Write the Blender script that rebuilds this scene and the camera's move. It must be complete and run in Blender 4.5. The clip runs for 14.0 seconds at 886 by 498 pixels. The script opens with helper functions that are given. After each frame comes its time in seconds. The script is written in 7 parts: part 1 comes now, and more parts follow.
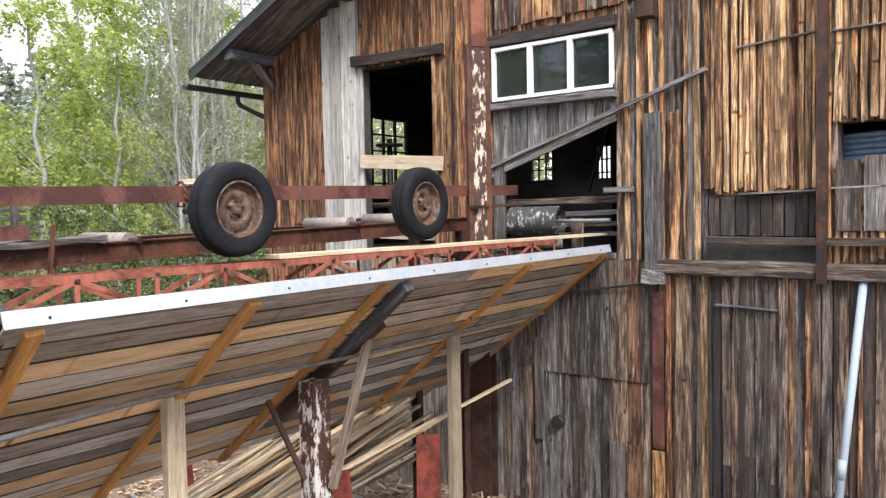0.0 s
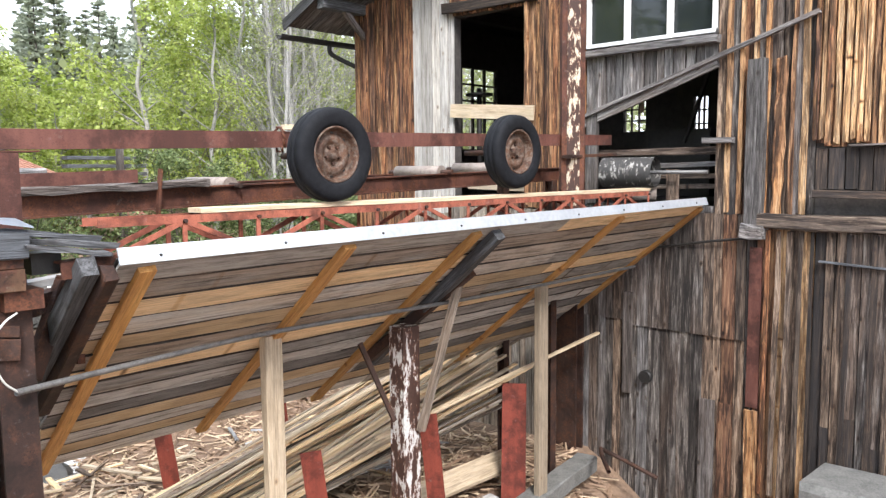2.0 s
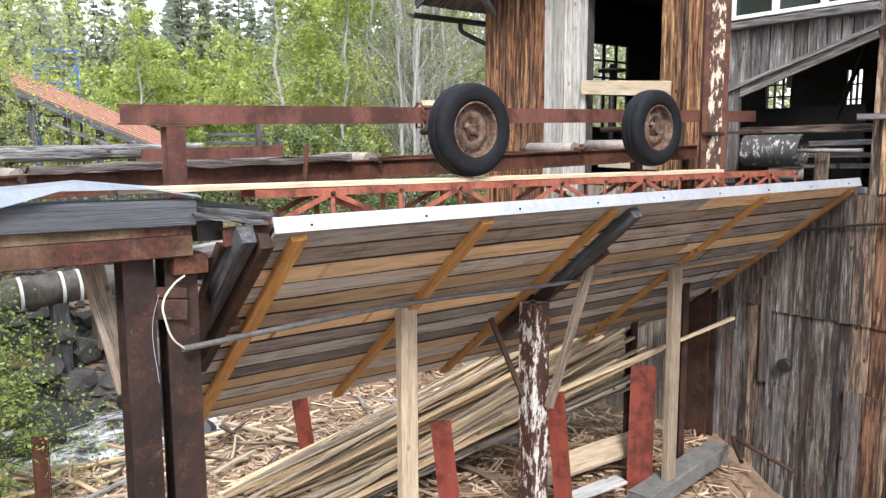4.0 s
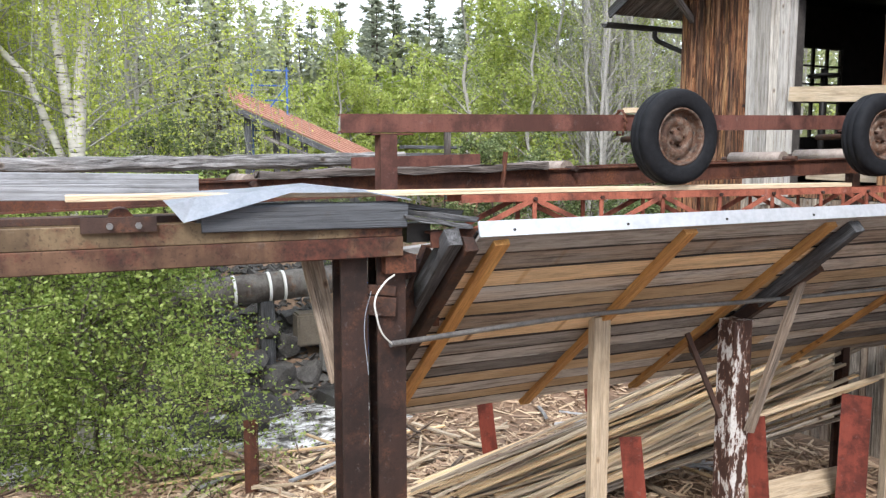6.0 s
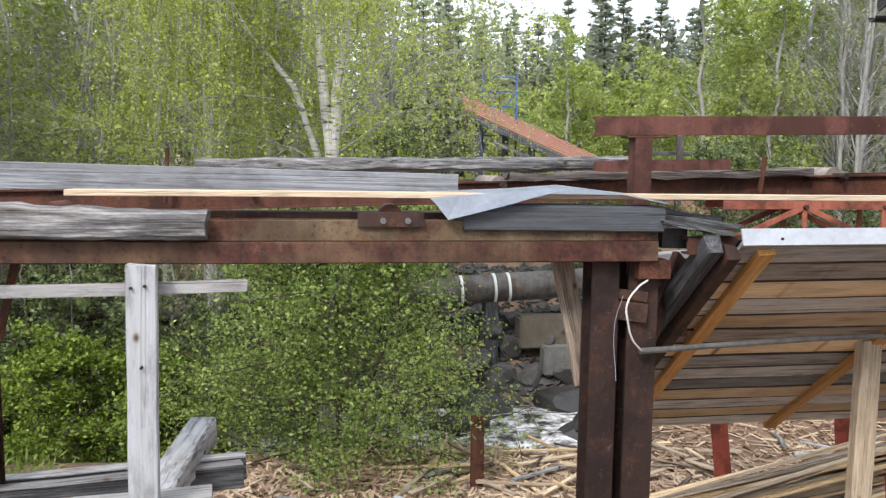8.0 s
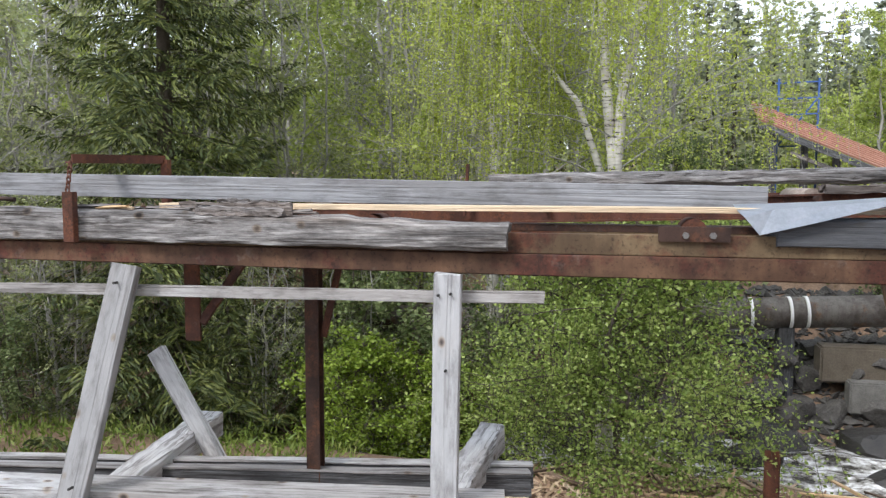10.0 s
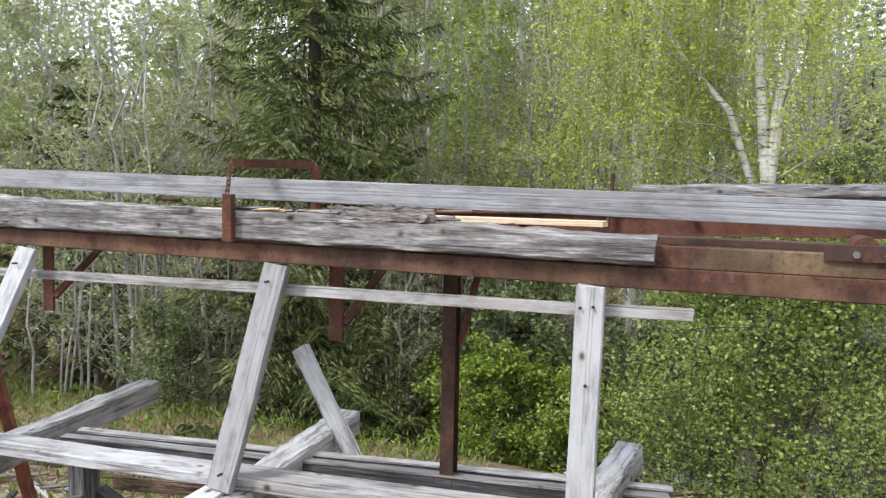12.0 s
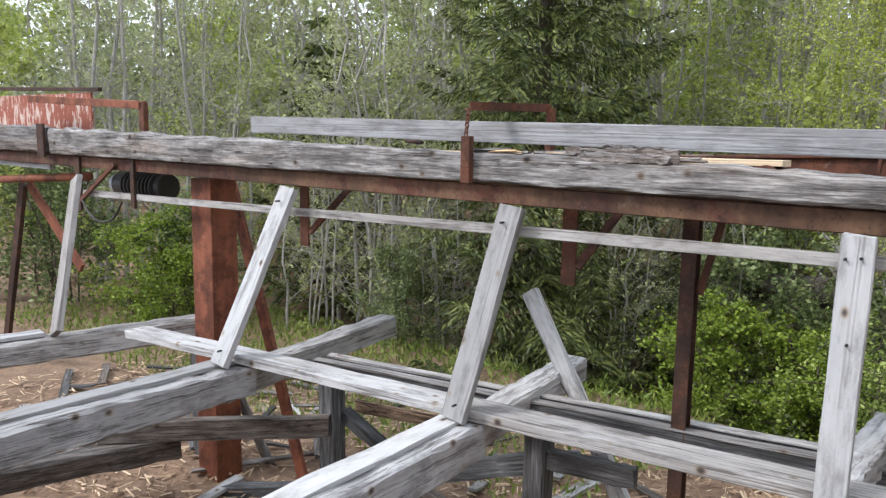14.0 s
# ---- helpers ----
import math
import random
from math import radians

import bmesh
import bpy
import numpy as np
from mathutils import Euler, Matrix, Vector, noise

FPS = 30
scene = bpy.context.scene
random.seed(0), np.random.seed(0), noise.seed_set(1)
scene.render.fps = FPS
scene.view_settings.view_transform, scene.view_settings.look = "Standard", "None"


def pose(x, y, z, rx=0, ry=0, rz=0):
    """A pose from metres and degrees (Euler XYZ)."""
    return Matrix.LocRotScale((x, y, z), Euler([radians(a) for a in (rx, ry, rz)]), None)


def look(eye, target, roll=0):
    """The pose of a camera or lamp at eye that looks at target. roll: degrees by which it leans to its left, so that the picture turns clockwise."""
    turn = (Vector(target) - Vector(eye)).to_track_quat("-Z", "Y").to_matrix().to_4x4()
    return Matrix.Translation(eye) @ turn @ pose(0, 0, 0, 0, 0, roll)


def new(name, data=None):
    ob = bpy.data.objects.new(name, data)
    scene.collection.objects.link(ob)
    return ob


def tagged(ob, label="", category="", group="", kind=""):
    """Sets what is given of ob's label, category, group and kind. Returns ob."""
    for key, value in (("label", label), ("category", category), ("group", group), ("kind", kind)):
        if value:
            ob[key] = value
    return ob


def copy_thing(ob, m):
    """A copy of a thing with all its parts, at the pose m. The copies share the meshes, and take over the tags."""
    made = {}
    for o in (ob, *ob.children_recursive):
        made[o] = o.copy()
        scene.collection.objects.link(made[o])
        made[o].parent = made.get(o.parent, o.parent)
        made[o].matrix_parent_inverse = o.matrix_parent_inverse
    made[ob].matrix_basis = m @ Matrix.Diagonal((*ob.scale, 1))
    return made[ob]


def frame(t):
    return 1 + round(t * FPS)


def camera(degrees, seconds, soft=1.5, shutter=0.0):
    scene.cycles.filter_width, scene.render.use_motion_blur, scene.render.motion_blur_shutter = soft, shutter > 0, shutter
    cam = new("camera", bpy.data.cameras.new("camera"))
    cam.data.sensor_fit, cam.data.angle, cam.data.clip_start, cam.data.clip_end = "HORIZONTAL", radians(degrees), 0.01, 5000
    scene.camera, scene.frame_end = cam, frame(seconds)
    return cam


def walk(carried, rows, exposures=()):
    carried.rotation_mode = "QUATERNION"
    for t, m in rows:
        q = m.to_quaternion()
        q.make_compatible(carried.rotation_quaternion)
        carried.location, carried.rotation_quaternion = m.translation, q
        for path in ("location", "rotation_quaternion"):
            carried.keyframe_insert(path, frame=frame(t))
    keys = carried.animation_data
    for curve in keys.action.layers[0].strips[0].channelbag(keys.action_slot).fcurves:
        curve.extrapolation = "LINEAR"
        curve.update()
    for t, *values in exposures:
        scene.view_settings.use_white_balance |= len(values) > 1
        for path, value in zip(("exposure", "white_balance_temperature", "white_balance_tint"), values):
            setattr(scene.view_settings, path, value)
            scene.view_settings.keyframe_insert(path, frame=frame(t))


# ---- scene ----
cam = camera(60.1, 14.0, soft=1.35)
PATH = [
    (0, (0.115, -0.38, 2.964), (1.709, 0.825, 2.878), -1.1),
    (0.5, (0.105, -0.381, 2.954), (1.688, 0.836, 2.852), -1.1),
    (1, (0.106, -0.352, 2.954), (1.674, 0.881, 2.814), -0.7),
    (1.5, (0.104, -0.342, 2.929), (1.644, 0.922, 2.758), -0.5),
    (2, (0.078, -0.323, 2.917), (1.523, 1.044, 2.713), -0.5),
    (2.5, (0.051, -0.287, 2.903), (1.449, 1.125, 2.671), -0.2),
    (3, (0.017, -0.28, 2.908), (1.354, 1.187, 2.658), 0.0),
    (5.3, (-0.135, -0.232, 2.859), (0.863, 1.486, 2.631), -0.4),
    (5.5, (-0.155, -0.229, 2.856), (0.796, 1.516, 2.632), -0.3),
    (6, (-0.199, -0.23, 2.85), (0.621, 1.581, 2.629), -0.1),
    (6.5, (-0.261, -0.229, 2.846), (0.437, 1.633, 2.632), 0.1),
    (7, (-0.312, -0.211, 2.842), (0.286, 1.685, 2.629), 0.5),
    (7.5, (-0.369, -0.193, 2.831), (0.103, 1.739, 2.62), 0.7),
    (8, (-0.428, -0.186, 2.823), (-0.139, 1.782, 2.615), 0.7),
    (8.5, (-0.486, -0.191, 2.828), (-0.376, 1.797, 2.63), 0.5),
    (9, (-0.545, -0.196, 2.822), (-0.644, 1.793, 2.635), 0.3),
    (9.2, (-0.564, -0.198, 2.82), (-0.748, 1.786, 2.638), 0.1),
    (11.3, (-0.58, -0.118, 2.787), (-1.183, 1.782, 2.622), 0.9),
    (11.5, (-0.608, -0.121, 2.797), (-1.246, 1.768, 2.634), 0.9),
    (12, (-0.633, -0.142, 2.807), (-1.373, 1.709, 2.653), 1.2),
    (12.5, (-0.669, -0.163, 2.807), (-1.658, 1.567, 2.638), 0.9),
    (13, (-0.707, -0.178, 2.768), (-1.835, 1.457, 2.537), 1.1),
    (13.5, (-0.711, -0.173, 2.751), (-1.893, 1.418, 2.482), 1.0),
    (14, (-0.718, -0.158, 2.735), (-1.944, 1.396, 2.448), 1.0),
]
walk(cam, [(t, look(eye, target, roll)) for t, eye, target, roll in PATH], exposures=[(0, 1.28), (0.7, 1.32), (1.5, 1.5), (3, 1.46), (5.5, 1.23), (6.5, 1.12), (7.5, 0.95), (9, 0.62), (11.5, 0.9), (12.2, 0.92), (12.5, 0.88), (14, 0.80)])

# ---- light ----
world = bpy.data.worlds.new("sky")
scene.world = world
world.use_nodes = True
wn = world.node_tree.nodes
sky = wn.new("ShaderNodeTexSky")
sky.sky_type = "NISHITA"
sky.sun_disc = False
sky.sun_elevation = radians(48)
sky.sun_rotation = radians(145)
sky.dust_density = 4.0
sky.ozone_density = 0.6
haze = wn.new("ShaderNodeMix")
haze.data_type = "RGBA"
haze.inputs[0].default_value = 0.75
world.node_tree.links.new(sky.outputs[0], haze.inputs[6])
haze.inputs[7].default_value = (8.6, 9.35, 10.7, 1)
world.node_tree.links.new(haze.outputs[2], wn["Background"].inputs[0])
wn["Background"].inputs[1].default_value = 0.12

sun_data = bpy.data.lights.new("sun", "SUN")
sun_data.energy = 1.9
sun_data.angle = radians(14)
sun_data.color = (1.0, 0.965, 0.945)
sun = new("sun", sun_data)
sun.matrix_world = look((-10, -13, 20), (2, 4, 0))


# ---- materials ----
def mat_base(name, rough=0.8, metal=0.0):
    m = bpy.data.materials.new(name)
    m.use_nodes = True
    n = m.node_tree.nodes
    b = n["Principled BSDF"]
    b.inputs["Roughness"].default_value = rough
    b.inputs["Metallic"].default_value = metal
    return m, n, m.node_tree.links, b


def ramp(n, stops):
    r = n.new("ShaderNodeValToRGB")
    while len(r.color_ramp.elements) < len(stops):
        r.color_ramp.elements.new(0.5)
    for e, (p, c) in zip(r.color_ramp.elements, stops):
        e.position = p
        e.color = (*c, 1)
    return r


def noise_node(n, l, vec, scale, detail=5.0, w=None, rough=0.6):
    t = n.new("ShaderNodeTexNoise")
    t.noise_dimensions = "4D"
    t.inputs["Scale"].default_value = scale
    t.inputs["Detail"].default_value = detail
    t.inputs["Roughness"].default_value = rough
    l.new(vec, t.inputs["Vector"])
    if w is not None:
        l.new(w, t.inputs["W"])
    return t


def mapped(n, l, vec, scale):
    m = n.new("ShaderNodeMapping")
    m.inputs["Scale"].default_value = scale
    l.new(vec, m.inputs["Vector"])
    return m.outputs[0]


def mixed(n, l, a, b, fac, kind="MIX"):
    x = n.new("ShaderNodeMix")
    x.data_type = "RGBA"
    x.blend_type = kind
    for s, v in ((0, fac), (6, a), (7, b)):
        if hasattr(v, "links"):
            l.new(v, x.inputs[s])
        elif s == 0:
            x.inputs[s].default_value = v
        else:
            x.inputs[s].default_value = (*v, 1)
    return x.outputs[2]


def math_node(n, l, op, a, b):
    x = n.new("ShaderNodeMath")
    x.operation = op
    for s, v in ((0, a), (1, b)):
        if hasattr(v, "links"):
            l.new(v, x.inputs[s])
        else:
            x.inputs[s].default_value = v
    return x.outputs[0]


def bump(n, l, b, height, strength=0.3, dist=0.01):
    x = n.new("ShaderNodeBump")
    x.inputs["Strength"].default_value = strength
    x.inputs["Distance"].default_value = dist
    l.new(height, x.inputs["Height"])
    l.new(x.outputs[0], b.inputs["Normal"])


def wood(name, dark, mid, light, patch, patch_amount=0.5, rough=0.85, stretch=2.4, contrast=(0.32, 0.5, 0.68), crack_amount=0.75, fine_amount=0.7, knots=0.45, tar=0.0, grain_fine=30, knot_depth=0.0, crack_fine=30, knot_along=(8.0, 5.0), blotches=0.35):
    """Board grain along the local Z axis; every board differs by its random number."""
    m, n, l, b = mat_base(name, rough)
    tc = n.new("ShaderNodeTexCoord").outputs["Object"]
    info = n.new("ShaderNodeObjectInfo")
    w = math_node(n, l, "MULTIPLY", info.outputs["Random"], 37.0)
    grain = noise_node(n, l, mapped(n, l, tc, (grain_fine, grain_fine, stretch)), 1.0, 7, w, 0.72)
    fine = noise_node(n, l, mapped(n, l, tc, (95, 95, 4)), 1.0, 4, w, 0.7)
    broad = noise_node(n, l, mapped(n, l, tc, (5, 5, 0.8)), 1.0, 4, w, 0.6)
    r = ramp(n, [(contrast[0], dark), (contrast[1], mid), (contrast[2], light)])
    l.new(grain.outputs[0], r.inputs[0])
    pr = ramp(n, [(0.44, (0, 0, 0)), (0.62, (1, 1, 1))])
    shifted = math_node(n, l, "ADD", broad.outputs[0], math_node(n, l, "MULTIPLY", math_node(n, l, "SUBTRACT", info.outputs["Random"], 0.5), 0.35))
    l.new(shifted, pr.inputs[0])
    c = mixed(n, l, r.outputs[0], patch, math_node(n, l, "MULTIPLY", pr.outputs[0], patch_amount))
    fr = ramp(n, [(0.34, (0.25, 0.235, 0.22)), (0.53, (1, 1, 1)), (0.7, (1.18, 1.17, 1.15))])
    l.new(fine.outputs[0], fr.inputs[0])
    c = mixed(n, l, c, fr.outputs[0], fine_amount, "MULTIPLY")
    # knots
    vor = n.new("ShaderNodeTexVoronoi")
    vor.inputs["Scale"].default_value = 1.0
    off = n.new("ShaderNodeVectorMath")
    off.operation = "ADD"
    l.new(mapped(n, l, tc, (knot_along[0], knot_depth, knot_along[1])), off.inputs[0])
    l.new(w, off.inputs[1])
    l.new(off.outputs[0], vor.inputs["Vector"])
    kr = ramp(n, [(0.06, (0.07, 0.045, 0.035)), (0.10, (0.35, 0.27, 0.22)), (0.15, (0.85, 0.74, 0.62)), (0.21, (1, 1, 1))])
    parts_rgb = n.new("ShaderNodeSeparateColor")
    l.new(vor.outputs["Color"], parts_rgb.inputs[0])
    rare = math_node(n, l, "GREATER_THAN", parts_rgb.outputs[0], 0.45)
    l.new(math_node(n, l, "ADD", vor.outputs["Distance"], rare), kr.inputs[0])
    c = mixed(n, l, c, kr.outputs[0], knots, "MULTIPLY")
    if tar:
        # black tar left in long streaks between the sunburnt places
        run = noise_node(n, l, mapped(n, l, tc, (21, 21, 1.9)), 1.0, 7, math_node(n, l, "MULTIPLY", w, 1.7), 0.68)
        tr = ramp(n, [(0.48, (1, 1, 1)), (0.525, (0.30, 0.26, 0.25)), (0.60, (0.09, 0.08, 0.08))])
        l.new(run.outputs[0], tr.inputs[0])
        c = mixed(n, l, c, tr.outputs[0], tar, "MULTIPLY")
    crack = noise_node(n, l, mapped(n, l, tc, (crack_fine, crack_fine, crack_fine * 0.018)), 1.0, 3, w, 0.55)
    gap = math_node(n, l, "ABSOLUTE", math_node(n, l, "SUBTRACT", crack.outputs[0], 0.5), 0.0)
    cr = ramp(n, [(0.006, (0.22, 0.19, 0.17)), (0.03, (1, 1, 1))])
    l.new(gap, cr.inputs[0])
    open_up = noise_node(n, l, mapped(n, l, tc, (7, 7, 2.2)), 1.0, 3, w, 0.6)
    cm = ramp(n, [(0.42, (0.12, 0.12, 0.12)), (0.56, (1, 1, 1))])
    l.new(open_up.outputs[0], cm.inputs[0])
    c = mixed(n, l, c, cr.outputs[0], math_node(n, l, "MULTIPLY", cm.outputs[0], crack_amount), "MULTIPLY")
    # soot and lichen in blotches
    blot = noise_node(n, l, mapped(n, l, tc, (11, 11, 3.2)), 1.0, 6, w, 0.7)
    bl = ramp(n, [(0.36, (0.42, 0.40, 0.39)), (0.5, (1, 1, 1)), (0.68, (1.12, 1.11, 1.1))])
    l.new(blot.outputs[0], bl.inputs[0])
    c = mixed(n, l, c, bl.outputs[0], blotches, "MULTIPLY")
    tone = ramp(n, [(0.0, (0.5, 0.48, 0.46)), (0.5, (1, 1, 1)), (1.0, (1.25, 1.22, 1.17))])
    rnd = math_node(n, l, "FRACT", math_node(n, l, "MULTIPLY", info.outputs["Random"], 17.0), 0.0)
    l.new(rnd, tone.inputs[0])
    c = mixed(n, l, c, tone.outputs[0], 0.85, "MULTIPLY")
    l.new(c, b.inputs["Base Color"])
    both = math_node(n, l, "ADD", fine.outputs[0], math_node(n, l, "MULTIPLY", cr.outputs[0], 0.6))
    bump(n, l, b, both, 0.7, 0.008)
    return m


def rusty(name, paint, rust=(0.13, 0.045, 0.02), dark=(0.05, 0.022, 0.014), cover=0.5, rough=0.75, scale=6.0):
    m, n, l, b = mat_base(name, rough, 0.15)
    pos = n.new("ShaderNodeNewGeometry").outputs["Position"]
    a = noise_node(n, l, pos, scale, 8, None, 0.7)
    f = noise_node(n, l, pos, scale * 9, 5, None, 0.7)
    s = noise_node(n, l, mapped(n, l, pos, (14, 14, 1.6)), 1.0, 4)
    r1 = ramp(n, [(0.35, dark), (0.5, rust), (0.7, tuple(min(1, 1.6 * x) for x in rust))])
    l.new(f.outputs[0], r1.inputs[0])
    k = ramp(n, [(cover - 0.045, (0, 0, 0)), (cover + 0.045, (1, 1, 1))])
    l.new(a.outputs[0], k.inputs[0])
    c = mixed(n, l, paint, r1.outputs[0], k.outputs[0])
    k2 = ramp(n, [(0.35, (0.55, 0.5, 0.48)), (0.6, (1, 1, 1))])
    l.new(s.outputs[0], k2.inputs[0])
    c = mixed(n, l, c, k2.outputs[0], 0.6, "MULTIPLY")
    speck = noise_node(n, l, pos, scale * 24, 3, None, 0.6)
    k5 = ramp(n, [(0.34, (0.35, 0.3, 0.28)), (0.44, (1, 1, 1))])
    l.new(speck.outputs[0], k5.inputs[0])
    c = mixed(n, l, c, k5.outputs[0], 0.7, "MULTIPLY")
    blot = noise_node(n, l, pos, scale * 0.45, 7, None, 0.68)
    k3 = ramp(n, [(0.48, (1, 1, 1)), (0.58, (0.34, 0.29, 0.27))])
    l.new(blot.outputs[0], k3.inputs[0])
    c = mixed(n, l, c, k3.outputs[0], 0.8, "MULTIPLY")
    pale = noise_node(n, l, pos, scale * 2.2, 6, None, 0.7)
    k4 = ramp(n, [(0.6, (0, 0, 0)), (0.72, (1, 1, 1))])
    l.new(pale.outputs[0], k4.inputs[0])
    c = mixed(n, l, c, tuple(min(1, 0.5 * q + 0.16) for q in paint), math_node(n, l, "MULTIPLY", k4.outputs[0], 0.45))
    l.new(c, b.inputs["Base Color"])
    bump(n, l, b, f.outputs[0], 0.35, 0.005)
    return m


def plain(name, c1, c2, scale=12.0, rough=0.7, metal=0.0, bumpy=0.2, dist=0.01, detail=6.0):
    m, n, l, b = mat_base(name, rough, metal)
    pos = n.new("ShaderNodeNewGeometry").outputs["Position"]
    a = noise_node(n, l, pos, scale, detail, None, 0.65)
    f = noise_node(n, l, pos, scale * 8, 5, None, 0.65)
    h = mixed(n, l, a.outputs[0], f.outputs[0], 0.4)
    r = ramp(n, [(0.32, c1), (0.68, c2)])
    l.new(h, r.inputs[0])
    l.new(r.outputs[0], b.inputs["Base Color"])
    bump(n, l, b, f.outputs[0], bumpy, dist)
    return m


def leafy(name, c1, c2, c3, through_light=0.35):
    """Leaves: every island of the mesh has its own tone, and lets some light through."""
    m, n, l, b = mat_base(name, 0.6)
    g = n.new("ShaderNodeNewGeometry")
    info = n.new("ShaderNodeObjectInfo")
    big = noise_node(n, l, g.outputs["Position"], 0.9, 3)
    v = math_node(n, l, "ADD", math_node(n, l, "MULTIPLY", g.outputs["Random Per Island"], 0.6), math_node(n, l, "MULTIPLY", big.outputs[0], 0.4))
    r = ramp(n, [(0.15, c1), (0.5, c2), (0.85, c3)])
    l.new(v, r.inputs[0])
    l.new(r.outputs[0], b.inputs["Base Color"])
    t = n.new("ShaderNodeBsdfTranslucent")
    l.new(r.outputs[0], t.inputs["Color"])
    mx = n.new("ShaderNodeMixShader")
    mx.inputs[0].default_value = through_light
    l.new(b.outputs[0], mx.inputs[1])
    l.new(t.outputs[0], mx.inputs[2])
    l.new(mx.outputs[0], n["Material Output"].inputs["Surface"])
    return m


W_TAR = wood("tarred_boards", (0.06, 0.027, 0.016), (0.33, 0.14, 0.062), (0.70, 0.41, 0.21), (0.11, 0.08, 0.066), 0.5, knots=1.0, tar=0.9)
# sunburnt orange, with the direct sun on the upper wall lightened into it
W_ORANGE = wood("sunburnt_sunlit_boards", (0.11, 0.046, 0.02), (0.50, 0.245, 0.10), (0.78, 0.53, 0.29), (0.19, 0.12, 0.085), 0.45, knots=1.0, tar=0.85)
W_STREAK = wood("sunbleached_battens", (0.24, 0.115, 0.05), (0.66, 0.41, 0.205), (0.82, 0.65, 0.44), (0.28, 0.12, 0.055), 0.5, knots=1.0, tar=0.75, knot_along=(2.0, 8.0))
W_BURNT = wood("blackened_boards", (0.012, 0.010, 0.010), (0.045, 0.033, 0.027), (0.15, 0.10, 0.07), (0.03, 0.028, 0.03), 0.6)
W_GREY = wood("grey_boards", (0.05, 0.048, 0.048), (0.20, 0.19, 0.187), (0.44, 0.425, 0.415), (0.14, 0.092, 0.066), 0.45, knots=0.8, tar=0.4)
W_MIX = wood("weathered_boards", (0.034, 0.026, 0.021), (0.27, 0.185, 0.128), (0.62, 0.49, 0.37), (0.075, 0.067, 0.063), 0.55, knots=1.0, tar=0.85)
W_PALE = wood("silver_boards", (0.38, 0.392, 0.408), (0.43, 0.443, 0.46), (0.51, 0.522, 0.535), (0.38, 0.35, 0.32), 0.5, stretch=4.5, contrast=(0.2, 0.5, 0.8), crack_amount=0.4, fine_amount=0.10, knots=0.9, grain_fine=18, knot_depth=6.0, crack_fine=9, blotches=0.6)
W_CREAM = wood("cream_boards", (0.28, 0.24, 0.20), (0.50, 0.475, 0.44), (0.68, 0.66, 0.63), (0.36, 0.35, 0.34), 0.6, contrast=(0.28, 0.5, 0.74), crack_amount=0.6, fine_amount=0.4, knots=0.7, crack_fine=16)
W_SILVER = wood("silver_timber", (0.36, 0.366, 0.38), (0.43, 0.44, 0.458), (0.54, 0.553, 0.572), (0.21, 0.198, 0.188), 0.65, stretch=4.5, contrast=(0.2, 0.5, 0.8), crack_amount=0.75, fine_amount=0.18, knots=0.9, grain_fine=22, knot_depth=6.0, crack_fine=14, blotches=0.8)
W_BLUE = wood("blue_grey_board", (0.22, 0.228, 0.24), (0.27, 0.283, 0.305), (0.33, 0.343, 0.365), (0.16, 0.16, 0.165), 0.6, stretch=4.0, contrast=(0.2, 0.5, 0.8), crack_amount=0.25, fine_amount=0.12, knots=0.8, grain_fine=16, knot_depth=6.0, crack_fine=8, blotches=0.6)
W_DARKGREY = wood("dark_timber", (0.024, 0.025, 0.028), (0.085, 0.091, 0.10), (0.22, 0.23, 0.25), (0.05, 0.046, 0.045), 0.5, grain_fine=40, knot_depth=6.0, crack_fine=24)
W_LOG = wood("old_log", (0.09, 0.09, 0.093), (0.215, 0.215, 0.22), (0.44, 0.442, 0.448), (0.23, 0.155, 0.10), 0.35, stretch=5.0, contrast=(0.28, 0.5, 0.74), crack_amount=1.0, fine_amount=0.65, knots=1.0, tar=0.5, grain_fine=28, knot_depth=6.0, crack_fine=24, blotches=0.8)
W_NEW = wood("new_pine", (0.34, 0.265, 0.185), (0.46, 0.375, 0.275), (0.55, 0.465, 0.36), (0.40, 0.315, 0.22), 0.35, 0.7, crack_amount=0.3, fine_amount=0.4, knots=0.7)
W_RIB = wood("yellow_pine", (0.36, 0.17, 0.05), (0.54, 0.28, 0.085), (0.64, 0.38, 0.14), (0.36, 0.18, 0.07), 0.4, 0.7, crack_amount=0.3, fine_amount=0.4, knots=0.7)
W_SLATE = wood("slate_grey_timber", (0.04, 0.045, 0.053), (0.075, 0.083, 0.096), (0.13, 0.142, 0.16), (0.05, 0.053, 0.06), 0.4, stretch=2.2, contrast=(0.2, 0.5, 0.8), crack_amount=0.6, fine_amount=0.4, grain_fine=40, knot_depth=6.0, crack_fine=24)
W_FRESH = wood("fresh_sawn_pine", (0.58, 0.44, 0.285), (0.70, 0.56, 0.39), (0.78, 0.66, 0.49), (0.62, 0.46, 0.29), 0.3, 0.7, crack_amount=0.12, fine_amount=0.25)
W_PANEL = wood("panel_boards", (0.36, 0.335, 0.305), (0.55, 0.525, 0.49), (0.70, 0.68, 0.645), (0.48, 0.36, 0.24), 0.5, stretch=3.0, contrast=(0.22, 0.5, 0.78), crack_amount=0.7, fine_amount=0.4, knots=0.9, crack_fine=18, blotches=0.6)
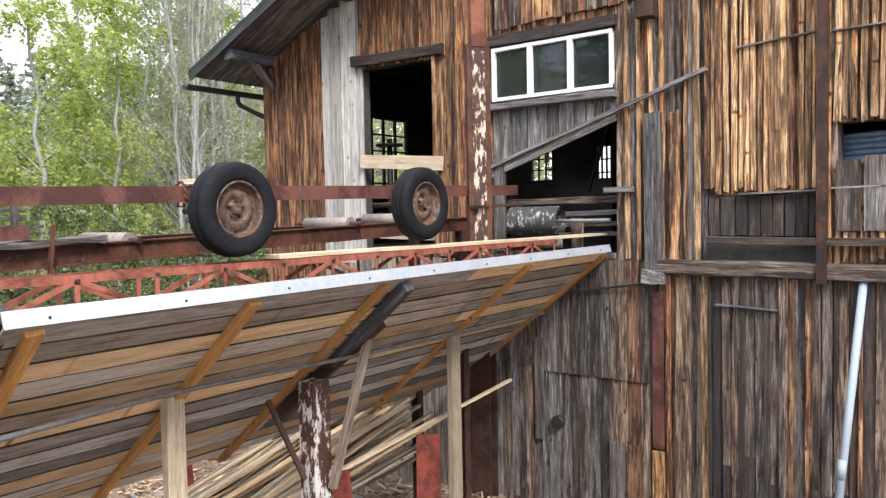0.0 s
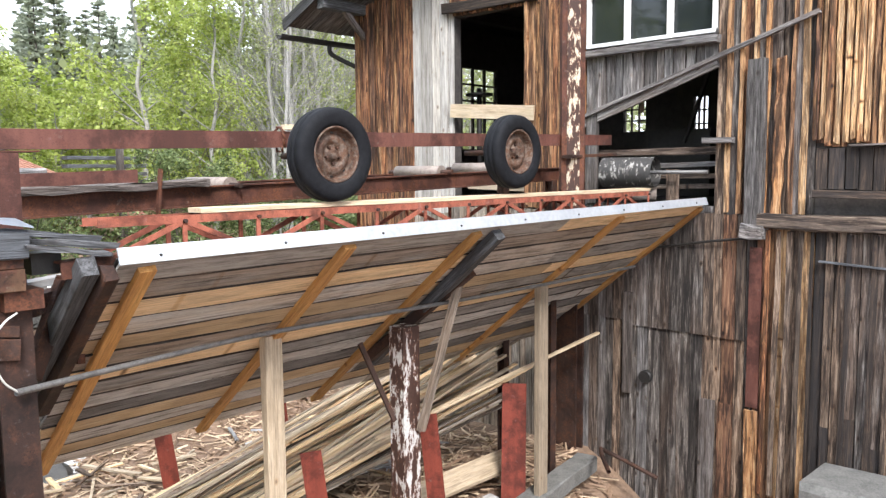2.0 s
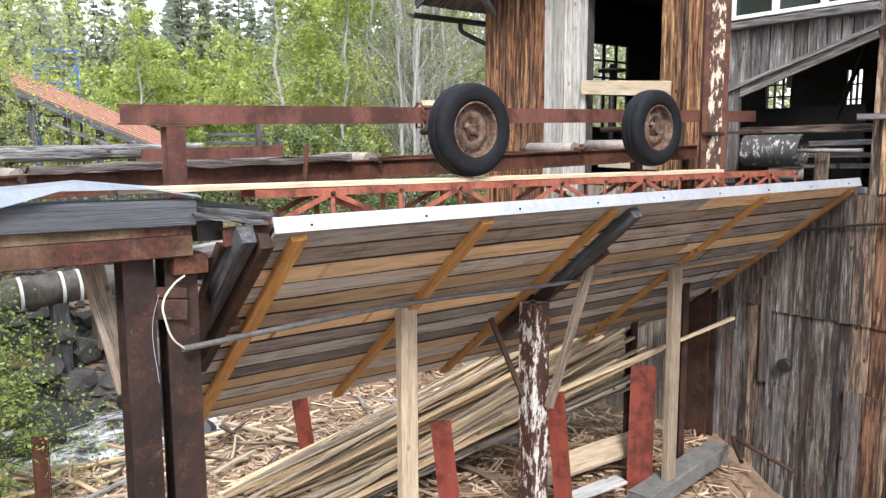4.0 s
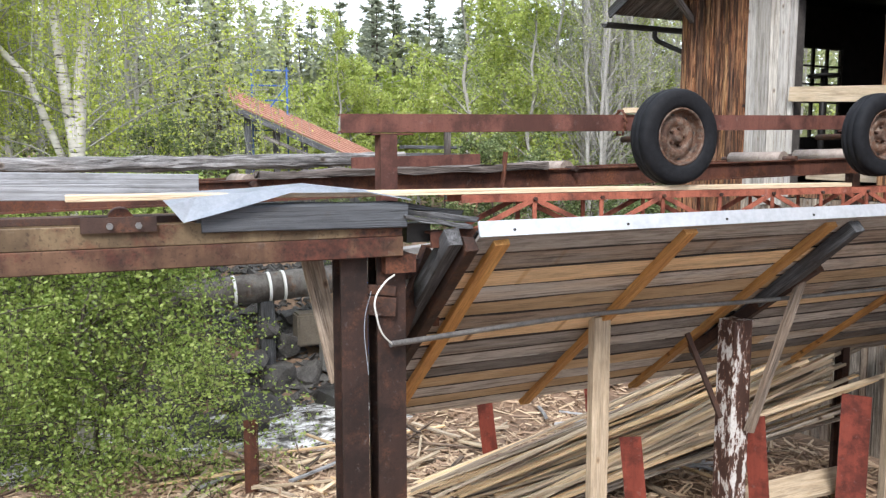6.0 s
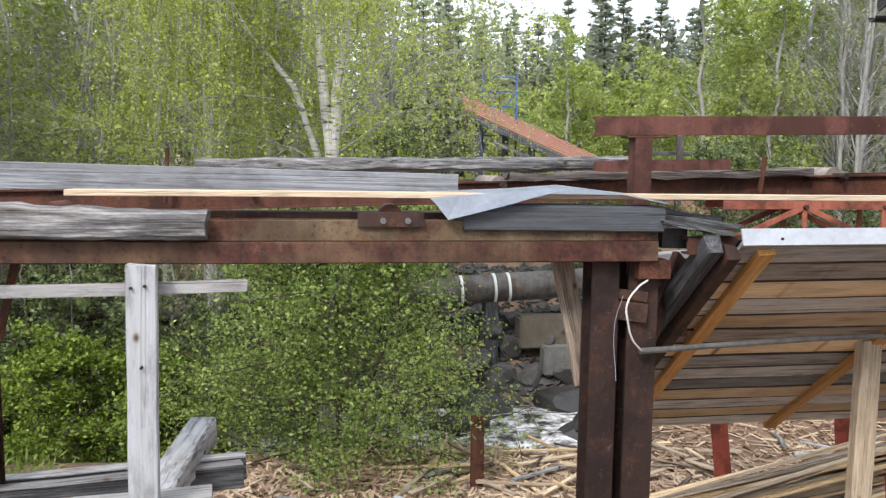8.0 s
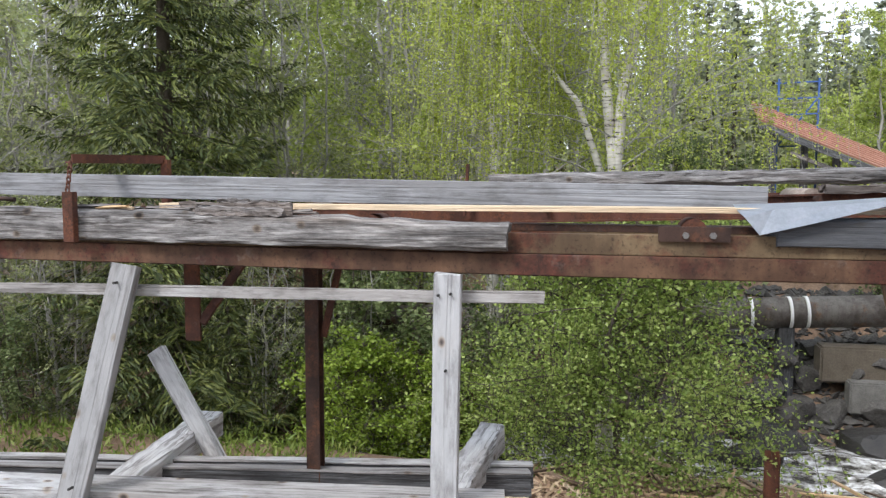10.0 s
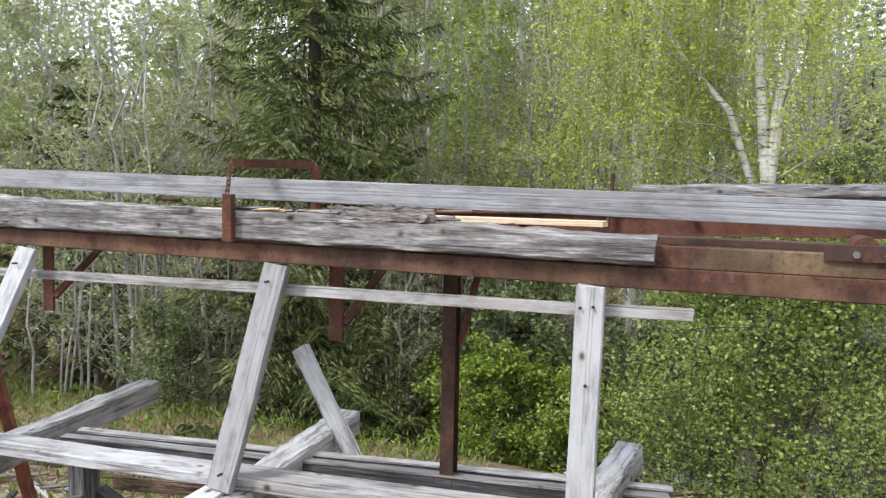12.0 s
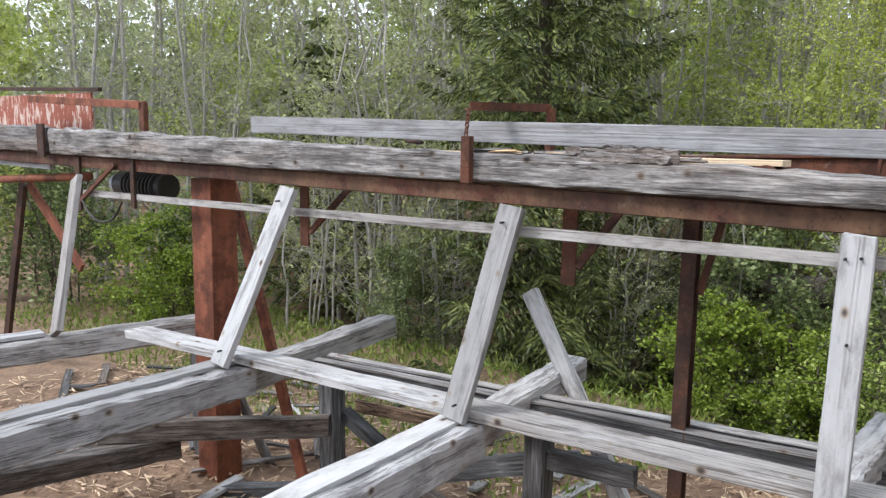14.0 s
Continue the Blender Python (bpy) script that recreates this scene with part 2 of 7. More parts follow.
W_PANEL_LIGHT = wood("panel_boards_light", (0.62, 0.41, 0.21), (0.82, 0.60, 0.355), (0.86, 0.70, 0.48), (0.58, 0.42, 0.26), 0.4, stretch=3.0, contrast=(0.22, 0.5, 0.78), crack_amount=0.5, fine_amount=0.35, knots=0.9, crack_fine=18)
W_PANEL_DARK = wood("panel_boards_dark", (0.10, 0.093, 0.087), (0.25, 0.24, 0.23), (0.42, 0.405, 0.39), (0.36, 0.25, 0.16), 0.4, stretch=3.0, contrast=(0.22, 0.5, 0.78), crack_amount=0.7, fine_amount=0.4, knots=0.9, crack_fine=18, blotches=0.6)
W_WALL = wood("black_stained_boards", (0.026, 0.023, 0.022), (0.13, 0.115, 0.105), (0.42, 0.39, 0.36), (0.13, 0.075, 0.045), 0.5, knots=1.0, tar=0.8)
W_TAN = wood("tan_boards", (0.15, 0.12, 0.095), (0.37, 0.32, 0.265), (0.56, 0.50, 0.43), (0.25, 0.16, 0.10), 0.5, knots=1.0, tar=0.3)
RUST = rusty("rusted_steel", (0.12, 0.045, 0.028), cover=0.5)
RUST_BEAM = rusty("rusted_channel", (0.19, 0.135, 0.075), (0.13, 0.048, 0.025), (0.04, 0.019, 0.013), 0.52, scale=1.8)
RUST_COLUMN = rusty("dark_column_steel", (0.036, 0.017, 0.012), (0.068, 0.028, 0.016), (0.018, 0.010, 0.008), 0.55, scale=8.0)
RUST_LOW = rusty("rusted_channel_foot", (0.155, 0.085, 0.048), (0.105, 0.034, 0.02), (0.03, 0.014, 0.011), 0.50, scale=2.0)
RUST_DARK = rusty("dark_rusted_steel", (0.055, 0.028, 0.02), (0.085, 0.035, 0.018), (0.03, 0.016, 0.012), 0.52)
RED = rusty("red_primer", (0.22, 0.043, 0.025), (0.15, 0.04, 0.025), (0.10, 0.028, 0.02), 0.72)
RAIL_RED = rusty("faded_red_primer", (0.15, 0.058, 0.043), (0.12, 0.04, 0.025), (0.07, 0.025, 0.018), 0.58)
RUST_RED = rusty("rusty_red_column", (0.25, 0.085, 0.045), (0.19, 0.065, 0.034), (0.11, 0.04, 0.024), 0.55)
ORANGE = rusty("orange_paint", (0.37, 0.115, 0.07), (0.25, 0.085, 0.055), (0.15, 0.055, 0.035), 0.58)
def flaked_paint(name, at, white, deep=(0.05, 0.022, 0.015), rust=(0.15, 0.058, 0.03)):
    m, n, l, b = mat_base(name, 0.7)
    pos = n.new("ShaderNodeNewGeometry").outputs["Position"]
    a = noise_node(n, l, mapped(n, l, pos, (13, 13, 4.5)), 1.0, 9, None, 0.72)
    f = noise_node(n, l, pos, 45, 5)
    r = ramp(n, [(at - 0.04, deep), (at - 0.01, rust), (at + 0.01, tuple(0.85 * q for q in white)), (at + 0.3, white)])
    l.new(a.outputs[0], r.inputs[0])
    k = ramp(n, [(0.35, (0.6, 0.55, 0.5)), (0.55, (1, 1, 1))])
    l.new(f.outputs[0], k.inputs[0])
    l.new(mixed(n, l, r.outputs[0], k.outputs[0], 0.6, "MULTIPLY"), b.inputs["Base Color"])
    bump(n, l, b, a.outputs[0], 0.5, 0.01)
    return m


FLAKED = flaked_paint("flaked_white_paint", 0.525, (0.66, 0.65, 0.63))
FLAKED_RED = flaked_paint("flaked_red_panel", 0.53, (0.62, 0.50, 0.44), (0.27, 0.075, 0.045), (0.33, 0.10, 0.06))
FLAKED_OLD = flaked_paint("flaked_cream_paint", 0.535, (0.66, 0.58, 0.44))
GALV = plain("bright_sheet_metal", (0.36, 0.39, 0.43), (0.54, 0.57, 0.61), 3, 0.42, 0.3, 0.05)
SHEET = plain("dull_sheet_metal", (0.34, 0.38, 0.43), (0.52, 0.56, 0.62), 7, 0.5, 0.35, 0.08)
RUBBER = plain("tyre_rubber", (0.006, 0.0065, 0.008), (0.018, 0.019, 0.022), 18, 0.7, 0, 0.2, 0.004)
RUBBER.node_tree.nodes["Principled BSDF"].inputs["Specular IOR Level"].default_value = 0.12
RIM = rusty("rusty_rim", (0.19, 0.145, 0.115), (0.13, 0.065, 0.038), (0.05, 0.028, 0.02), 0.48, scale=26.0)
BLACK = plain("black_iron", (0.012, 0.012, 0.012), (0.04, 0.037, 0.035), 20, 0.55, 0.2)
BLUE_SHEET = plain("blue_grey_sheet", (0.07, 0.10, 0.14), (0.15, 0.20, 0.27), 5, 0.6, 0.2)
DRUM = flaked_paint("speckled_drum_steel", 0.58, (0.50, 0.49, 0.46), (0.05, 0.047, 0.045), (0.16, 0.145, 0.13))
STEEL = plain("worn_steel", (0.07, 0.068, 0.066), (0.26, 0.255, 0.25), 10, 0.5, 0.4)
ROLLER = plain("worn_roller", (0.16, 0.12, 0.10), (0.36, 0.31, 0.27), 16, 0.6, 0.3)
WHITE = plain("white_paint", (0.66, 0.67, 0.67), (0.82, 0.82, 0.81), 20, 0.5, 0, 0.05)
PLASTIC = plain("grey_plastic", (0.27, 0.32, 0.37), (0.37, 0.42, 0.47), 6, 0.5, 0, 0.05)
# the unlit interior's gloom is put into this dark colour
INNER = plain("gloom_dark_boards", (0.025, 0.022, 0.021), (0.085, 0.075, 0.068), 6, 0.9)
CONCRETE = plain("concrete", (0.08, 0.08, 0.075), (0.23, 0.225, 0.21), 5, 0.9, 0, 0.5)
SANDSTONE = plain("beige_concrete", (0.08, 0.066, 0.05), (0.17, 0.145, 0.112), 4, 0.9, 0, 0.4)
ROCK = plain("river_rock", (0.028, 0.026, 0.024), (0.15, 0.143, 0.135), 3.0, 0.95, 0, 0.9, 0.03)
ROCK_WET = plain("wet_rock", (0.012, 0.012, 0.012), (0.05, 0.046, 0.042), 4, 0.35, 0, 0.5, 0.03)
SOIL = plain("earth_with_bark", (0.10, 0.063, 0.043), (0.34, 0.23, 0.155), 2.2, 0.95, 0, 0.8, 0.04, 10)
PIPE = rusty("wooden_pipe", (0.16, 0.15, 0.135), (0.16, 0.10, 0.06), (0.08, 0.07, 0.06), 0.58, scale=2.5)
TILES = plain("red_roof_tiles", (0.26, 0.115, 0.08), (0.46, 0.25, 0.18), 3, 0.85)
BLUE = plain("blue_paint", (0.03, 0.08, 0.26), (0.06, 0.14, 0.38), 9, 0.55)
BOX_GREEN = plain("pale_green_paint", (0.30, 0.38, 0.33), (0.46, 0.54, 0.48), 9, 0.55, 0.1)
CABLE = plain("white_cable", (0.55, 0.55, 0.52), (0.72, 0.72, 0.68), 9, 0.5)
BARK_DARK = plain("dark_bark", (0.035, 0.028, 0.022), (0.12, 0.10, 0.08), 14, 0.95, 0, 0.6, 0.02)
BARK_GREY = plain("grey_bark", (0.19, 0.185, 0.172), (0.43, 0.42, 0.39), 10, 0.95, 0, 0.5, 0.02)
LEAF_BIRCH = leafy("birch_leaves", (0.24, 0.31, 0.045), (0.48, 0.555, 0.10), (0.66, 0.71, 0.21), 0.55)
LEAF_BUSH = leafy("alder_leaves", (0.06, 0.095, 0.032), (0.145, 0.195, 0.07), (0.31, 0.365, 0.165), 0.4)
LEAF_ALDER = leafy("fresh_alder_leaves", (0.11, 0.18, 0.035), (0.26, 0.35, 0.08), (0.48, 0.57, 0.19), 0.45)
# distance haze is put into this pale leaf colour
LEAF_FAR = leafy("hazed_far_leaves", (0.22, 0.265, 0.125), (0.35, 0.395, 0.205), (0.47, 0.505, 0.31), 0.45)
LEAF_MID = leafy("young_birch_leaves", (0.20, 0.27, 0.05), (0.40, 0.48, 0.115), (0.58, 0.64, 0.23), 0.5)
LEAF_LIME = leafy("lime_leaves", (0.10, 0.165, 0.014), (0.205, 0.295, 0.03), (0.34, 0.44, 0.075), 0.4)
LEAF_PALE = leafy("willow_leaves", (0.18, 0.22, 0.08), (0.34, 0.38, 0.165), (0.50, 0.53, 0.29), 0.45)
LEAF_THICKET = leafy("thicket_leaves", (0.09, 0.11, 0.05), (0.17, 0.20, 0.09), (0.28, 0.32, 0.15), 0.35)
NEEDLE = leafy("spruce_needles", (0.024, 0.042, 0.014), (0.08, 0.108, 0.030), (0.25, 0.28, 0.075), 0.3)
# needles lightened towards grey: the haze over the ridge is in the colour
PINE = leafy("hazed_pine_needles", (0.20, 0.232, 0.17), (0.305, 0.34, 0.25), (0.40, 0.43, 0.33), 0.35)
GRASS = leafy("grass_blades", (0.08, 0.13, 0.02), (0.17, 0.25, 0.04), (0.33, 0.36, 0.12), 0.3)
CHIP = leafy("wood_chips", (0.11, 0.065, 0.04), (0.34, 0.225, 0.145), (0.68, 0.54, 0.37), 0.0)


def birch_bark():
    m, n, l, b = mat_base("birch_bark", 0.8)
    pos = n.new("ShaderNodeNewGeometry").outputs["Position"]
    a = noise_node(n, l, mapped(n, l, pos, (5, 5, 26)), 1.0, 5)
    c = noise_node(n, l, pos, 3.0, 5)
    r = ramp(n, [(0.36, (0.04, 0.035, 0.03)), (0.46, (0.58, 0.56, 0.52)), (0.7, (0.74, 0.72, 0.68))])
    l.new(a.outputs[0], r.inputs[0])
    k = ramp(n, [(0.3, (0.5, 0.47, 0.44)), (0.6, (1, 1, 1))])
    l.new(c.outputs[0], k.inputs[0])
    l.new(mixed(n, l, r.outputs[0], k.outputs[0], 0.8, "MULTIPLY"), b.inputs["Base Color"])
    return m


BIRCH = birch_bark()


def glass_mat():
    m, n, l, b = mat_base("window_glass", 0.03)
    b.inputs["Base Color"].default_value = (0.02, 0.025, 0.025, 1)
    b.inputs["Specular IOR Level"].default_value = 0.5
    return m


GLASS = glass_mat()


def water_mat():
    m, n, l, b = mat_base("rushing_water", 0.12)
    pos = n.new("ShaderNodeNewGeometry").outputs["Position"]
    a = noise_node(n, l, mapped(n, l, pos, (1.6, 3.0, 1)), 1.6, 8, None, 0.7)
    f = noise_node(n, l, pos, 14, 5)
    r = ramp(n, [(0.42, (0.035, 0.03, 0.022)), (0.50, (0.34, 0.33, 0.31)), (0.58, (0.8, 0.81, 0.82))])
    l.new(a.outputs[0], r.inputs[0])
    l.new(r.outputs[0], b.inputs["Base Color"])
    bump(n, l, b, f.outputs[0], 0.8, 0.04)
    return m


WATER = water_mat()


# ---- builders ----
RNG = random.Random(7)


def thing(name, label, category, at=(0, 0, 0), group="", kind=""):
    ob = new(name)
    ob.location = at
    ob.empty_display_size = 0.1
    return tagged(ob, label, category, group, kind)


def root_of(ob):
    while ob.parent:
        ob = ob.parent
    return ob


def link_mesh(name, mesh, material, parent, m=None, label=""):
    mesh.materials.append(material) if not mesh.materials else None
    ob = new(name, mesh)
    if parent:
        ob.parent = parent
        base = Vector(root_of(parent).location)
        up = Matrix.Identity(4)
        p = parent
        while p.parent:
            up = p.matrix_basis @ up
            p = p.parent
        ob.matrix_basis = up.inverted() @ Matrix.Translation(-base) @ (m or Matrix.Identity(4))
    else:
        ob.matrix_basis = m or Matrix.Identity(4)
    if label:
        tagged(ob, label)
    return ob


def part(name, bm, material, parent, label="", m=None):
    mesh = bpy.data.meshes.new(name)
    bm.to_mesh(mesh)
    bm.free()
    return link_mesh(name, mesh, material, parent, m, label)


def bar_mesh(name, length, w, h, segs=1, rough=0.0, chamfer=0.08, taper=1.0):
    """A board or timber along local Z from 0 to length, w wide (X), h thick (Y), with chamfered and uneven edges."""
    c = min(w, h) * chamfer
    ring = [(w / 2 - c, -h / 2), (w / 2, -h / 2 + c), (w / 2, h / 2 - c), (w / 2 - c, h / 2), (-w / 2 + c, h / 2), (-w / 2, h / 2 - c), (-w / 2, -h / 2 + c), (-w / 2 + c, -h / 2)]
    vs, fs = [], []
    for i in range(segs + 1):
        k = i / segs
        s = 1 + (taper - 1) * k
        ox, oy = (RNG.uniform(-rough, rough) * 0.5, RNG.uniform(-rough, rough) * 0.5) if rough else (0, 0)
        for x, y in ring:
            jx, jy = (RNG.uniform(-rough, rough), RNG.uniform(-rough, rough)) if rough else (0, 0)
            jz = RNG.uniform(-rough, rough) * 2 if rough and i in (0, segs) else 0
            vs.append((x * s + ox + jx, y * s + oy + jy, length * k + jz))
    for i in range(segs):
        for j in range(8):
            a, b2 = i * 8 + j, i * 8 + (j + 1) % 8
            fs.append((a, b2, b2 + 8, a + 8))
    fs.append(tuple(reversed(range(8))))
    fs.append(tuple(range(segs * 8, segs * 8 + 8)))
    me = bpy.data.meshes.new(name)
    me.from_pydata(vs, [], fs)
    return me


def along(p0, p1, up=(0, 0, 1), roll=0):
    """Pose with local Z from p0 to p1 and local Y as near to up as can be."""
    p0, p1 = Vector(p0), Vector(p1)
    z = (p1 - p0).normalized()
    u = Vector(up)
    x = u.cross(z)
    if x.length < 1e-4:
        x = Vector((1, 0, 0))
    x.normalize()
    y = z.cross(x)
    return Matrix(((x.x, y.x, z.x, p0.x), (x.y, y.y, z.y, p0.y), (x.z, y.z, z.z, p0.z), (0, 0, 0, 1))) @ pose(0, 0, 0, 0, 0, roll)


def bar(name, p0, p1, w, h, material, parent=None, up=(0, 0, 1), segs=1, rough=0.0, label="", taper=1.0, chamfer=0.08):
    me = bar_mesh(name, (Vector(p1) - Vector(p0)).length, w, h, segs, rough, chamfer, taper)
    return link_mesh(name, me, material, parent, along(p0, p1, up), label)


def add_box(bm, lo, hi):
    r = bmesh.ops.create_cube(bm, size=1)["verts"]
    for v in r:
        v.co = Vector([lo[i] + (v.co[i] + 0.5) * (hi[i] - lo[i]) for i in range(3)])
    return r


def add_tube(bm, p0, p1, r0, r1=None, seg=12, caps=True):
    r1 = r0 if r1 is None else r1
    m = along(p0, p1)
    length = (Vector(p1) - Vector(p0)).length
    rings = []
    for z, r in ((0, r0), (length, r1)):
        rings.append([bm.verts.new(m @ Vector((r * math.cos(2 * math.pi * i / seg), r * math.sin(2 * math.pi * i / seg), z))) for i in range(seg)])
    for i in range(seg):
        f = bm.faces.new((rings[0][i], rings[0][(i + 1) % seg], rings[1][(i + 1) % seg], rings[1][i]))
        f.smooth = True
    if caps:
        bm.faces.new(list(reversed(rings[0])))
        bm.faces.new(rings[1])


def tube(name, p0, p1, r, material, parent=None, r1=None, seg=12, label=""):
    bm = bmesh.new()
    add_tube(bm, p0, p1, r, r1, seg)
    return part(name, bm, material, parent, label)


def path_tube(name, points, r, material, parent=None, label=""):
    cu = bpy.data.curves.new(name, "CURVE")
    cu.dimensions = "3D"
    cu.bevel_depth = r
    cu.bevel_resolution = 2
    sp = cu.splines.new("BEZIER")
    sp.bezier_points.add(len(points) - 1)
    base = Vector(root_of(parent).location) if parent else Vector()
    for q, p in zip(sp.bezier_points, points):
        q.co = Vector(p) - base
        q.handle_left_type = q.handle_right_type = "AUTO"
    ob = new(name, cu)
    cu.materials.append(material)
    if parent:
        ob.parent = parent
    return tagged(ob, label) if label else ob


def section(name, p0, p1, w, h, t, shape, material, parent, up=(0, 0, 1), label=""):
    """A rolled steel member, local X = w wide, local Y = h high: shape I, C (web at -X), L or box."""
    length = (Vector(p1) - Vector(p0)).length
    x, y, k = w / 2, h / 2, t / 2
    outline = {
        "I": [(-x, -y), (x, -y), (x, -y + t), (k, -y + t), (k, y - t), (x, y - t), (x, y), (-x, y), (-x, y - t), (-k, y - t), (-k, -y + t), (-x, -y + t)],
        "C": [(-x, -y), (x, -y), (x, -y + t), (-x + t, -y + t), (-x + t, y - t), (x, y - t), (x, y), (-x, y)],
        "L": [(-x, -y), (x, -y), (x, -y + t), (-x + t, -y + t), (-x + t, y), (-x, y)],
    }.get(shape, [(-x, -y), (x, -y), (x, y), (-x, y)])
    bm = bmesh.new()
    low = [bm.verts.new((a, b, 0)) for a, b in outline]
    high = [bm.verts.new((a, b, length)) for a, b in outline]
    n = len(outline)
    for i in range(n):
        bm.faces.new((low[i], low[(i + 1) % n], high[(i + 1) % n], high[i]))
    bm.faces.new(list(reversed(low)))
    bm.faces.new(high)
    return part(name, bm, material, parent, label, along(p0, p1, up))


# ---- ground ----
def step01(v):
    v = max(0.0, min(1.0, v))
    return v * v * (3 - 2 * v)


def ground_height(x, y):
    """Yard falls gently towards the stream, then the far bank rises; a bank behind carries the path."""
    z = -0.95 - 0.025 * max(-5.0, min(x, 7.0)) - 0.07 * max(0.0, min(y - 5.0, 6.0))
    z -= 0.75 * step01((x - 5.5) / 2.0) * step01((6.0 - y) / 1.5)
    z -= 0.85 * step01((y - 10.6) / 1.0) * (1 - 1.4 * step01((x - 3.9) / 1.5) * step01((13.4 - y) / 1.5))
    z += 3.3 * step01((y - 13.6) / 5.0)
    z += 0.045 * max(0.0, y - 18)
    z += 2.35 * step01((1.9 - y) / 1.7) * step01((3.2 - x) / 1.6)
    return z + 0.10 * noise.noise((x * 0.7, y * 0.7, 0.3)) * min(1, abs(y - 1) / 4)


def build_ground():
    xs = [-400, -180, -90, -50, -34] + [-26 + 0.55 * i for i in range(86)] + [24, 30, 45, 80, 180, 400]
    ys = [-300, -120, -50, -20, -8, -3] + [-1 + 0.45 * i for i in range(54)] + [24.5, 27, 32, 40, 60, 110, 220, 420]
    vs = [(x, y, ground_height(x, y)) for y in ys for x in xs]
    w = len(xs)
    fs = [(j * w + i, j * w + i + 1, (j + 1) * w + i + 1, (j + 1) * w + i) for j in range(len(ys) - 1) for i in range(w - 1)]
    me = bpy.data.meshes.new("ground")
    me.from_pydata(vs, [], fs)
    for p in me.polygons:
        p.use_smooth = True
    g = link_mesh("ground", me, SOIL, None)
    tagged(g, "brown earth yard covered with bark and sawdust", "ground", kind="structure")


build_ground()


def build_water():
    nx, ny = 90, 22
    vs, fs = [], []
    for j in range(ny + 1):
        for i in range(nx + 1):
            x, y = -26 + 52 * i / nx, 10.8 + 3.4 * j / ny
            vs.append((x, y, -1.95 + 0.12 * noise.noise((x * 1.3, y * 2.2, 1)) + 0.05 * noise.noise((x * 4, y * 5, 2)) + 0.03 * (x + 2)))
    for j in range(ny):
        for i in range(nx):
            a = j * (nx + 1) + i
            fs.append((a, a + 1, a + nx + 2, a + nx + 1))
    me = bpy.data.meshes.new("water")
    me.from_pydata(vs, [], fs)
    for p in me.polygons:
        p.use_smooth = True
    tagged(link_mesh("water", me, WATER, None), "white foaming stream rushing between dark rocks", "water", kind="structure")


build_water()

# ---- the mill: front wall ----
WX = 8.3
ROOF_LOW_Y, ROOF_LOW_Z, ROOF_SLOPE, RIDGE_Y = 9.98, 5.20, 0.42, 1.6


def roof_z(y):
    return ROOF_LOW_Z + (ROOF_LOW_Y - max(y, 2 * RIDGE_Y - y)) * ROOF_SLOPE


def openings_at(y):
    """Stretches of height without wall at y: the log door, the slanted mouth, the window row, the hatch."""
    gaps = []
    if 5.83 < y < 7.21:
        gaps.append((2.50, 5.08 + 0.03 * (y - 6.5)))
    if 3.31 < y < 4.98:
        gaps.append((2.50, 3.54 + (4.98 - y) * 0.34))
        gaps.append((4.36, 5.06))
    if 0.45 < y < 1.02:
        gaps.append((3.42, 3.78))
    return gaps


def free_spans(y, lo, hi):
    spans = [(lo, hi)]
    for a, b in openings_at(y):
        nxt = []
        for s, e in spans:
            if b <= s or a >= e:
                nxt.append((s, e))
            else:
                if a - s > 0.05:
                    nxt.append((s, a))
                if e - b > 0.05:
                    nxt.append((b, e))
        spans = nxt
    return spans


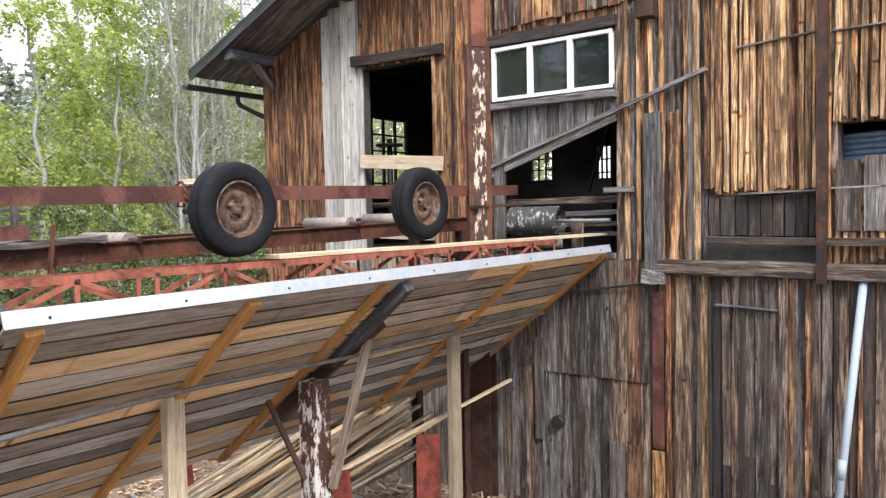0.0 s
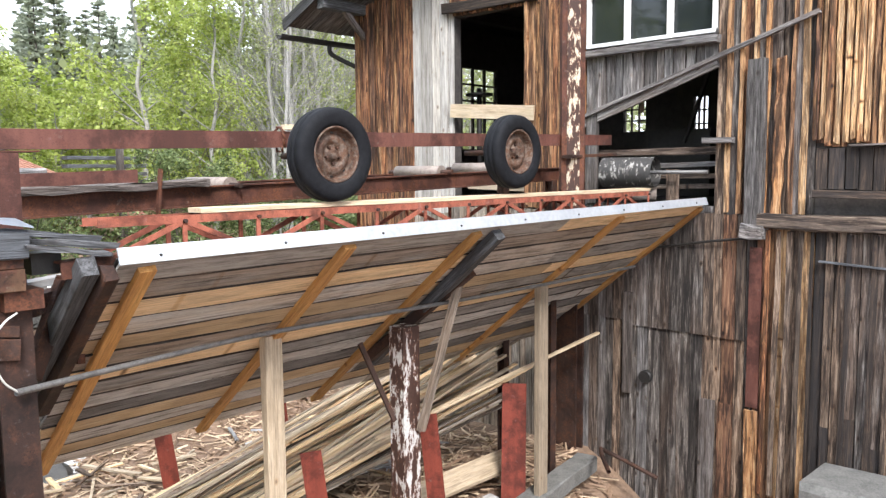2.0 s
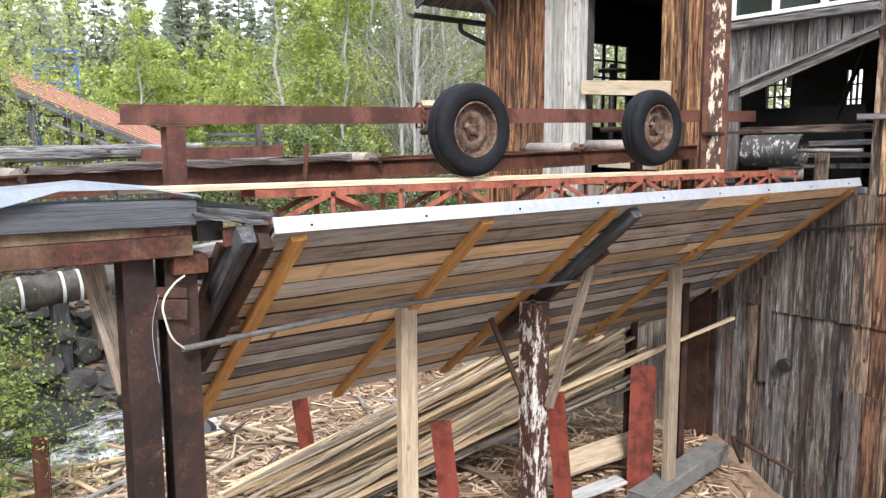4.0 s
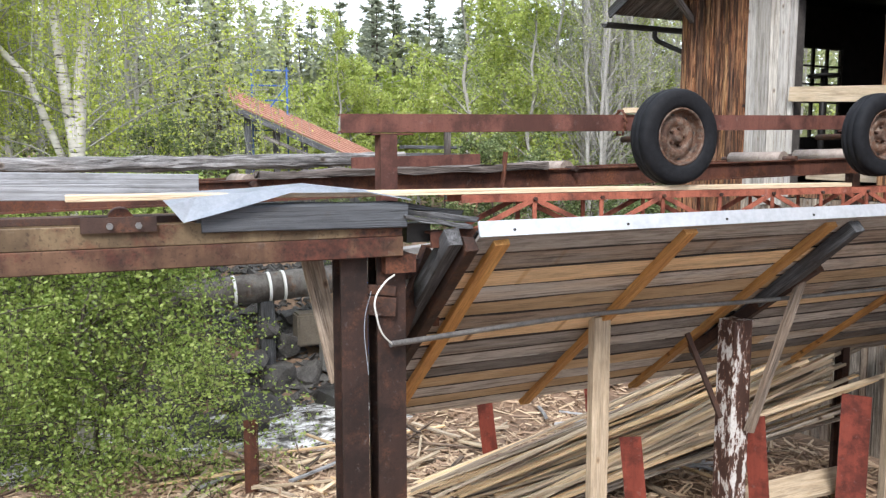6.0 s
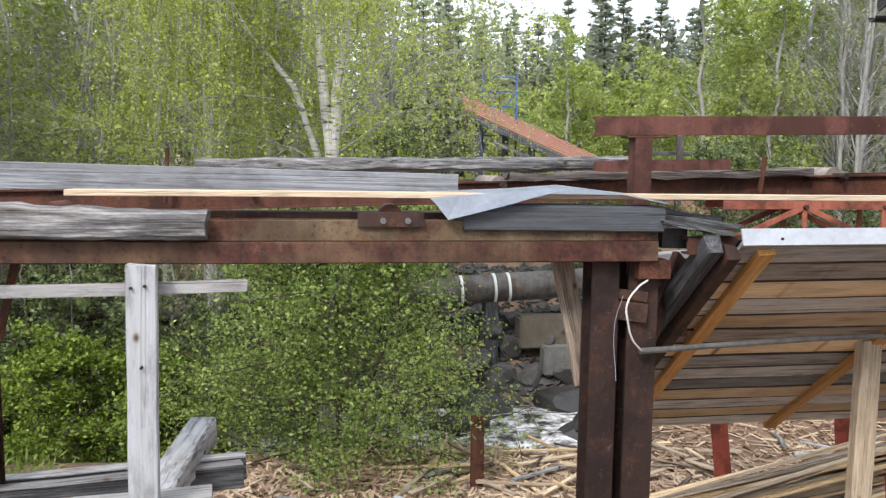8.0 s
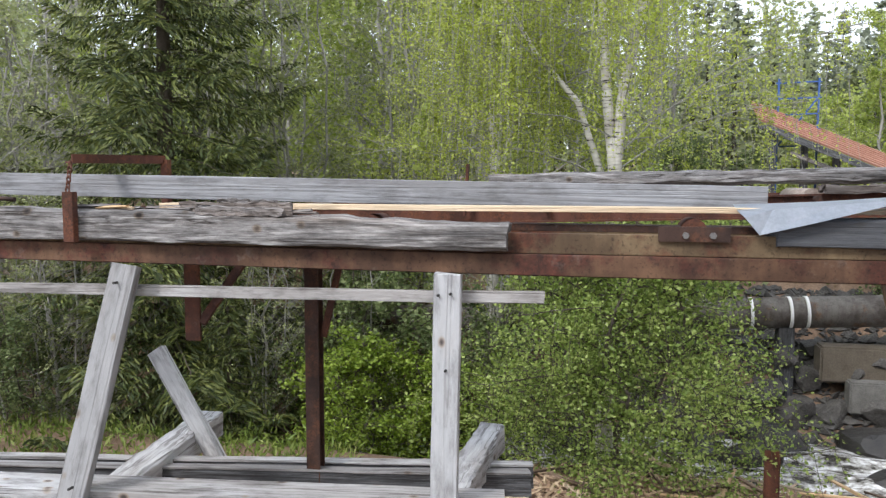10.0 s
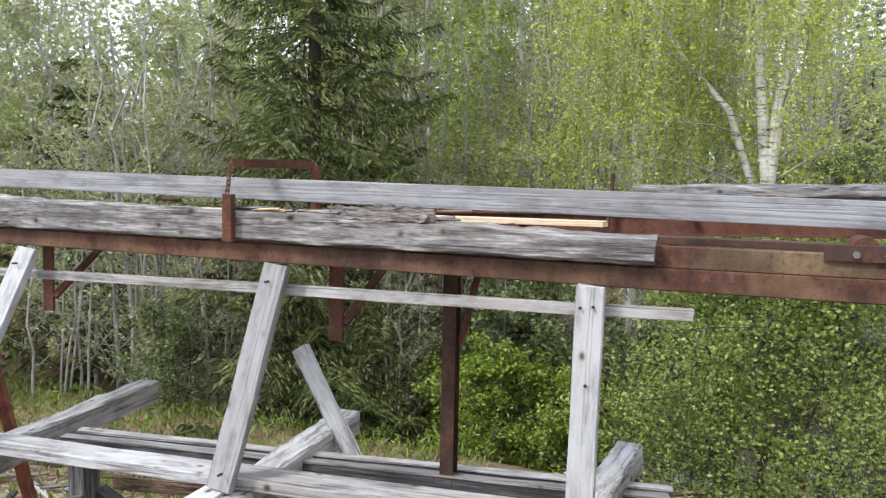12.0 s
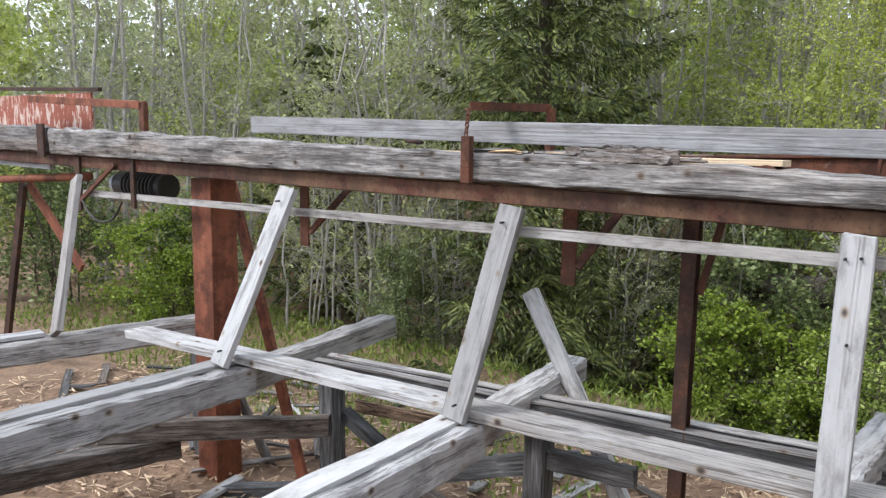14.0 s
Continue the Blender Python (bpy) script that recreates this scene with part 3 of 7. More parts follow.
def build_mill():
    wall = thing("wall_front", "tall weathered board wall of the old sawmill", "wall", (WX, 4, -1.3), kind="structure")
    # thick dark backing with the openings cut through; blocks light and darkens plank gaps
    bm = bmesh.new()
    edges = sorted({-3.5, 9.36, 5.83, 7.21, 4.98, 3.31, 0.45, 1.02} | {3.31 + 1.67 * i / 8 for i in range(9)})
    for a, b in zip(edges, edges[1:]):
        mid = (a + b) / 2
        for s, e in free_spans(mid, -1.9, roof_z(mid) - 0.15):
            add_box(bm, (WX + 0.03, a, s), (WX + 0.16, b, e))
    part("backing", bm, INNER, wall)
    rng = random.Random(3)
    y = 9.36
    zones = [(8.03, W_TAR, 0.125), (7.21, W_CREAM, 0.19), (4.98, W_TAR, 0.13), (3.31, W_TAR, 0.12), (2.27, W_MIX, 0.14), (1.19, W_TAR, 0.13), (-1.6, W_TAR, 0.14)]
    while y > -1.5:
        mat, w = next((m, ww) for lim, m, ww in zones if y > lim + 0.02)
        lim = next(lim for lim, m, ww in zones if y > lim + 0.02)
        bw = min(w * rng.uniform(0.75, 1.3), y - lim)
        if y - bw - lim < 0.04:
            bw = y - lim
        yc = y - bw / 2
        top = min(roof_z(yc) - 0.1, 6.9)
        low = 2.42 if yc < 7.3 else (2.3 if yc < 8.03 else -1.25)
        for s, e in free_spans(yc, low, top):
            m2 = mat
            if 3.31 < yc < 4.98 and s < 4.36 and e < 4.5:
                m2 = W_GREY
            if 3.31 > yc > 2.27:
                m2 = rng.choice((W_WALL, W_MIX, W_TAR, W_WALL, W_GREY))
            if 1.19 > yc and rng.random() < 0.4:
                m2 = W_MIX
            if mat is W_TAR and 4.98 < yc < 5.83:
                m2 = W_ORANGE if rng.random() < 0.7 else W_TAR
            if s < 2.6 and 1.19 < yc < 2.27:
                s = 2.70
            if 1.19 < yc < 2.27:
                bar("plank", (WX, yc, s), (WX, yc, 3.11), bw - 0.012, 0.035, W_BURNT, wall, (1, 0, 0), 2, 0.004)
                s = 3.12 + rng.uniform(0, 0.05)
            dx = rng.uniform(-0.016, 0.016)
            bar("plank", (WX + dx, yc, s), (WX + dx + rng.uniform(-0.006, 0.006), yc, e), bw - rng.uniform(0.006, 0.018), 0.035, m2, wall, (1, 0, 0), 3, 0.005)
            # narrow wavy edge batten over every other joint
            if mat in (W_TAR, W_CREAM) and (yc > 7.3 or 5 < yc < 5.8 or e > 5.1) and mat is W_TAR and rng.random() < 0.6 and e - s > 0.4:
                bar("batten", (WX - 0.035, yc + bw / 2, s + rng.uniform(0, 0.05)), (WX - 0.035, yc + bw / 2 + rng.uniform(-0.015, 0.015), e - 0.03), rng.uniform(0.03, 0.06), 0.03, W_ORANGE if rng.random() < 0.5 else W_TAR, wall, (1, 0, 0), 5, 0.007)
            if yc < 2.27 and mat is W_TAR:
                bar("batten", (WX - 0.034, yc, s + rng.uniform(0, 0.08)), (WX - 0.034, yc + rng.uniform(-0.02, 0.02), e - 0.05), rng.uniform(0.03, 0.05), 0.034, W_STREAK if rng.random() < 0.8 else W_ORANGE, wall, (1, 0, 0), 9, 0.010)
            if (mat in (W_ORANGE, W_MIX) or yc < 2.27) and yc < 3.2 and rng.random() < 0.9 and e - s > 0.8:
                bar("batten", (WX - 0.035, yc + bw / 2, s + rng.uniform(0, 0.05)), (WX - 0.035, yc + bw / 2 + rng.uniform(-0.02, 0.02), e - 0.05), rng.uniform(0.035, 0.06), 0.035, W_STREAK if rng.random() < 0.7 else W_ORANGE, wall, (1, 0, 0), 9, 0.009)
        y -= bw
    # lower storey boards
    y = 8.03
    while y > -1.5:
        bw = 0.12 * rng.uniform(0.7, 1.35)
        yc = y - bw / 2
        mat = W_TAN if yc > 5.45 else rng.choice((W_WALL, W_WALL, W_WALL, W_GREY)) if yc > 3.4 else rng.choice((W_MIX, W_TAR, W_WALL)) if yc > 2.72 else rng.choice((W_ORANGE, W_MIX, W_STREAK)) if yc > 2.2 else rng.choice((W_MIX, W_MIX, W_WALL, W_BURNT))
        if yc < 5.45 and rng.random() < 0.15:
            mat = W_MIX
        if 5.2 > yc > 2.9:
            cut = 1.08 + (0.05 if yc > 4.3 else 0.0)
            bar("plank", (WX + 0.01, yc, -1.8), (WX + 0.005, yc, cut), bw - 0.006, 0.03, mat, wall, (1, 0, 0), 2, 0.004)
            bar("plank", (WX - 0.02, yc, cut - 0.03), (WX - 0.015, yc, 2.42), bw - 0.006, 0.03, mat, wall, (1, 0, 0), 2, 0.004)
        else:
            proud = -0.02 if yc < 2.17 else 0.0
            foot = rng.choice((-0.9, -0.5, -0.1, 0.2)) + rng.uniform(-0.3, 0.3) if yc < 2.17 else -1.28
            bar("plank", (WX + proud + 0.004, yc, -1.75), (WX + proud, yc, foot), bw - 0.012, 0.032, W_BURNT, wall, (1, 0, 0), 2, 0.004)
            bar("plank", (WX + proud, yc, foot), (WX + proud + rng.uniform(-0.006, 0.006), yc, 2.28 if yc < 2.17 else 2.40), bw - 0.012, 0.032, mat, wall, (1, 0, 0), 2, 0.004)
            if yc < 2.75 and rng.random() < 0.6:
                bar("batten", (WX - 0.05, yc + bw / 2, -0.6), (WX - 0.05, yc + bw / 2 + rng.uniform(-0.02, 0.02), 2.26), rng.uniform(0.03, 0.055), 0.03, rng.choice((W_ORANGE, W_TAR, W_BURNT, W_MIX)), wall, (1, 0, 0), 5, 0.006)
        y -= bw
    y = 4.9
    while y > -1.5:
        bw = 0.13 * rng.uniform(0.8, 1.3)
        yc = y - bw / 2
        foot = 5.30 + 0.02 * (3.3 - yc) + rng.uniform(-0.02, 0.02)
        bar("gable_board", (WX - 0.045, yc, foot), (WX - 0.045, yc, min(roof_z(yc) - 0.1, 6.9)), bw - 0.01, 0.03, rng.choice((W_TAR, W_TAR, W_ORANGE, W_MIX)), wall, (1, 0, 0), 2, 0.005)
        y -= bw
    bar("gable_rail", (WX - 0.09, 2.28, 5.26), (WX - 0.09, 1.1, 5.30), 0.06, 0.11, W_BURNT, wall, (0, 0, 1), 4, 0.008)
    bar("gable_corbel", (WX - 0.16, 2.88, 5.06), (WX - 0.16, 2.88, 5.38), 0.20, 0.18, RUST_DARK, wall, (1, 0, 0))
    bar("sill_beam", (WX - 0.05, 2.80, 2.37), (WX - 0.05, -1.6, 2.33), 0.16, 0.17, W_MIX, wall, (1, 0, 0), 8, 0.01, "cracked brown sill beam")
    bar("ledge", (WX - 0.10, 2.25, 2.66), (WX - 0.10, -1.0, 2.62), 0.12, 0.07, W_BURNT, wall, (0, 0, 1), 4, 0.006)
    bar("lintel", (WX - 0.05, 7.35, 5.20), (WX - 0.05, 5.72, 5.16), 0.10, 0.14, W_BURNT, wall, (0, 0, 1), 3, 0.008)
    bar("window_head", (WX - 0.04, 5.0, 5.13), (WX - 0.04, 3.28, 5.13), 0.08, 0.13, W_BURNT, wall, (0, 0, 1), 2, 0.005)
    bar("window_sill", (WX - 0.06, 5.0, 4.31), (WX - 0.06, 3.28, 4.31), 0.14, 0.08, W_GREY, wall, (0, 0, 1), 3, 0.004)
    bar("slanting_rail", (WX - 0.09, 4.98, 3.56), (WX - 0.09, 2.26, 4.45), 0.045, 0.045, W_GREY, wall, (-1, 0, 0), 6, 0.004)
    bar("slanting_plank", (WX - 0.05, 4.98, 3.50), (WX - 0.05, 3.3, 4.07), 0.14, 0.04, W_GREY, wall, (-1, 0, 0), 4, 0.004)
    bar("mouth_stile", (WX - 0.05, 4.86, 2.5), (WX - 0.05, 4.86, 3.6), 0.16, 0.05, W_GREY, wall, (1, 0, 0), 2, 0.005)
    bar("upright_timber", (WX - 0.08, 2.84, 2.30), (WX - 0.08, 2.84, 4.04), 0.19, 0.11, W_GREY, wall, (1, 0, 0), 5, 0.007)
    bar("wavy_board", (WX - 0.07, 2.62, 2.45), (WX - 0.07, 2.60, 4.03), 0.09, 0.06, W_ORANGE, wall, (1, 0, 0), 9, 0.014)
    bar("corbel_block", (WX - 0.12, 2.95, 2.26), (WX - 0.12, 2.72, 2.24), 0.16, 0.15, W_GREY, wall, (0, 0, 1), 2, 0.01)
    bar("steel_strip", (WX - 0.035, 2.82, 0.33), (WX - 0.035, 2.82, 2.08), 0.13, 0.025, RAIL_RED, wall, (1, 0, 0))
    bar("orange_stub", (WX - 0.05, 2.80, -0.9), (WX - 0.05, 2.82, 0.30), 0.14, 0.05, W_ORANGE, wall, (1, 0, 0), 3, 0.006)
    bar("patch_board", (WX - 0.035, 3.32, -0.9), (WX - 0.035, 3.32, 0.32), 0.17, 0.03, W_GREY, wall, (1, 0, 0), 2, 0.004)
    bar("patch_board", (WX - 0.035, 3.12, -0.9), (WX - 0.035, 3.12, 0.31), 0.15, 0.03, W_TAR, wall, (1, 0, 0), 2, 0.004)
    bar("patch_board", (WX - 0.045, 4.33, 0.2), (WX - 0.045, 4.33, 1.45), 0.12, 0.03, W_GREY, wall, (1, 0, 0), 2, 0.004)
    bar("shelf", (WX - 0.10, 3.40, 3.22), (WX - 0.10, 3.08, 3.22), 0.12, 0.06, W_GREY, wall, (0, 0, 1), 2, 0.004)
    for yy, zz in ((2.12, 1.98), (2.05, -0.35)):
        bar("strap_hinge", (WX - 0.07, yy + 0.06, zz), (WX - 0.07, yy - 0.55, zz - 0.03), 0.05, 0.02, W_DARKGREY, wall, (0, 0, 1))
    for zz, sl in ((4.62, 0.05), (3.13, 0.015)):
        bar("strap_hinge", (WX - 0.06, 1.95, zz), (WX - 0.06, 1.22, zz + sl), 0.05, 0.018, W_GREY, wall, (0, 0, 1))
        bar("strap_hinge", (WX - 0.06, 1.08, zz + 0.03), (WX - 0.06, 0.2, zz + 0.04), 0.05, 0.018, W_GREY, wall, (0, 0, 1))
    section("door_post", (WX - 0.12, 1.15, 2.24), (WX - 0.12, 1.15, 6.9), 0.09, 0.09, 0.02, "box", RUST_DARK, wall, (1, 0, 0), "dark rusty steel post")
    bar("shutter_board", (WX - 0.07, 0.93, 2.75), (WX - 0.07, 0.93, 3.42), 0.20, 0.03, W_WALL, wall, (1, 0, 0), 2, 0.004)
    for k in range(5):
        tube("sheet_ridge", (WX + 0.22, 1.10, 3.44 + 0.055 * k), (WX + 0.26, 0.40, 3.46 + 0.055 * k), 0.032, BLUE_SHEET, wall, seg=8, label="stacked blue-grey sheets inside the hatch")
    bar("shutter_board", (WX - 0.07, 0.70, 2.75), (WX - 0.07, 0.70, 3.45), 0.20, 0.03, W_GREY, wall, (1, 0, 0), 2, 0.004)
    tube("pipe_stub", (WX - 0.09, 4.08, 0.45), (WX + 0.02, 4.08, 0.45), 0.075, BLACK, wall, label="short black pipe end")
    path_tube("cable", [(WX - 0.05, 5.3, 2.02), (WX - 0.07, 4.2, 1.99), (WX - 0.07, 3.3, 2.12), (WX - 0.12, 2.72, 2.2)], 0.014, BLACK, wall)
    # white drain pipe leaning on the wall
    p = thing("drain_pipe", "pale grey plastic drain pipe leaning on the board wall", "pipe", (WX - 0.35, 1.0, -0.5))
    tube("pipe", (WX - 0.42, 1.03, -0.6), (WX - 0.07, 0.80, 2.3), 0.038, PLASTIC, p)
    tube("socket", (WX - 0.30, 0.955, 0.42), (WX - 0.275, 0.94, 0.6), 0.043, PLASTIC, p)

    # window row
    win = thing("window_1", "row of three small white-framed windows", "window", (WX, 4.1, 4.4), kind="structure")
    y0, y1, z0, z1 = 4.95, 3.32, 4.38, 5.04
    fw = 0.045
    bar("frame", (WX - 0.03, y0, z0 + fw / 2), (WX - 0.03, y1, z0 + fw / 2), 0.06, fw, WHITE, win)
    bar("frame", (WX - 0.03, y0, z1 - fw / 2), (WX - 0.03, y1, z1 - fw / 2), 0.06, fw, WHITE, win)
    step = (y0 - y1) / 3
    for i in range(4):
        yy = y0 - step * i
        yy = min(max(yy, y1 + fw / 2), y0 - fw / 2)
        bar("mullion", (WX - 0.035, yy, z0), (WX - 0.035, yy, z1), 0.065 if 0 < i < 3 else fw, 0.06, WHITE, win, (1, 0, 0))
    for i in range(3):
        bm = bmesh.new()
        add_box(bm, (WX, y0 - step * (i + 1) + 0.03, z0 + 0.03), (WX + 0.006, y0 - step * i - 0.03, z1 - 0.03))
        part("pane", bm, GLASS, win, "dark reflecting glass pane")

    # new board nailed across the log door
    b = bar("safety_board", (WX - 0.05, 7.22, 3.77), (WX - 0.05, 5.75, 3.66), 0.03, 0.19, W_FRESH, None, (0, 0, 1))
    tagged(b, "fresh yellow pine board nailed across the opening", "board")

    # roof
    roof = thing("roof_front", "board roof with wide eaves and dark edge", "roof", (8, 2, 5.1), kind="structure")
    for side in (1, -1):
        for i in range(9):
            x0 = 7.38 + 0.2 * i
            pts = [(RIDGE_Y + side * (ROOF_LOW_Y - RIDGE_Y), ROOF_LOW_Z + 0.02), (RIDGE_Y, ROOF_LOW_Z + 0.02 + (ROOF_LOW_Y - RIDGE_Y) * ROOF_SLOPE)]
            bar("board", (x0 + 0.1, pts[0][0], pts[0][1]), (x0 + 0.1, pts[1][0], pts[1][1]), 0.192, 0.03, W_GREY, roof, (0, 0, 1), 2, 0.003)
        a, b2 = (ROOF_LOW_Y - RIDGE_Y) * side, (ROOF_LOW_Y - RIDGE_Y) * ROOF_SLOPE
        bm = bmesh.new()
        add_box(bm, (-0.02, -0.04, 0), (6.5, 0.02, Vector((a, b2)).length + 0.05))
        mm = along((7.36, RIDGE_Y + a, ROOF_LOW_Z + 0.075), (7.36, RIDGE_Y, ROOF_LOW_Z + 0.075 + b2))
        v = mm.to_3x3() @ Vector((1, 0, 0))
        if v.x < 0:
            for q in bm.verts:
                q.co.x = -q.co.x
            bmesh.ops.reverse_faces(bm, faces=bm.faces)
        part("covering", bm, BLACK, roof, "dark roofing edge", mm)
    bar("verge_board", (7.36, ROOF_LOW_Y, ROOF_LOW_Z + 0.0), (7.36, RIDGE_Y, ROOF_LOW_Z + (ROOF_LOW_Y - RIDGE_Y) * ROOF_SLOPE), 0.03, 0.13, W_DARKGREY, roof)
    for yy in (9.1, 7.4):
        bar("purlin", (7.42, yy, roof_z(yy) - 0.13), (8.5, yy, roof_z(yy) - 0.13), 0.16, 0.15, W_DARKGREY, roof, (0, 0, 1), 2, 0.006)
    bar("strut", (8.28, 9.1, 5.02), (7.85, 9.1, 5.42), 0.08, 0.09, W_GREY, roof, (0, 1, 0), 2, 0.005)
    g = thing("gutter", "black roof gutter with a curved downpipe", "gutter", (8, 10, 4.7))
    bm = bmesh.new()
    seg = 8
    rows = [[bm.verts.new((x, 10.02 + r * c, 5.08 + r * s)) for c, s in ((math.cos(math.pi + math.pi * i / seg), math.sin(math.pi + math.pi * i / seg)) for i in range(seg + 1))] for x, r in ((7.3, 0.08), (14, 0.08), (14, 0.07), (7.3, 0.07))]
    for a, b2 in zip(rows, rows[1:] + rows[:1]):
        for i in range(seg):
            bm.faces.new((a[i], a[i + 1], b2[i + 1], b2[i]))
    bmesh.ops.recalc_face_normals(bm, faces=bm.faces)
    part("trough", bm, BLACK, g)
    path_tube("downpipe", [(8.30, 10.02, 5.02), (8.30, 10.0, 4.90), (8.36, 9.85, 4.79), (8.48, 9.62, 4.66), (8.62, 9.48, 4.55), (8.64, 9.46, 4.3), (8.64, 9.46, -1.0)], 0.04, BLACK, g)

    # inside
    inside = thing("wall_inner", "dark boards inside the mill, gloom in their colour", "wall", (11, 4, 2.5), kind="structure")
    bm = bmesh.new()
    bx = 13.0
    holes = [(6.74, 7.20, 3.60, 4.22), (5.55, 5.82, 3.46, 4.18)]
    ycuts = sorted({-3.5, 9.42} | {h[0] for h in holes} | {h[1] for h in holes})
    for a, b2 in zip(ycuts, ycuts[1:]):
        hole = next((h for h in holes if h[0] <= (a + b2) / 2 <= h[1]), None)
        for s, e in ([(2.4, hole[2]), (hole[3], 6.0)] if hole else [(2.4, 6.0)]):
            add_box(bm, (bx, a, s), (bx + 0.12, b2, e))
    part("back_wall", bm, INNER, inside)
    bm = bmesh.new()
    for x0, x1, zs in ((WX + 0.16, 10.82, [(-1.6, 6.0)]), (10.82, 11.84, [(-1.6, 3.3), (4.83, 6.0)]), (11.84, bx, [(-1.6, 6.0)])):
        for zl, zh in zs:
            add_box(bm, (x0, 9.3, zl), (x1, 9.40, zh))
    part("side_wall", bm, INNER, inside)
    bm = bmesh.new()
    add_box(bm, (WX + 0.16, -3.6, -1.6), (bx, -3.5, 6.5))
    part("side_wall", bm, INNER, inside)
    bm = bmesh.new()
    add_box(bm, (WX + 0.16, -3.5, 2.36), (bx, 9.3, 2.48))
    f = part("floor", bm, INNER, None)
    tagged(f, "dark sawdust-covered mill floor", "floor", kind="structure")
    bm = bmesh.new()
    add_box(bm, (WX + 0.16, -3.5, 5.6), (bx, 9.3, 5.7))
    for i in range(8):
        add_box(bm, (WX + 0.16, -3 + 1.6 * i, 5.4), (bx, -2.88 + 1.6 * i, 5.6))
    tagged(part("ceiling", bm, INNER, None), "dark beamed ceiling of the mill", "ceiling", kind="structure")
    w = thing("window_4", "tall lattice window in the side wall", "window", (10.8, 9.35, 3.3), kind="structure")
    for i in range(4):
        xx = 10.82 + 1.02 * i / 3
        bar("muntin", (xx, 9.35, 3.3), (xx, 9.35, 4.83), 0.05, 0.05, INNER, w, (0, 1, 0))
    for i in range(6):
        zz = 3.3 + 1.53 * i / 5
        bar("muntin", (10.82, 9.35, zz), (11.84, 9.35, zz), 0.05, 0.03, INNER, w)
    for k, (a, b2, s, e) in enumerate(holes):
        w = thing("window_%d" % (k + 2), "bright lattice window in the far wall", "window", (bx, (a + b2) / 2, s), kind="structure")
        for i in range(4):
            yy = a + (b2 - a) * i / 3
            bar("muntin", (bx + 0.05, yy, s), (bx + 0.05, yy, e), 0.026, 0.05, INNER, w, (1, 0, 0))
        for i in range(4):
            zz = s + (e - s) * i / 3
            bar("muntin", (bx + 0.05, a, zz), (bx + 0.05, b2, zz), 0.05, 0.024, INNER, w)


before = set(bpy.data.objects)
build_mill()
# enlarge the mill by 1.1586 about the camera's place, so its view stays fitted
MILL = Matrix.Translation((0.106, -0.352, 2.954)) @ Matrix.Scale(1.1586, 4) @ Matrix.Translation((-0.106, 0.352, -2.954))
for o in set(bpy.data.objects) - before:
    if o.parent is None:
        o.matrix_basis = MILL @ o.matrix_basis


def build_poles():
    pole = thing("steel_pole", "rusty steel pole with flaking white paint", "post", (7.5, 4.66, 2.4))
    section("shaft", (7.5, 4.66, 2.0), (7.5, 4.66, 4.93), 0.27, 0.10, 0.02, "box", RUST, pole, (-0.6, -0.75, 0))
    for k, (w, off) in enumerate(((0.10, 0.0),)):
        bar("painted_face", (7.467, 4.619, 2.4), (7.467, 4.619, 4.85), w * 1.5, 0.012, FLAKED_OLD, pole, (-0.6, -0.75, 0))
    section("head", (7.5, 4.66, 4.9), (7.5, 4.66, 6.4), 0.16, 0.12, 0.02, "box", RUST_RED, pole, (-0.6, -0.75, 0))
    bar("bracket", (7.35, 4.62, 3.06), (8.3, 4.62, 3.09), 0.14, 0.035, RUST_DARK, pole)
    low = thing("wall_column", "dark rusty H-section column against the board wall", "post", (9.45, 5.95, -1.9))
    section("shaft", (9.42, 5.95, -2.1), (9.42, 5.95, 2.3), 0.34, 0.2, 0.03, "I", RUST_DARK, low, (-1, 0, 0))
    bar("painted_web", (9.38, 5.95, -1.9), (9.38, 5.95, 2.2), 0.12, 0.02, FLAKED_OLD, low, (-1, 0, 0))


build_poles()

# ---- sloping board panel under the outfeed ----
TOP_L, TOP_R = Vector((1.95, 3.97, 2.43)), Vector((9.48, 3.97, 2.48))
LOW_L, LOW_R = Vector((2.12, 6.50, 0.44)), Vector((9.52, 6.50, 0.44))


def panel_point(u, v):
    """u along the panel, v from the top edge down."""
    return TOP_L.lerp(TOP_R, u).lerp(LOW_L.lerp(LOW_R, u), v)


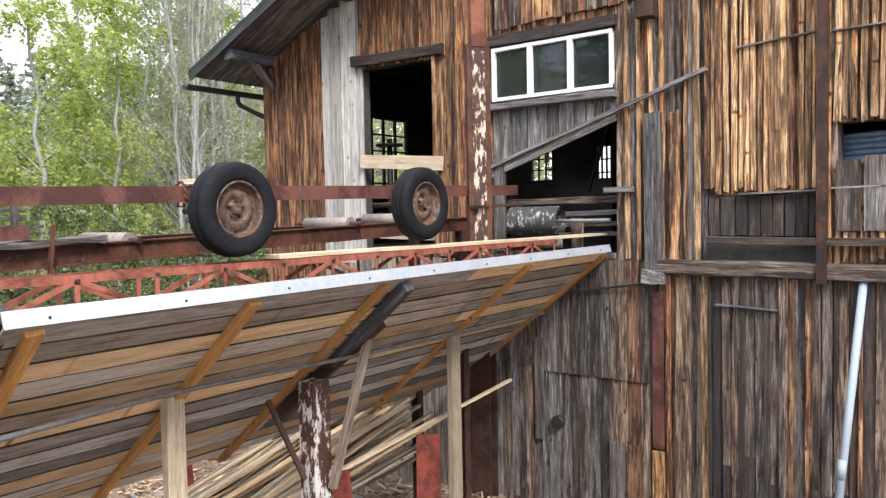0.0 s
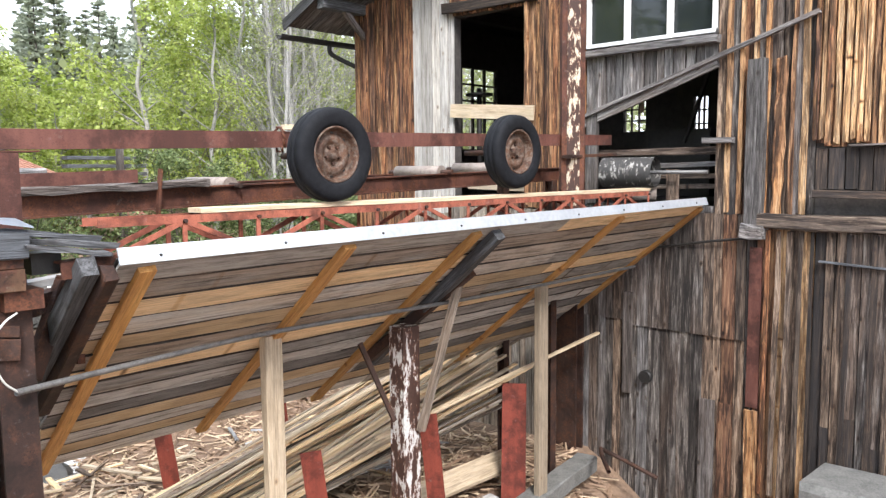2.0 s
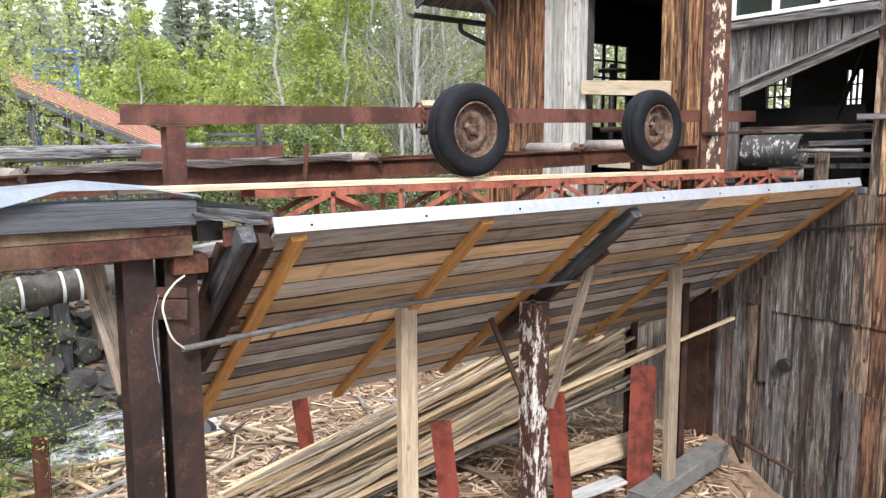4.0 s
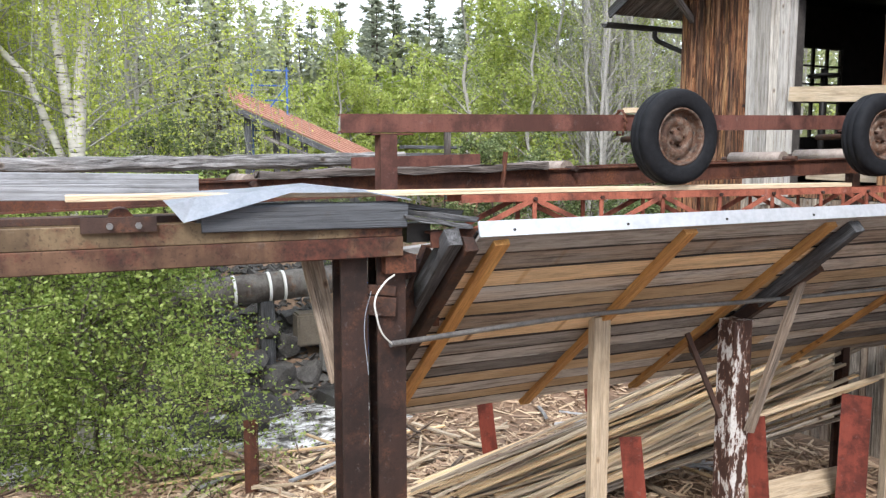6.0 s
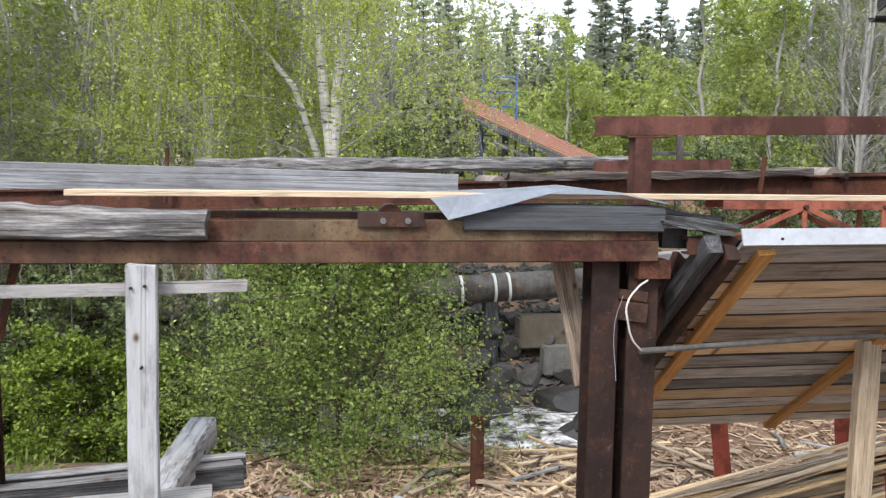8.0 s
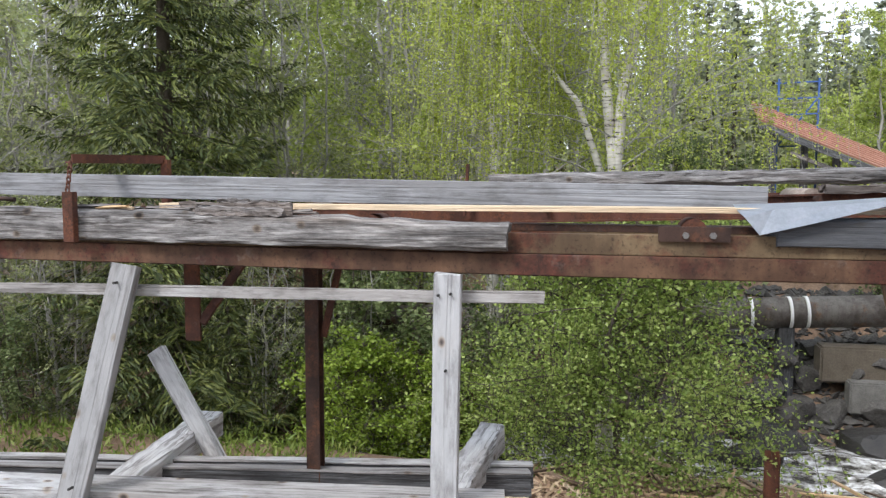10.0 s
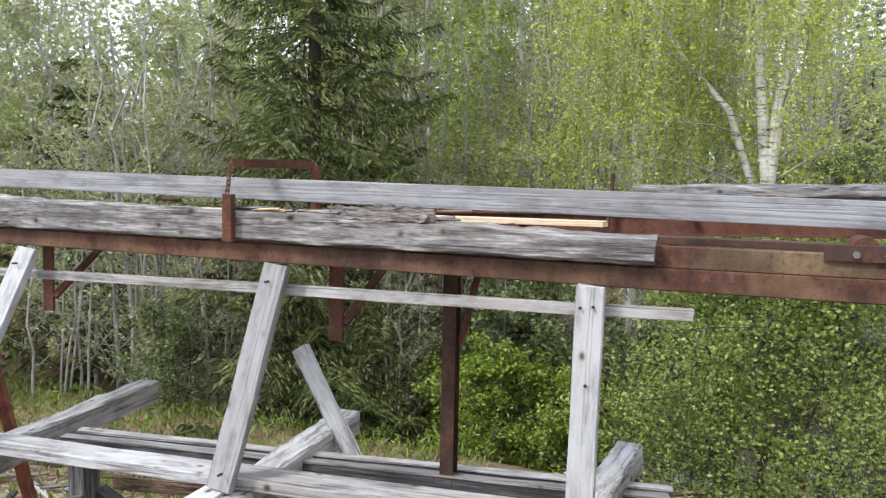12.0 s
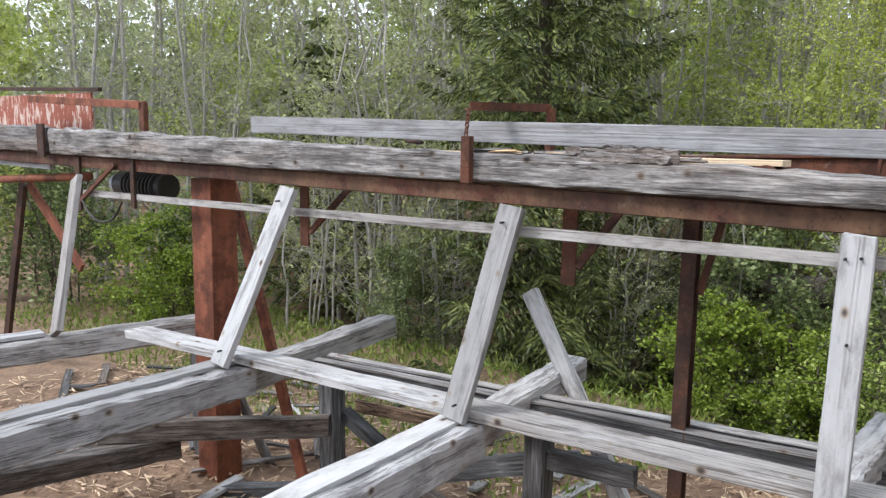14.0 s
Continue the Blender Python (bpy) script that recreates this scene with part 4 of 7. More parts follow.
def build_panel():
    p = thing("lean_to_roof", "slanting lean-to of reused boards with a bright metal edge", "roof", (5.5, 5.0, 0.4))
    n = (TOP_R - TOP_L).cross(LOW_L - TOP_L).normalized()
    if n.z > 0:
        n = -n
    rows = 14
    rng = random.Random(5)
    for i in range(rows):
        v = (i + 0.5) / rows
        cuts = [0, rng.uniform(0.3, 0.7), 1] if rng.random() < 0.75 else [0, 1]
        for a, b in zip(cuts, cuts[1:]):
            q0, q1 = panel_point(a, v), panel_point(b, v)
            wid = (panel_point(a, v + 0.5 / rows) - panel_point(a, v - 0.5 / rows)).length
            bar("board", q0 + n * rng.uniform(0, 0.014), q1 + n * rng.uniform(0, 0.014), 0.028, wid * 0.925, rng.choice(((W_PANEL_LIGHT, W_PANEL_LIGHT, W_PANEL), (W_PANEL_DARK, W_PANEL, W_PANEL_DARK), (W_PANEL_LIGHT, W_PANEL, W_PANEL_LIGHT), (W_PANEL, W_PANEL_DARK, W_PANEL_LIGHT))[i % 4]), p, LOW_L - TOP_L, 4, 0.005)
    # thin dark strips stand in for the shade in the gaps between boards
    for i in range(1, rows):
        v = i / rows
        bar("joint_strip", panel_point(0, v) + n * 0.017, panel_point(1, v) + n * 0.017, 0.012, 0.016, W_BURNT, p, LOW_L - TOP_L, 24, 0.004)
    # added black sheet: keeps sky light out of the gaps and darkens them
    bm = bmesh.new()
    lid = [bm.verts.new(panel_point(u, v) - n * h) for h in (0.022, 0.034) for u, v in ((0, 0.01), (1, 0.01), (1, 1), (0, 1))]
    for q in ((3, 2, 1, 0), (4, 5, 6, 7), (0, 1, 5, 4), (1, 2, 6, 5), (2, 3, 7, 6), (3, 0, 4, 7)):
        bm.faces.new([lid[k] for k in q])
    bmesh.ops.recalc_face_normals(bm, faces=bm.faces)
    part("gap_blackout", bm, BLACK, p, "black sheet added above the boards to darken their gaps")
    for u in (0.022, 0.225, 0.415, 0.45, 0.735, 0.992):
        dark = u == 0.45
        q0, q1 = panel_point(u, 0.02) + n * (0.08 if dark else 0.04), panel_point(u, 1.02 if not dark else 0.75) + n * (0.08 if dark else 0.04)
        bar("dark_rib" if dark else "rib", q0, q1, 0.11, 0.11 if dark else 0.05, W_DARKGREY if dark else W_RIB, p, n, 4, 0.004)
    bar("metal_edge", TOP_L + Vector((-0.02, -0.03, 0.02)), TOP_R + Vector((0, -0.03, 0.02)), 0.012, 0.10, GALV, p, (0, 0.3, 1))
    for i in range(9):
        q = panel_point(0.03 + i * 0.116, 0) + Vector((0, -0.036, 0.01))
        tube("screw", q, q + Vector((0, -0.012, 0)), 0.009, BLACK, p, seg=6)
    # dark end frame
    bar("end_timber", TOP_L + Vector((-0.17, 0.02, -0.02)), LOW_L + Vector((-0.26, 0.0, 0.02)), 0.10, 0.13, W_DARKGREY, p, n, 3, 0.005)
    bar("end_timber", TOP_L + Vector((-0.06, 0.0, -0.07)), TOP_L.lerp(LOW_L, 0.55) + Vector((-0.10, 0, -0.07)), 0.09, 0.11, RUST_DARK, p, n, 3, 0.005)
    path_tube("conduit", [(1.43, 4.16, 1.735), (2.46, 4.47, 1.70), (3.48, 4.74, 1.66), (5.03, 4.74, 1.635), (7.12, 4.74, 1.625), (9.02, 4.69, 1.645)], 0.02, STEEL, p)
    for x, zb in ((3.66, -1.15), (7.48, -1.07)):
        bar("prop", (x, 5.06, zb), (x, 5.06, 1.56), 0.17, 0.09, W_NEW, p, (0, 1, 0), 3, 0.002, "new sawn timber prop")
    post = thing("painted_post", "rusty steel post with flaking white paint", "post", (5.2, 5.07, -1.15))
    section("shaft", (5.21, 5.07, -1.2), (5.21, 5.07, 1.40), 0.22, 0.2, 0.02, "box", FLAKED, post, (0, 1, 0))
    bar("stay", (5.28, 4.92, 0.35), (5.50, 4.55, 1.98), 0.09, 0.05, W_TAN, post, (0, 1, 0), 3, 0.004)
    bar("stay", (5.0, 5.0, 0.5), (4.75, 5.2, 1.28), 0.05, 0.03, RUST_DARK, post, (0, 1, 0))
    bar("head", (5.25, 5.65, 0.98), (5.50, 4.45, 1.96), 0.13, 0.10, RUST_DARK, post, (0, 0, 1))


build_panel()


# ---- red truss and outfeed ----
def build_truss():
    t = thing("truss_conveyor", "orange-red steel lattice girder carrying the boards", "conveyor", (5, 4.2, 2.4))
    x0, x1 = 1.9, 8.3
    for y in (4.14, 4.36):
        section("chord", (x0, y, 2.63), (x1, y, 2.63), 0.05, 0.05, 0.008, "L", ORANGE, t)
        section("chord", (x0, y, 2.38), (x1, y, 2.38), 0.05, 0.05, 0.008, "L", ORANGE, t)
        n = 12
        for i in range(n):
            a, b = x0 + (x1 - x0) * i / n, x0 + (x1 - x0) * (i + 1) / n
            za, zb = (2.62, 2.39) if i % 2 else (2.39, 2.62)
            bar("diagonal", (a, y - 0.02, za), (b, y - 0.02, zb), 0.012, 0.035, ORANGE, t)
            bar("upright", (b, y - 0.02, 2.39), (b, y - 0.02, 2.62), 0.012, 0.03, ORANGE, t, (1, 0, 0))
            tube("bolt", (b, y - 0.045, 2.62), (b, y - 0.015, 2.62), 0.014, RUST_DARK, t, seg=6)
    section("end_channel", (1.68, 4.15, 2.38), (2.05, 4.15, 2.40), 0.10, 0.10, 0.012, "C", RUST, t)


build_truss()

TYRE_Y = 4.2


def wheel(at, group):
    w = thing("tyre_wheel", "old black tyre on a rusty steel rim", "wheel", at, group)
    bm = bmesh.new()
    prof = [(0.196, -0.075), (0.225, -0.088), (0.275, -0.094), (0.31, -0.085), (0.324, -0.066), (0.33, -0.03), (0.323, -0.026), (0.331, -0.02), (0.331, 0.02), (0.323, 0.026), (0.33, 0.03), (0.324, 0.066), (0.31, 0.085), (0.275, 0.094), (0.225, 0.088), (0.196, 0.075)]
    seg = 56
    rings = [[bm.verts.new((r * math.cos(2 * math.pi * i / seg), y, r * math.sin(2 * math.pi * i / seg))) for i in range(seg)] for r, y in prof]
    for a, b in zip(rings, rings[1:] + rings[:1]):
        for i in range(seg):
            bm.faces.new((a[i], a[(i + 1) % seg], b[(i + 1) % seg], b[i])).smooth = True
    bmesh.ops.recalc_face_normals(bm, faces=bm.faces)
    me = bpy.data.meshes.new("tyre")
    bm.to_mesh(me)
    bm.free()
    o = new("tyre", me)
    me.materials.append(RUBBER)
    o.parent = w
    bm = bmesh.new()
    prof = [(0.200, 0.07), (0.200, -0.075), (0.188, -0.082), (0.182, -0.065), (0.172, -0.03), (0.165, -0.01), (0.15, -0.012), (0.135, -0.035), (0.11, -0.045), (0.085, -0.03), (0.072, -0.015), (0.05, -0.02), (0.038, -0.045), (0.03, -0.055)]
    rings = [[bm.verts.new((r * math.cos(2 * math.pi * i / 40), y, r * math.sin(2 * math.pi * i / 40))) for i in range(40)] for r, y in prof]
    for a, b in zip(rings, rings[1:]):
        for i in range(40):
            bm.faces.new((a[i], a[(i + 1) % 40], b[(i + 1) % 40], b[i])).smooth = True
    bm.faces.new(rings[-1])
    bmesh.ops.recalc_face_normals(bm, faces=bm.faces)
    me = bpy.data.meshes.new("rim")
    bm.to_mesh(me)
    bm.free()
    me.materials.append(RIM)
    rim = new("rim", me)
    rim.parent = w
    for i in range(5):
        a = 2 * math.pi * i / 5 + 0.3
        bm = bmesh.new()
        add_tube(bm, (0.06 * math.cos(a), -0.02, 0.06 * math.sin(a)), (0.06 * math.cos(a), -0.045, 0.06 * math.sin(a)), 0.011, seg=6)
        me = bpy.data.meshes.new("wheel_nut")
        bm.to_mesh(me)
        bm.free()
        me.materials.append(RUST_DARK)
        nut = new("wheel_nut", me)
        nut.parent = rim
    # solid black discs paint in the dark of the vent holes
    for i in range(8):
        a = 2 * math.pi * i / 8
        bm = bmesh.new()
        add_tube(bm, (0.15 * math.cos(a), -0.005, 0.15 * math.sin(a)), (0.15 * math.cos(a), -0.018, 0.15 * math.sin(a)), 0.012, seg=8)
        me = bpy.data.meshes.new("vent_hole_dot")
        bm.to_mesh(me)
        bm.free()
        me.materials.append(BLACK)
        o = new("vent_hole_dot", me)
        o.parent = rim
    return w


WHEEL_SIZE = 1.05
WHEELS = [wheel((3.655, TYRE_Y, 3.04), "press wheels over the outfeed"), wheel((5.83, TYRE_Y, 3.085), "press wheels over the outfeed")]


for w in WHEELS:
    w.scale = (WHEEL_SIZE,) * 3


def build_rail():
    r = thing("wheel_rail", "rusty steel beam on a post carrying the press wheels", "rail", (1.6, 4.62, 2.0))
    section("beam", (1.31, 4.78, 3.12), (8.5, 4.78, 3.275), 0.07, 0.125, 0.012, "C", RAIL_RED, r)
    section("post", (1.64, 4.78, 2.1), (1.64, 4.78, 3.045), 0.12, 0.12, 0.012, "box", RAIL_RED, r, (0, 1, 0))
    bar("top_plate", (1.52, 4.78, 3.05), (1.82, 4.78, 3.056), 0.12, 0.012, RUST, r)
    for x, z in ((3.655, 3.04), (5.83, 3.085)):
        tube("axle", (x, 4.22, z), (x, 4.8, z), 0.025, RUST_DARK, r)
        section("swing_arm", (x, 4.55, z + 0.02), (x + 0.62, 4.66, z + 0.13), 0.05, 0.06, 0.01, "C", RAIL_RED, r)
    bar("wooden_block", (3.62, 4.74, 3.265), (4.05, 4.74, 3.275), 0.05, 0.04, W_FRESH, r)
    # ring of chain round the beam
    for k in range(10):
        a = 2 * math.pi * k / 10
        bm = bmesh.new()
        add_tube(bm, (3.60, 4.78 + 0.07 * math.cos(a), 3.17 + 0.10 * math.sin(a)), (3.625, 4.78 + 0.07 * math.cos(a + 0.7), 3.17 + 0.10 * math.sin(a + 0.7)), 0.009, seg=6)
        part("chain_link", bm, RUST, r)


build_rail()


# ---- roller conveyor behind ----
def build_roller_line():
    r = thing("roller_conveyor", "rusty roller conveyor for logs beside the outfeed", "conveyor", (4, 5.9, 2.3))
    for y in (5.6, 6.45):
        section("beam", (-5.5, y, 2.48), (8.6, y, 2.86), 0.08, 0.17, 0.014, "I", RUST, r)
    for x in (-4.9, -3.0, -1.0, 0.87, 3.70, 6.39, 7.40):
        z = 2.67 + 0.036 * x
        rol = tube("roller", (x, 5.66, z), (x, 6.38, z), 0.075, ROLLER, r, seg=14)
        tube("journal", (x, 5.5, z), (x, 6.52, z), 0.025, RUST_DARK, rol, seg=8)
    for x in (2.95, -1.6):
        bar("stake", (x, 5.52, 2.56), (x + 0.03, 5.5, 2.95), 0.05, 0.02, RUST, r, (1, 0, 0))
    for x in (8.45,):
        section("leg", (x, 5.62, -1.3), (x, 5.62, 2.5 + 0.0255 * (x + 5.5) - 0.08), 0.12, 0.12, 0.012, "I", RUST_DARK, r, (0, 1, 0))
        section("leg", (x, 6.43, -1.4), (x, 6.43, 2.5 + 0.0255 * (x + 5.5) - 0.08), 0.12, 0.12, 0.012, "I", RUST_DARK, r, (0, 1, 0))
    b = bar("side_plank", (0.9, 5.55, 2.765), (3.4, 5.55, 2.83), 0.10, 0.05, W_GREY, r, (0, 0, 1), 12, 0.012)
    log = thing("weathered_log", "cracked grey weathered log on the rollers", "log", (0, 6.9, 2.6))
    bar("trunk", (-1.6, 6.95, 2.82), (2.6, 6.95, 2.90), 0.20, 0.13, W_LOG, log, (0, 0, 1), 26, 0.011, chamfer=0.2)
    section("sheet_guard", (2.0, 6.7, 2.78), (3.35, 6.7, 2.82), 0.02, 0.26, 0.01, "box", RAIL_RED, r)


build_roller_line()


# ---- long steel beam with grey timbers ----
def build_trough():
    c = thing("chain_conveyor", "rusty steel chain conveyor running away from the mill", "conveyor", (-4, 4.3, 2.3))
    xl, xr = -13.0, 1.5
    for y, zo in ((4.14, 0.0), (4.62, 0.03)):
        for a, b in ((xl, -1.0), (-1.0, xr)):
            za, zb = 2.29 - 0.006 * (a + 1.0), 2.29 - 0.006 * (b + 1.0) if b < -1 else 2.29
            bar("lower_plate", (a, y, za + 0.06 + zo), (b, y, zb + 0.06 + zo), 0.05, 0.12, RUST_LOW, c)
            bar("upper_plate", (a, y + 0.012, za + 0.18 + zo), (b, y + 0.012, zb + 0.18 + zo), 0.05, 0.116, RUST_BEAM, c)
            bar("flange", (a, y + 0.05, za + 0.005 + zo), (b, y + 0.05, zb + 0.005 + zo), 0.14, 0.014, RUST_DARK, c)
    bar("chain_bed", (xl, 4.38, 2.60), (xr, 4.38, 2.54), 0.16, 0.04, RUST_DARK, c)
    for x in (-0.08, -1.95, -4.2, -6.6):
        zz = 2.545 + (-0.006 * (x + 1) if x < -1 else 0)
        w = tube("sprocket", (x, 4.24, zz), (x, 4.52, zz), 0.068, RUST, c, seg=16)
        bm = bmesh.new()
        add_box(bm, (x - 0.20, 4.10, zz - 0.05), (x + 0.17, 4.13, zz + 0.03))
        part("bearing_plate", bm, RUST_DARK, c)
        for dx in (-0.06, 0.08):
            tube("bolt", (x + dx, 4.075, zz - 0.015), (x + dx, 4.10, zz - 0.015), 0.018, STEEL, c, seg=6)
    # brackets under the beam
    for x in (-3.28, -6.0):
        bar("bracket", (x, 4.5, 1.74), (x, 4.5, 2.30), 0.11, 0.02, RUST, c, (0, 1, 0))
        bar("bracket_brace", (x + 0.06, 4.5, 1.86), (x + 0.22, 4.9, 2.30), 0.06, 0.03, RUST, c, (0, 1, 0))
    # columns
    for x0, x1, y in ((1.13, 1.30, 4.30), (1.37, 1.56, 4.32)):
        section("column", ((x0 + x1) / 2, y, -0.95), ((x0 + x1) / 2, y, 2.285), x1 - x0, 0.18, 0.02, "I", RUST_COLUMN, c, (0, 1, 0), "dark rusty H-section column")
    bar("knee", (1.20, 4.5, 1.45), (1.02, 4.5, 2.28), 0.13, 0.05, W_TAN, c, (0, 1, 0), 3, 0.003)
    bar("cross_plate", (1.27, 4.27, 2.08), (1.48, 4.2, 2.06), 0.03, 0.06, RUST_DARK, c)
    bar("gusset", (1.62, 4.5, 1.72), (1.92, 4.7, 2.25), 0.05, 0.14, RUST_DARK, c)
    section("outrigger", (1.5, 4.45, 2.12), (2.1, 4.9, 2.16), 0.08, 0.12, 0.012, "C", RUST_DARK, c)
    bar("pale_tie", (1.55, 4.9, 2.2), (2.1, 4.95, 2.24), 0.12, 0.05, W_PALE, c)
    bar("cross_plate", (1.27, 4.27, 1.98), (1.48, 4.2, 1.96), 0.05, 0.12, RUST_DARK, c)
    bm = bmesh.new()
    add_box(bm, (1.40, 4.15, 2.18), (1.60, 4.35, 2.29))
    part("cap_plate", bm, RUST, c)
    section("column", (-7.26, 4.42, -1.15), (-7.26, 4.42, 2.3), 0.32, 0.30, 0.02, "box", RUST_RED, c, (0, 1, 0), "stout square rusty red column")
    section("column", (-2.57, 4.9, -1.2), (-2.57, 4.9, 2.3), 0.10, 0.10, 0.012, "I", RUST_DARK, c, (0, 1, 0))
    bar("column_brace", (-2.50, 4.9, 1.72), (-2.36, 4.9, 2.3), 0.05, 0.02, RUST, c, (0, 1, 0))
    bar("column_brace", (-6.42, 4.9, -1.05), (-7.62, 4.9, 2.2), 0.14, 0.05, RUST_RED, c, (0, 1, 0))
    # chain gate over the trough
    gate = thing("steel_gate", "small rusty steel arch with a hanging chain", "gate", (-4.0, 4.6, 2.6))
    section("crossbar", (-4.05, 4.32, 2.965), (-3.85, 5.1, 2.98), 0.07, 0.06, 0.012, "L", RUST, gate)
    bar("leg", (-3.82, 5.1, 2.5), (-3.82, 5.1, 2.98), 0.06, 0.06, RUST, gate, (0, 1, 0))
    bar("clamp", (-3.80, 3.99, 2.44), (-3.80, 3.99, 2.75), 0.075, 0.05, RUST, gate, (0, 1, 0))
    for k in range(6):
        zz = 2.76 + 0.033 * k
        bm = bmesh.new()
        m = pose(-3.82 - 0.2 * k / 6, 4.0 + 0.3 * k / 6, zz, 0, 90 if k % 2 else 0, 0)
        pts = [m @ Vector((0.013 * math.cos(a), 0, 0.024 * math.sin(a))) if k % 2 == 0 else Vector((-3.82 - 0.2 * k / 6, 4.0 + 0.3 * k / 6 + 0.013 * math.cos(a), zz + 0.024 * math.sin(a))) for a in [2 * math.pi * i / 8 for i in range(8)]]
        for i in range(8):
            add_tube(bm, pts[i], pts[(i + 1) % 8], 0.006, seg=5)
        part("chain_link", bm, RUST, gate)


build_trough()


def build_conveyor_timbers():
    log = thing("fender_log", "cracked grey squared log lying along the steel beam", "log", (-5, 4.07, 2.4))
    def rough_log(x0, x1, z0a, z1a, z0b, z1b, y0, y1, name, segs):
        rng = random.Random(11)
        vs, fs = [], []
        n = 14
        for i in range(segs + 1):
            k = i / segs
            x = x0 + (x1 - x0) * k
            lo, hi = z0a + (z0b - z0a) * k, z1a + (z1b - z1a) * k
            lumps = 0.02 * noise.noise((x * 1.7, 3, 1)) + 0.012 * noise.noise((x * 6, 1, 5)) + (0.035 * max(0.0, noise.noise((x * 5, 2, 9))) if x < -5.5 else 0.0)
            for j in range(n):
                a = 2 * math.pi * j / n
                cx, cz = math.cos(a), math.sin(a)
                p = 0.35
                yy = (abs(cx) ** p) * (1 if cx > 0 else -1)
                zz = (abs(cz) ** p) * (1 if cz > 0 else -1)
                jag = rng.uniform(-0.004, 0.004) + 0.012 * noise.noise((x * 2, a * 3, 0))
                top = 1 if zz > 0.3 else 0
                vs.append((x + (rng.uniform(-0.01, 0.01) if i in (0, segs) else 0), (y0 + y1) / 2 + (y1 - y0) / 2 * yy + jag, (lo + hi) / 2 + (hi - lo) / 2 * zz + jag + top * (lumps + (0.035 * max(0, noise.noise((x * 9, a * 4, 7))) if -3.6 < x < -2.2 else 0))))
        for i in range(segs):
            for j in range(n):
                q, r2 = i * n + j, i * n + (j + 1) % n
                fs.append((q, q + n, r2 + n, r2))
        fs.append(tuple(range(n)))
        fs.append(tuple(reversed(range(segs * n, segs * n + n))))
        c = Vector(((x0 + x1) / 2, (y0 + y1) / 2, (z0a + z1a) / 2))
        # local Z runs along the log
        m = Matrix(((0, 0, 1, c.x), (1, 0, 0, c.y), (0, 1, 0, c.z), (0, 0, 0, 1)))
        inv = m.inverted()
        me = bpy.data.meshes.new(name)
        me.from_pydata([inv @ Vector(v) for v in vs], [], fs)
        return me, m
    me, m = rough_log(-9.9, -1.09, 2.47, 2.77, 2.43, 2.585, 4.03, 4.22, "trunk", 90)
    link_mesh("trunk", me, W_LOG, log, m)
    me, m = rough_log(-13.0, -10.0, 2.5, 2.84, 2.48, 2.78, 4.03, 4.22, "trunk", 30)
    link_mesh("trunk", me, W_LOG, log, m)
    rs = random.Random(17)
    for k in range(22):
        x = rs.uniform(-4.0, -2.6)
        L = rs.uniform(0.12, 0.45)
        z = 2.592 + (-0.9 - x) * 0.018
        bar("splinter", (x, rs.uniform(4.06, 4.16), z + rs.uniform(-0.005, 0.02)), (x + L, rs.uniform(4.06, 4.16), z + rs.uniform(-0.01, 0.035) - 0.018 * L), rs.uniform(0.015, 0.04), 0.012, rs.choice((W_DARKGREY, W_LOG, W_NEW, W_PANEL_LIGHT, W_LOG)), log, (0, 0.3, 1), 3, 0.004)
    # torn ridge left standing on the log's upper edge
    for x0, x1, y, z, h in ((-3.10, -2.38, 4.10, 2.648, 0.075), (-2.98, -2.42, 4.06, 2.632, 0.05), (-2.86, -2.50, 4.12, 2.690, 0.02)):
        bar("torn_ridge", (x0, y, z + 0.008), (x1, y, z), 0.04, h, W_LOG, log, (0, 0, 1), 12, 0.008)
    bar("clamp_plate", (-10.0, 4.0, 2.44), (-10.0, 4.0, 2.82), 0.16, 0.03, RUST_DARK, log, (0, 1, 0))
    tube("bolt", (-4.35, 4.0, 2.71), (-4.2, 4.0, 2.70), 0.014, RUST_DARK, log)
    b = bar("side_board", (-6.98, 4.70, 2.835), (0.38, 4.70, 2.71), 0.045, 0.16, W_BLUE, None, (0, 0, 1), 10, 0.0015)
    tagged(b, "long silver-grey weathered board set on edge along the conveyor", "board")
    # dark timber and bent sheet at the joint
    t = thing("joint_timber", "dark grey timber block covered by bent sheet metal", "timber", (0.9, 4.3, 2.5))
    bar("block", (0.32, 4.25, 2.548), (1.52, 4.25, 2.54), 0.33, 0.15, W_SLATE, t, (0, 0, 1), 4, 0.004)
    bm = bmesh.new()
    rows = [
        [(0.15, 4.06, 2.63), (0.22, 4.03, 2.54), (0.50, 4.03, 2.61), (0.80, 4.04, 2.69), (1.25, 4.06, 2.685), (1.54, 4.06, 2.63)],
        [(0.13, 4.13, 2.655), (0.30, 4.13, 2.67), (0.62, 4.13, 2.70), (0.95, 4.13, 2.73), (1.25, 4.13, 2.69), (1.56, 4.13, 2.635)],
        [(0.14, 4.40, 2.69), (0.30, 4.40, 2.695), (0.62, 4.40, 2.71), (0.95, 4.40, 2.735), (1.25, 4.40, 2.70), (1.56, 4.40, 2.67)],
    ]
    rows = [[bm.verts.new(q) for q in r] for r in rows]
    for fr, bk in zip(rows, rows[1:]):
        for i in range(5):
            bm.faces.new((fr[i], fr[i + 1], bk[i + 1], bk[i]))
    bmesh.ops.solidify(bm, geom=bm.faces[:], thickness=0.003)
    part("bent_sheet", bm, SHEET, t, "curled blue-grey metal sheet")
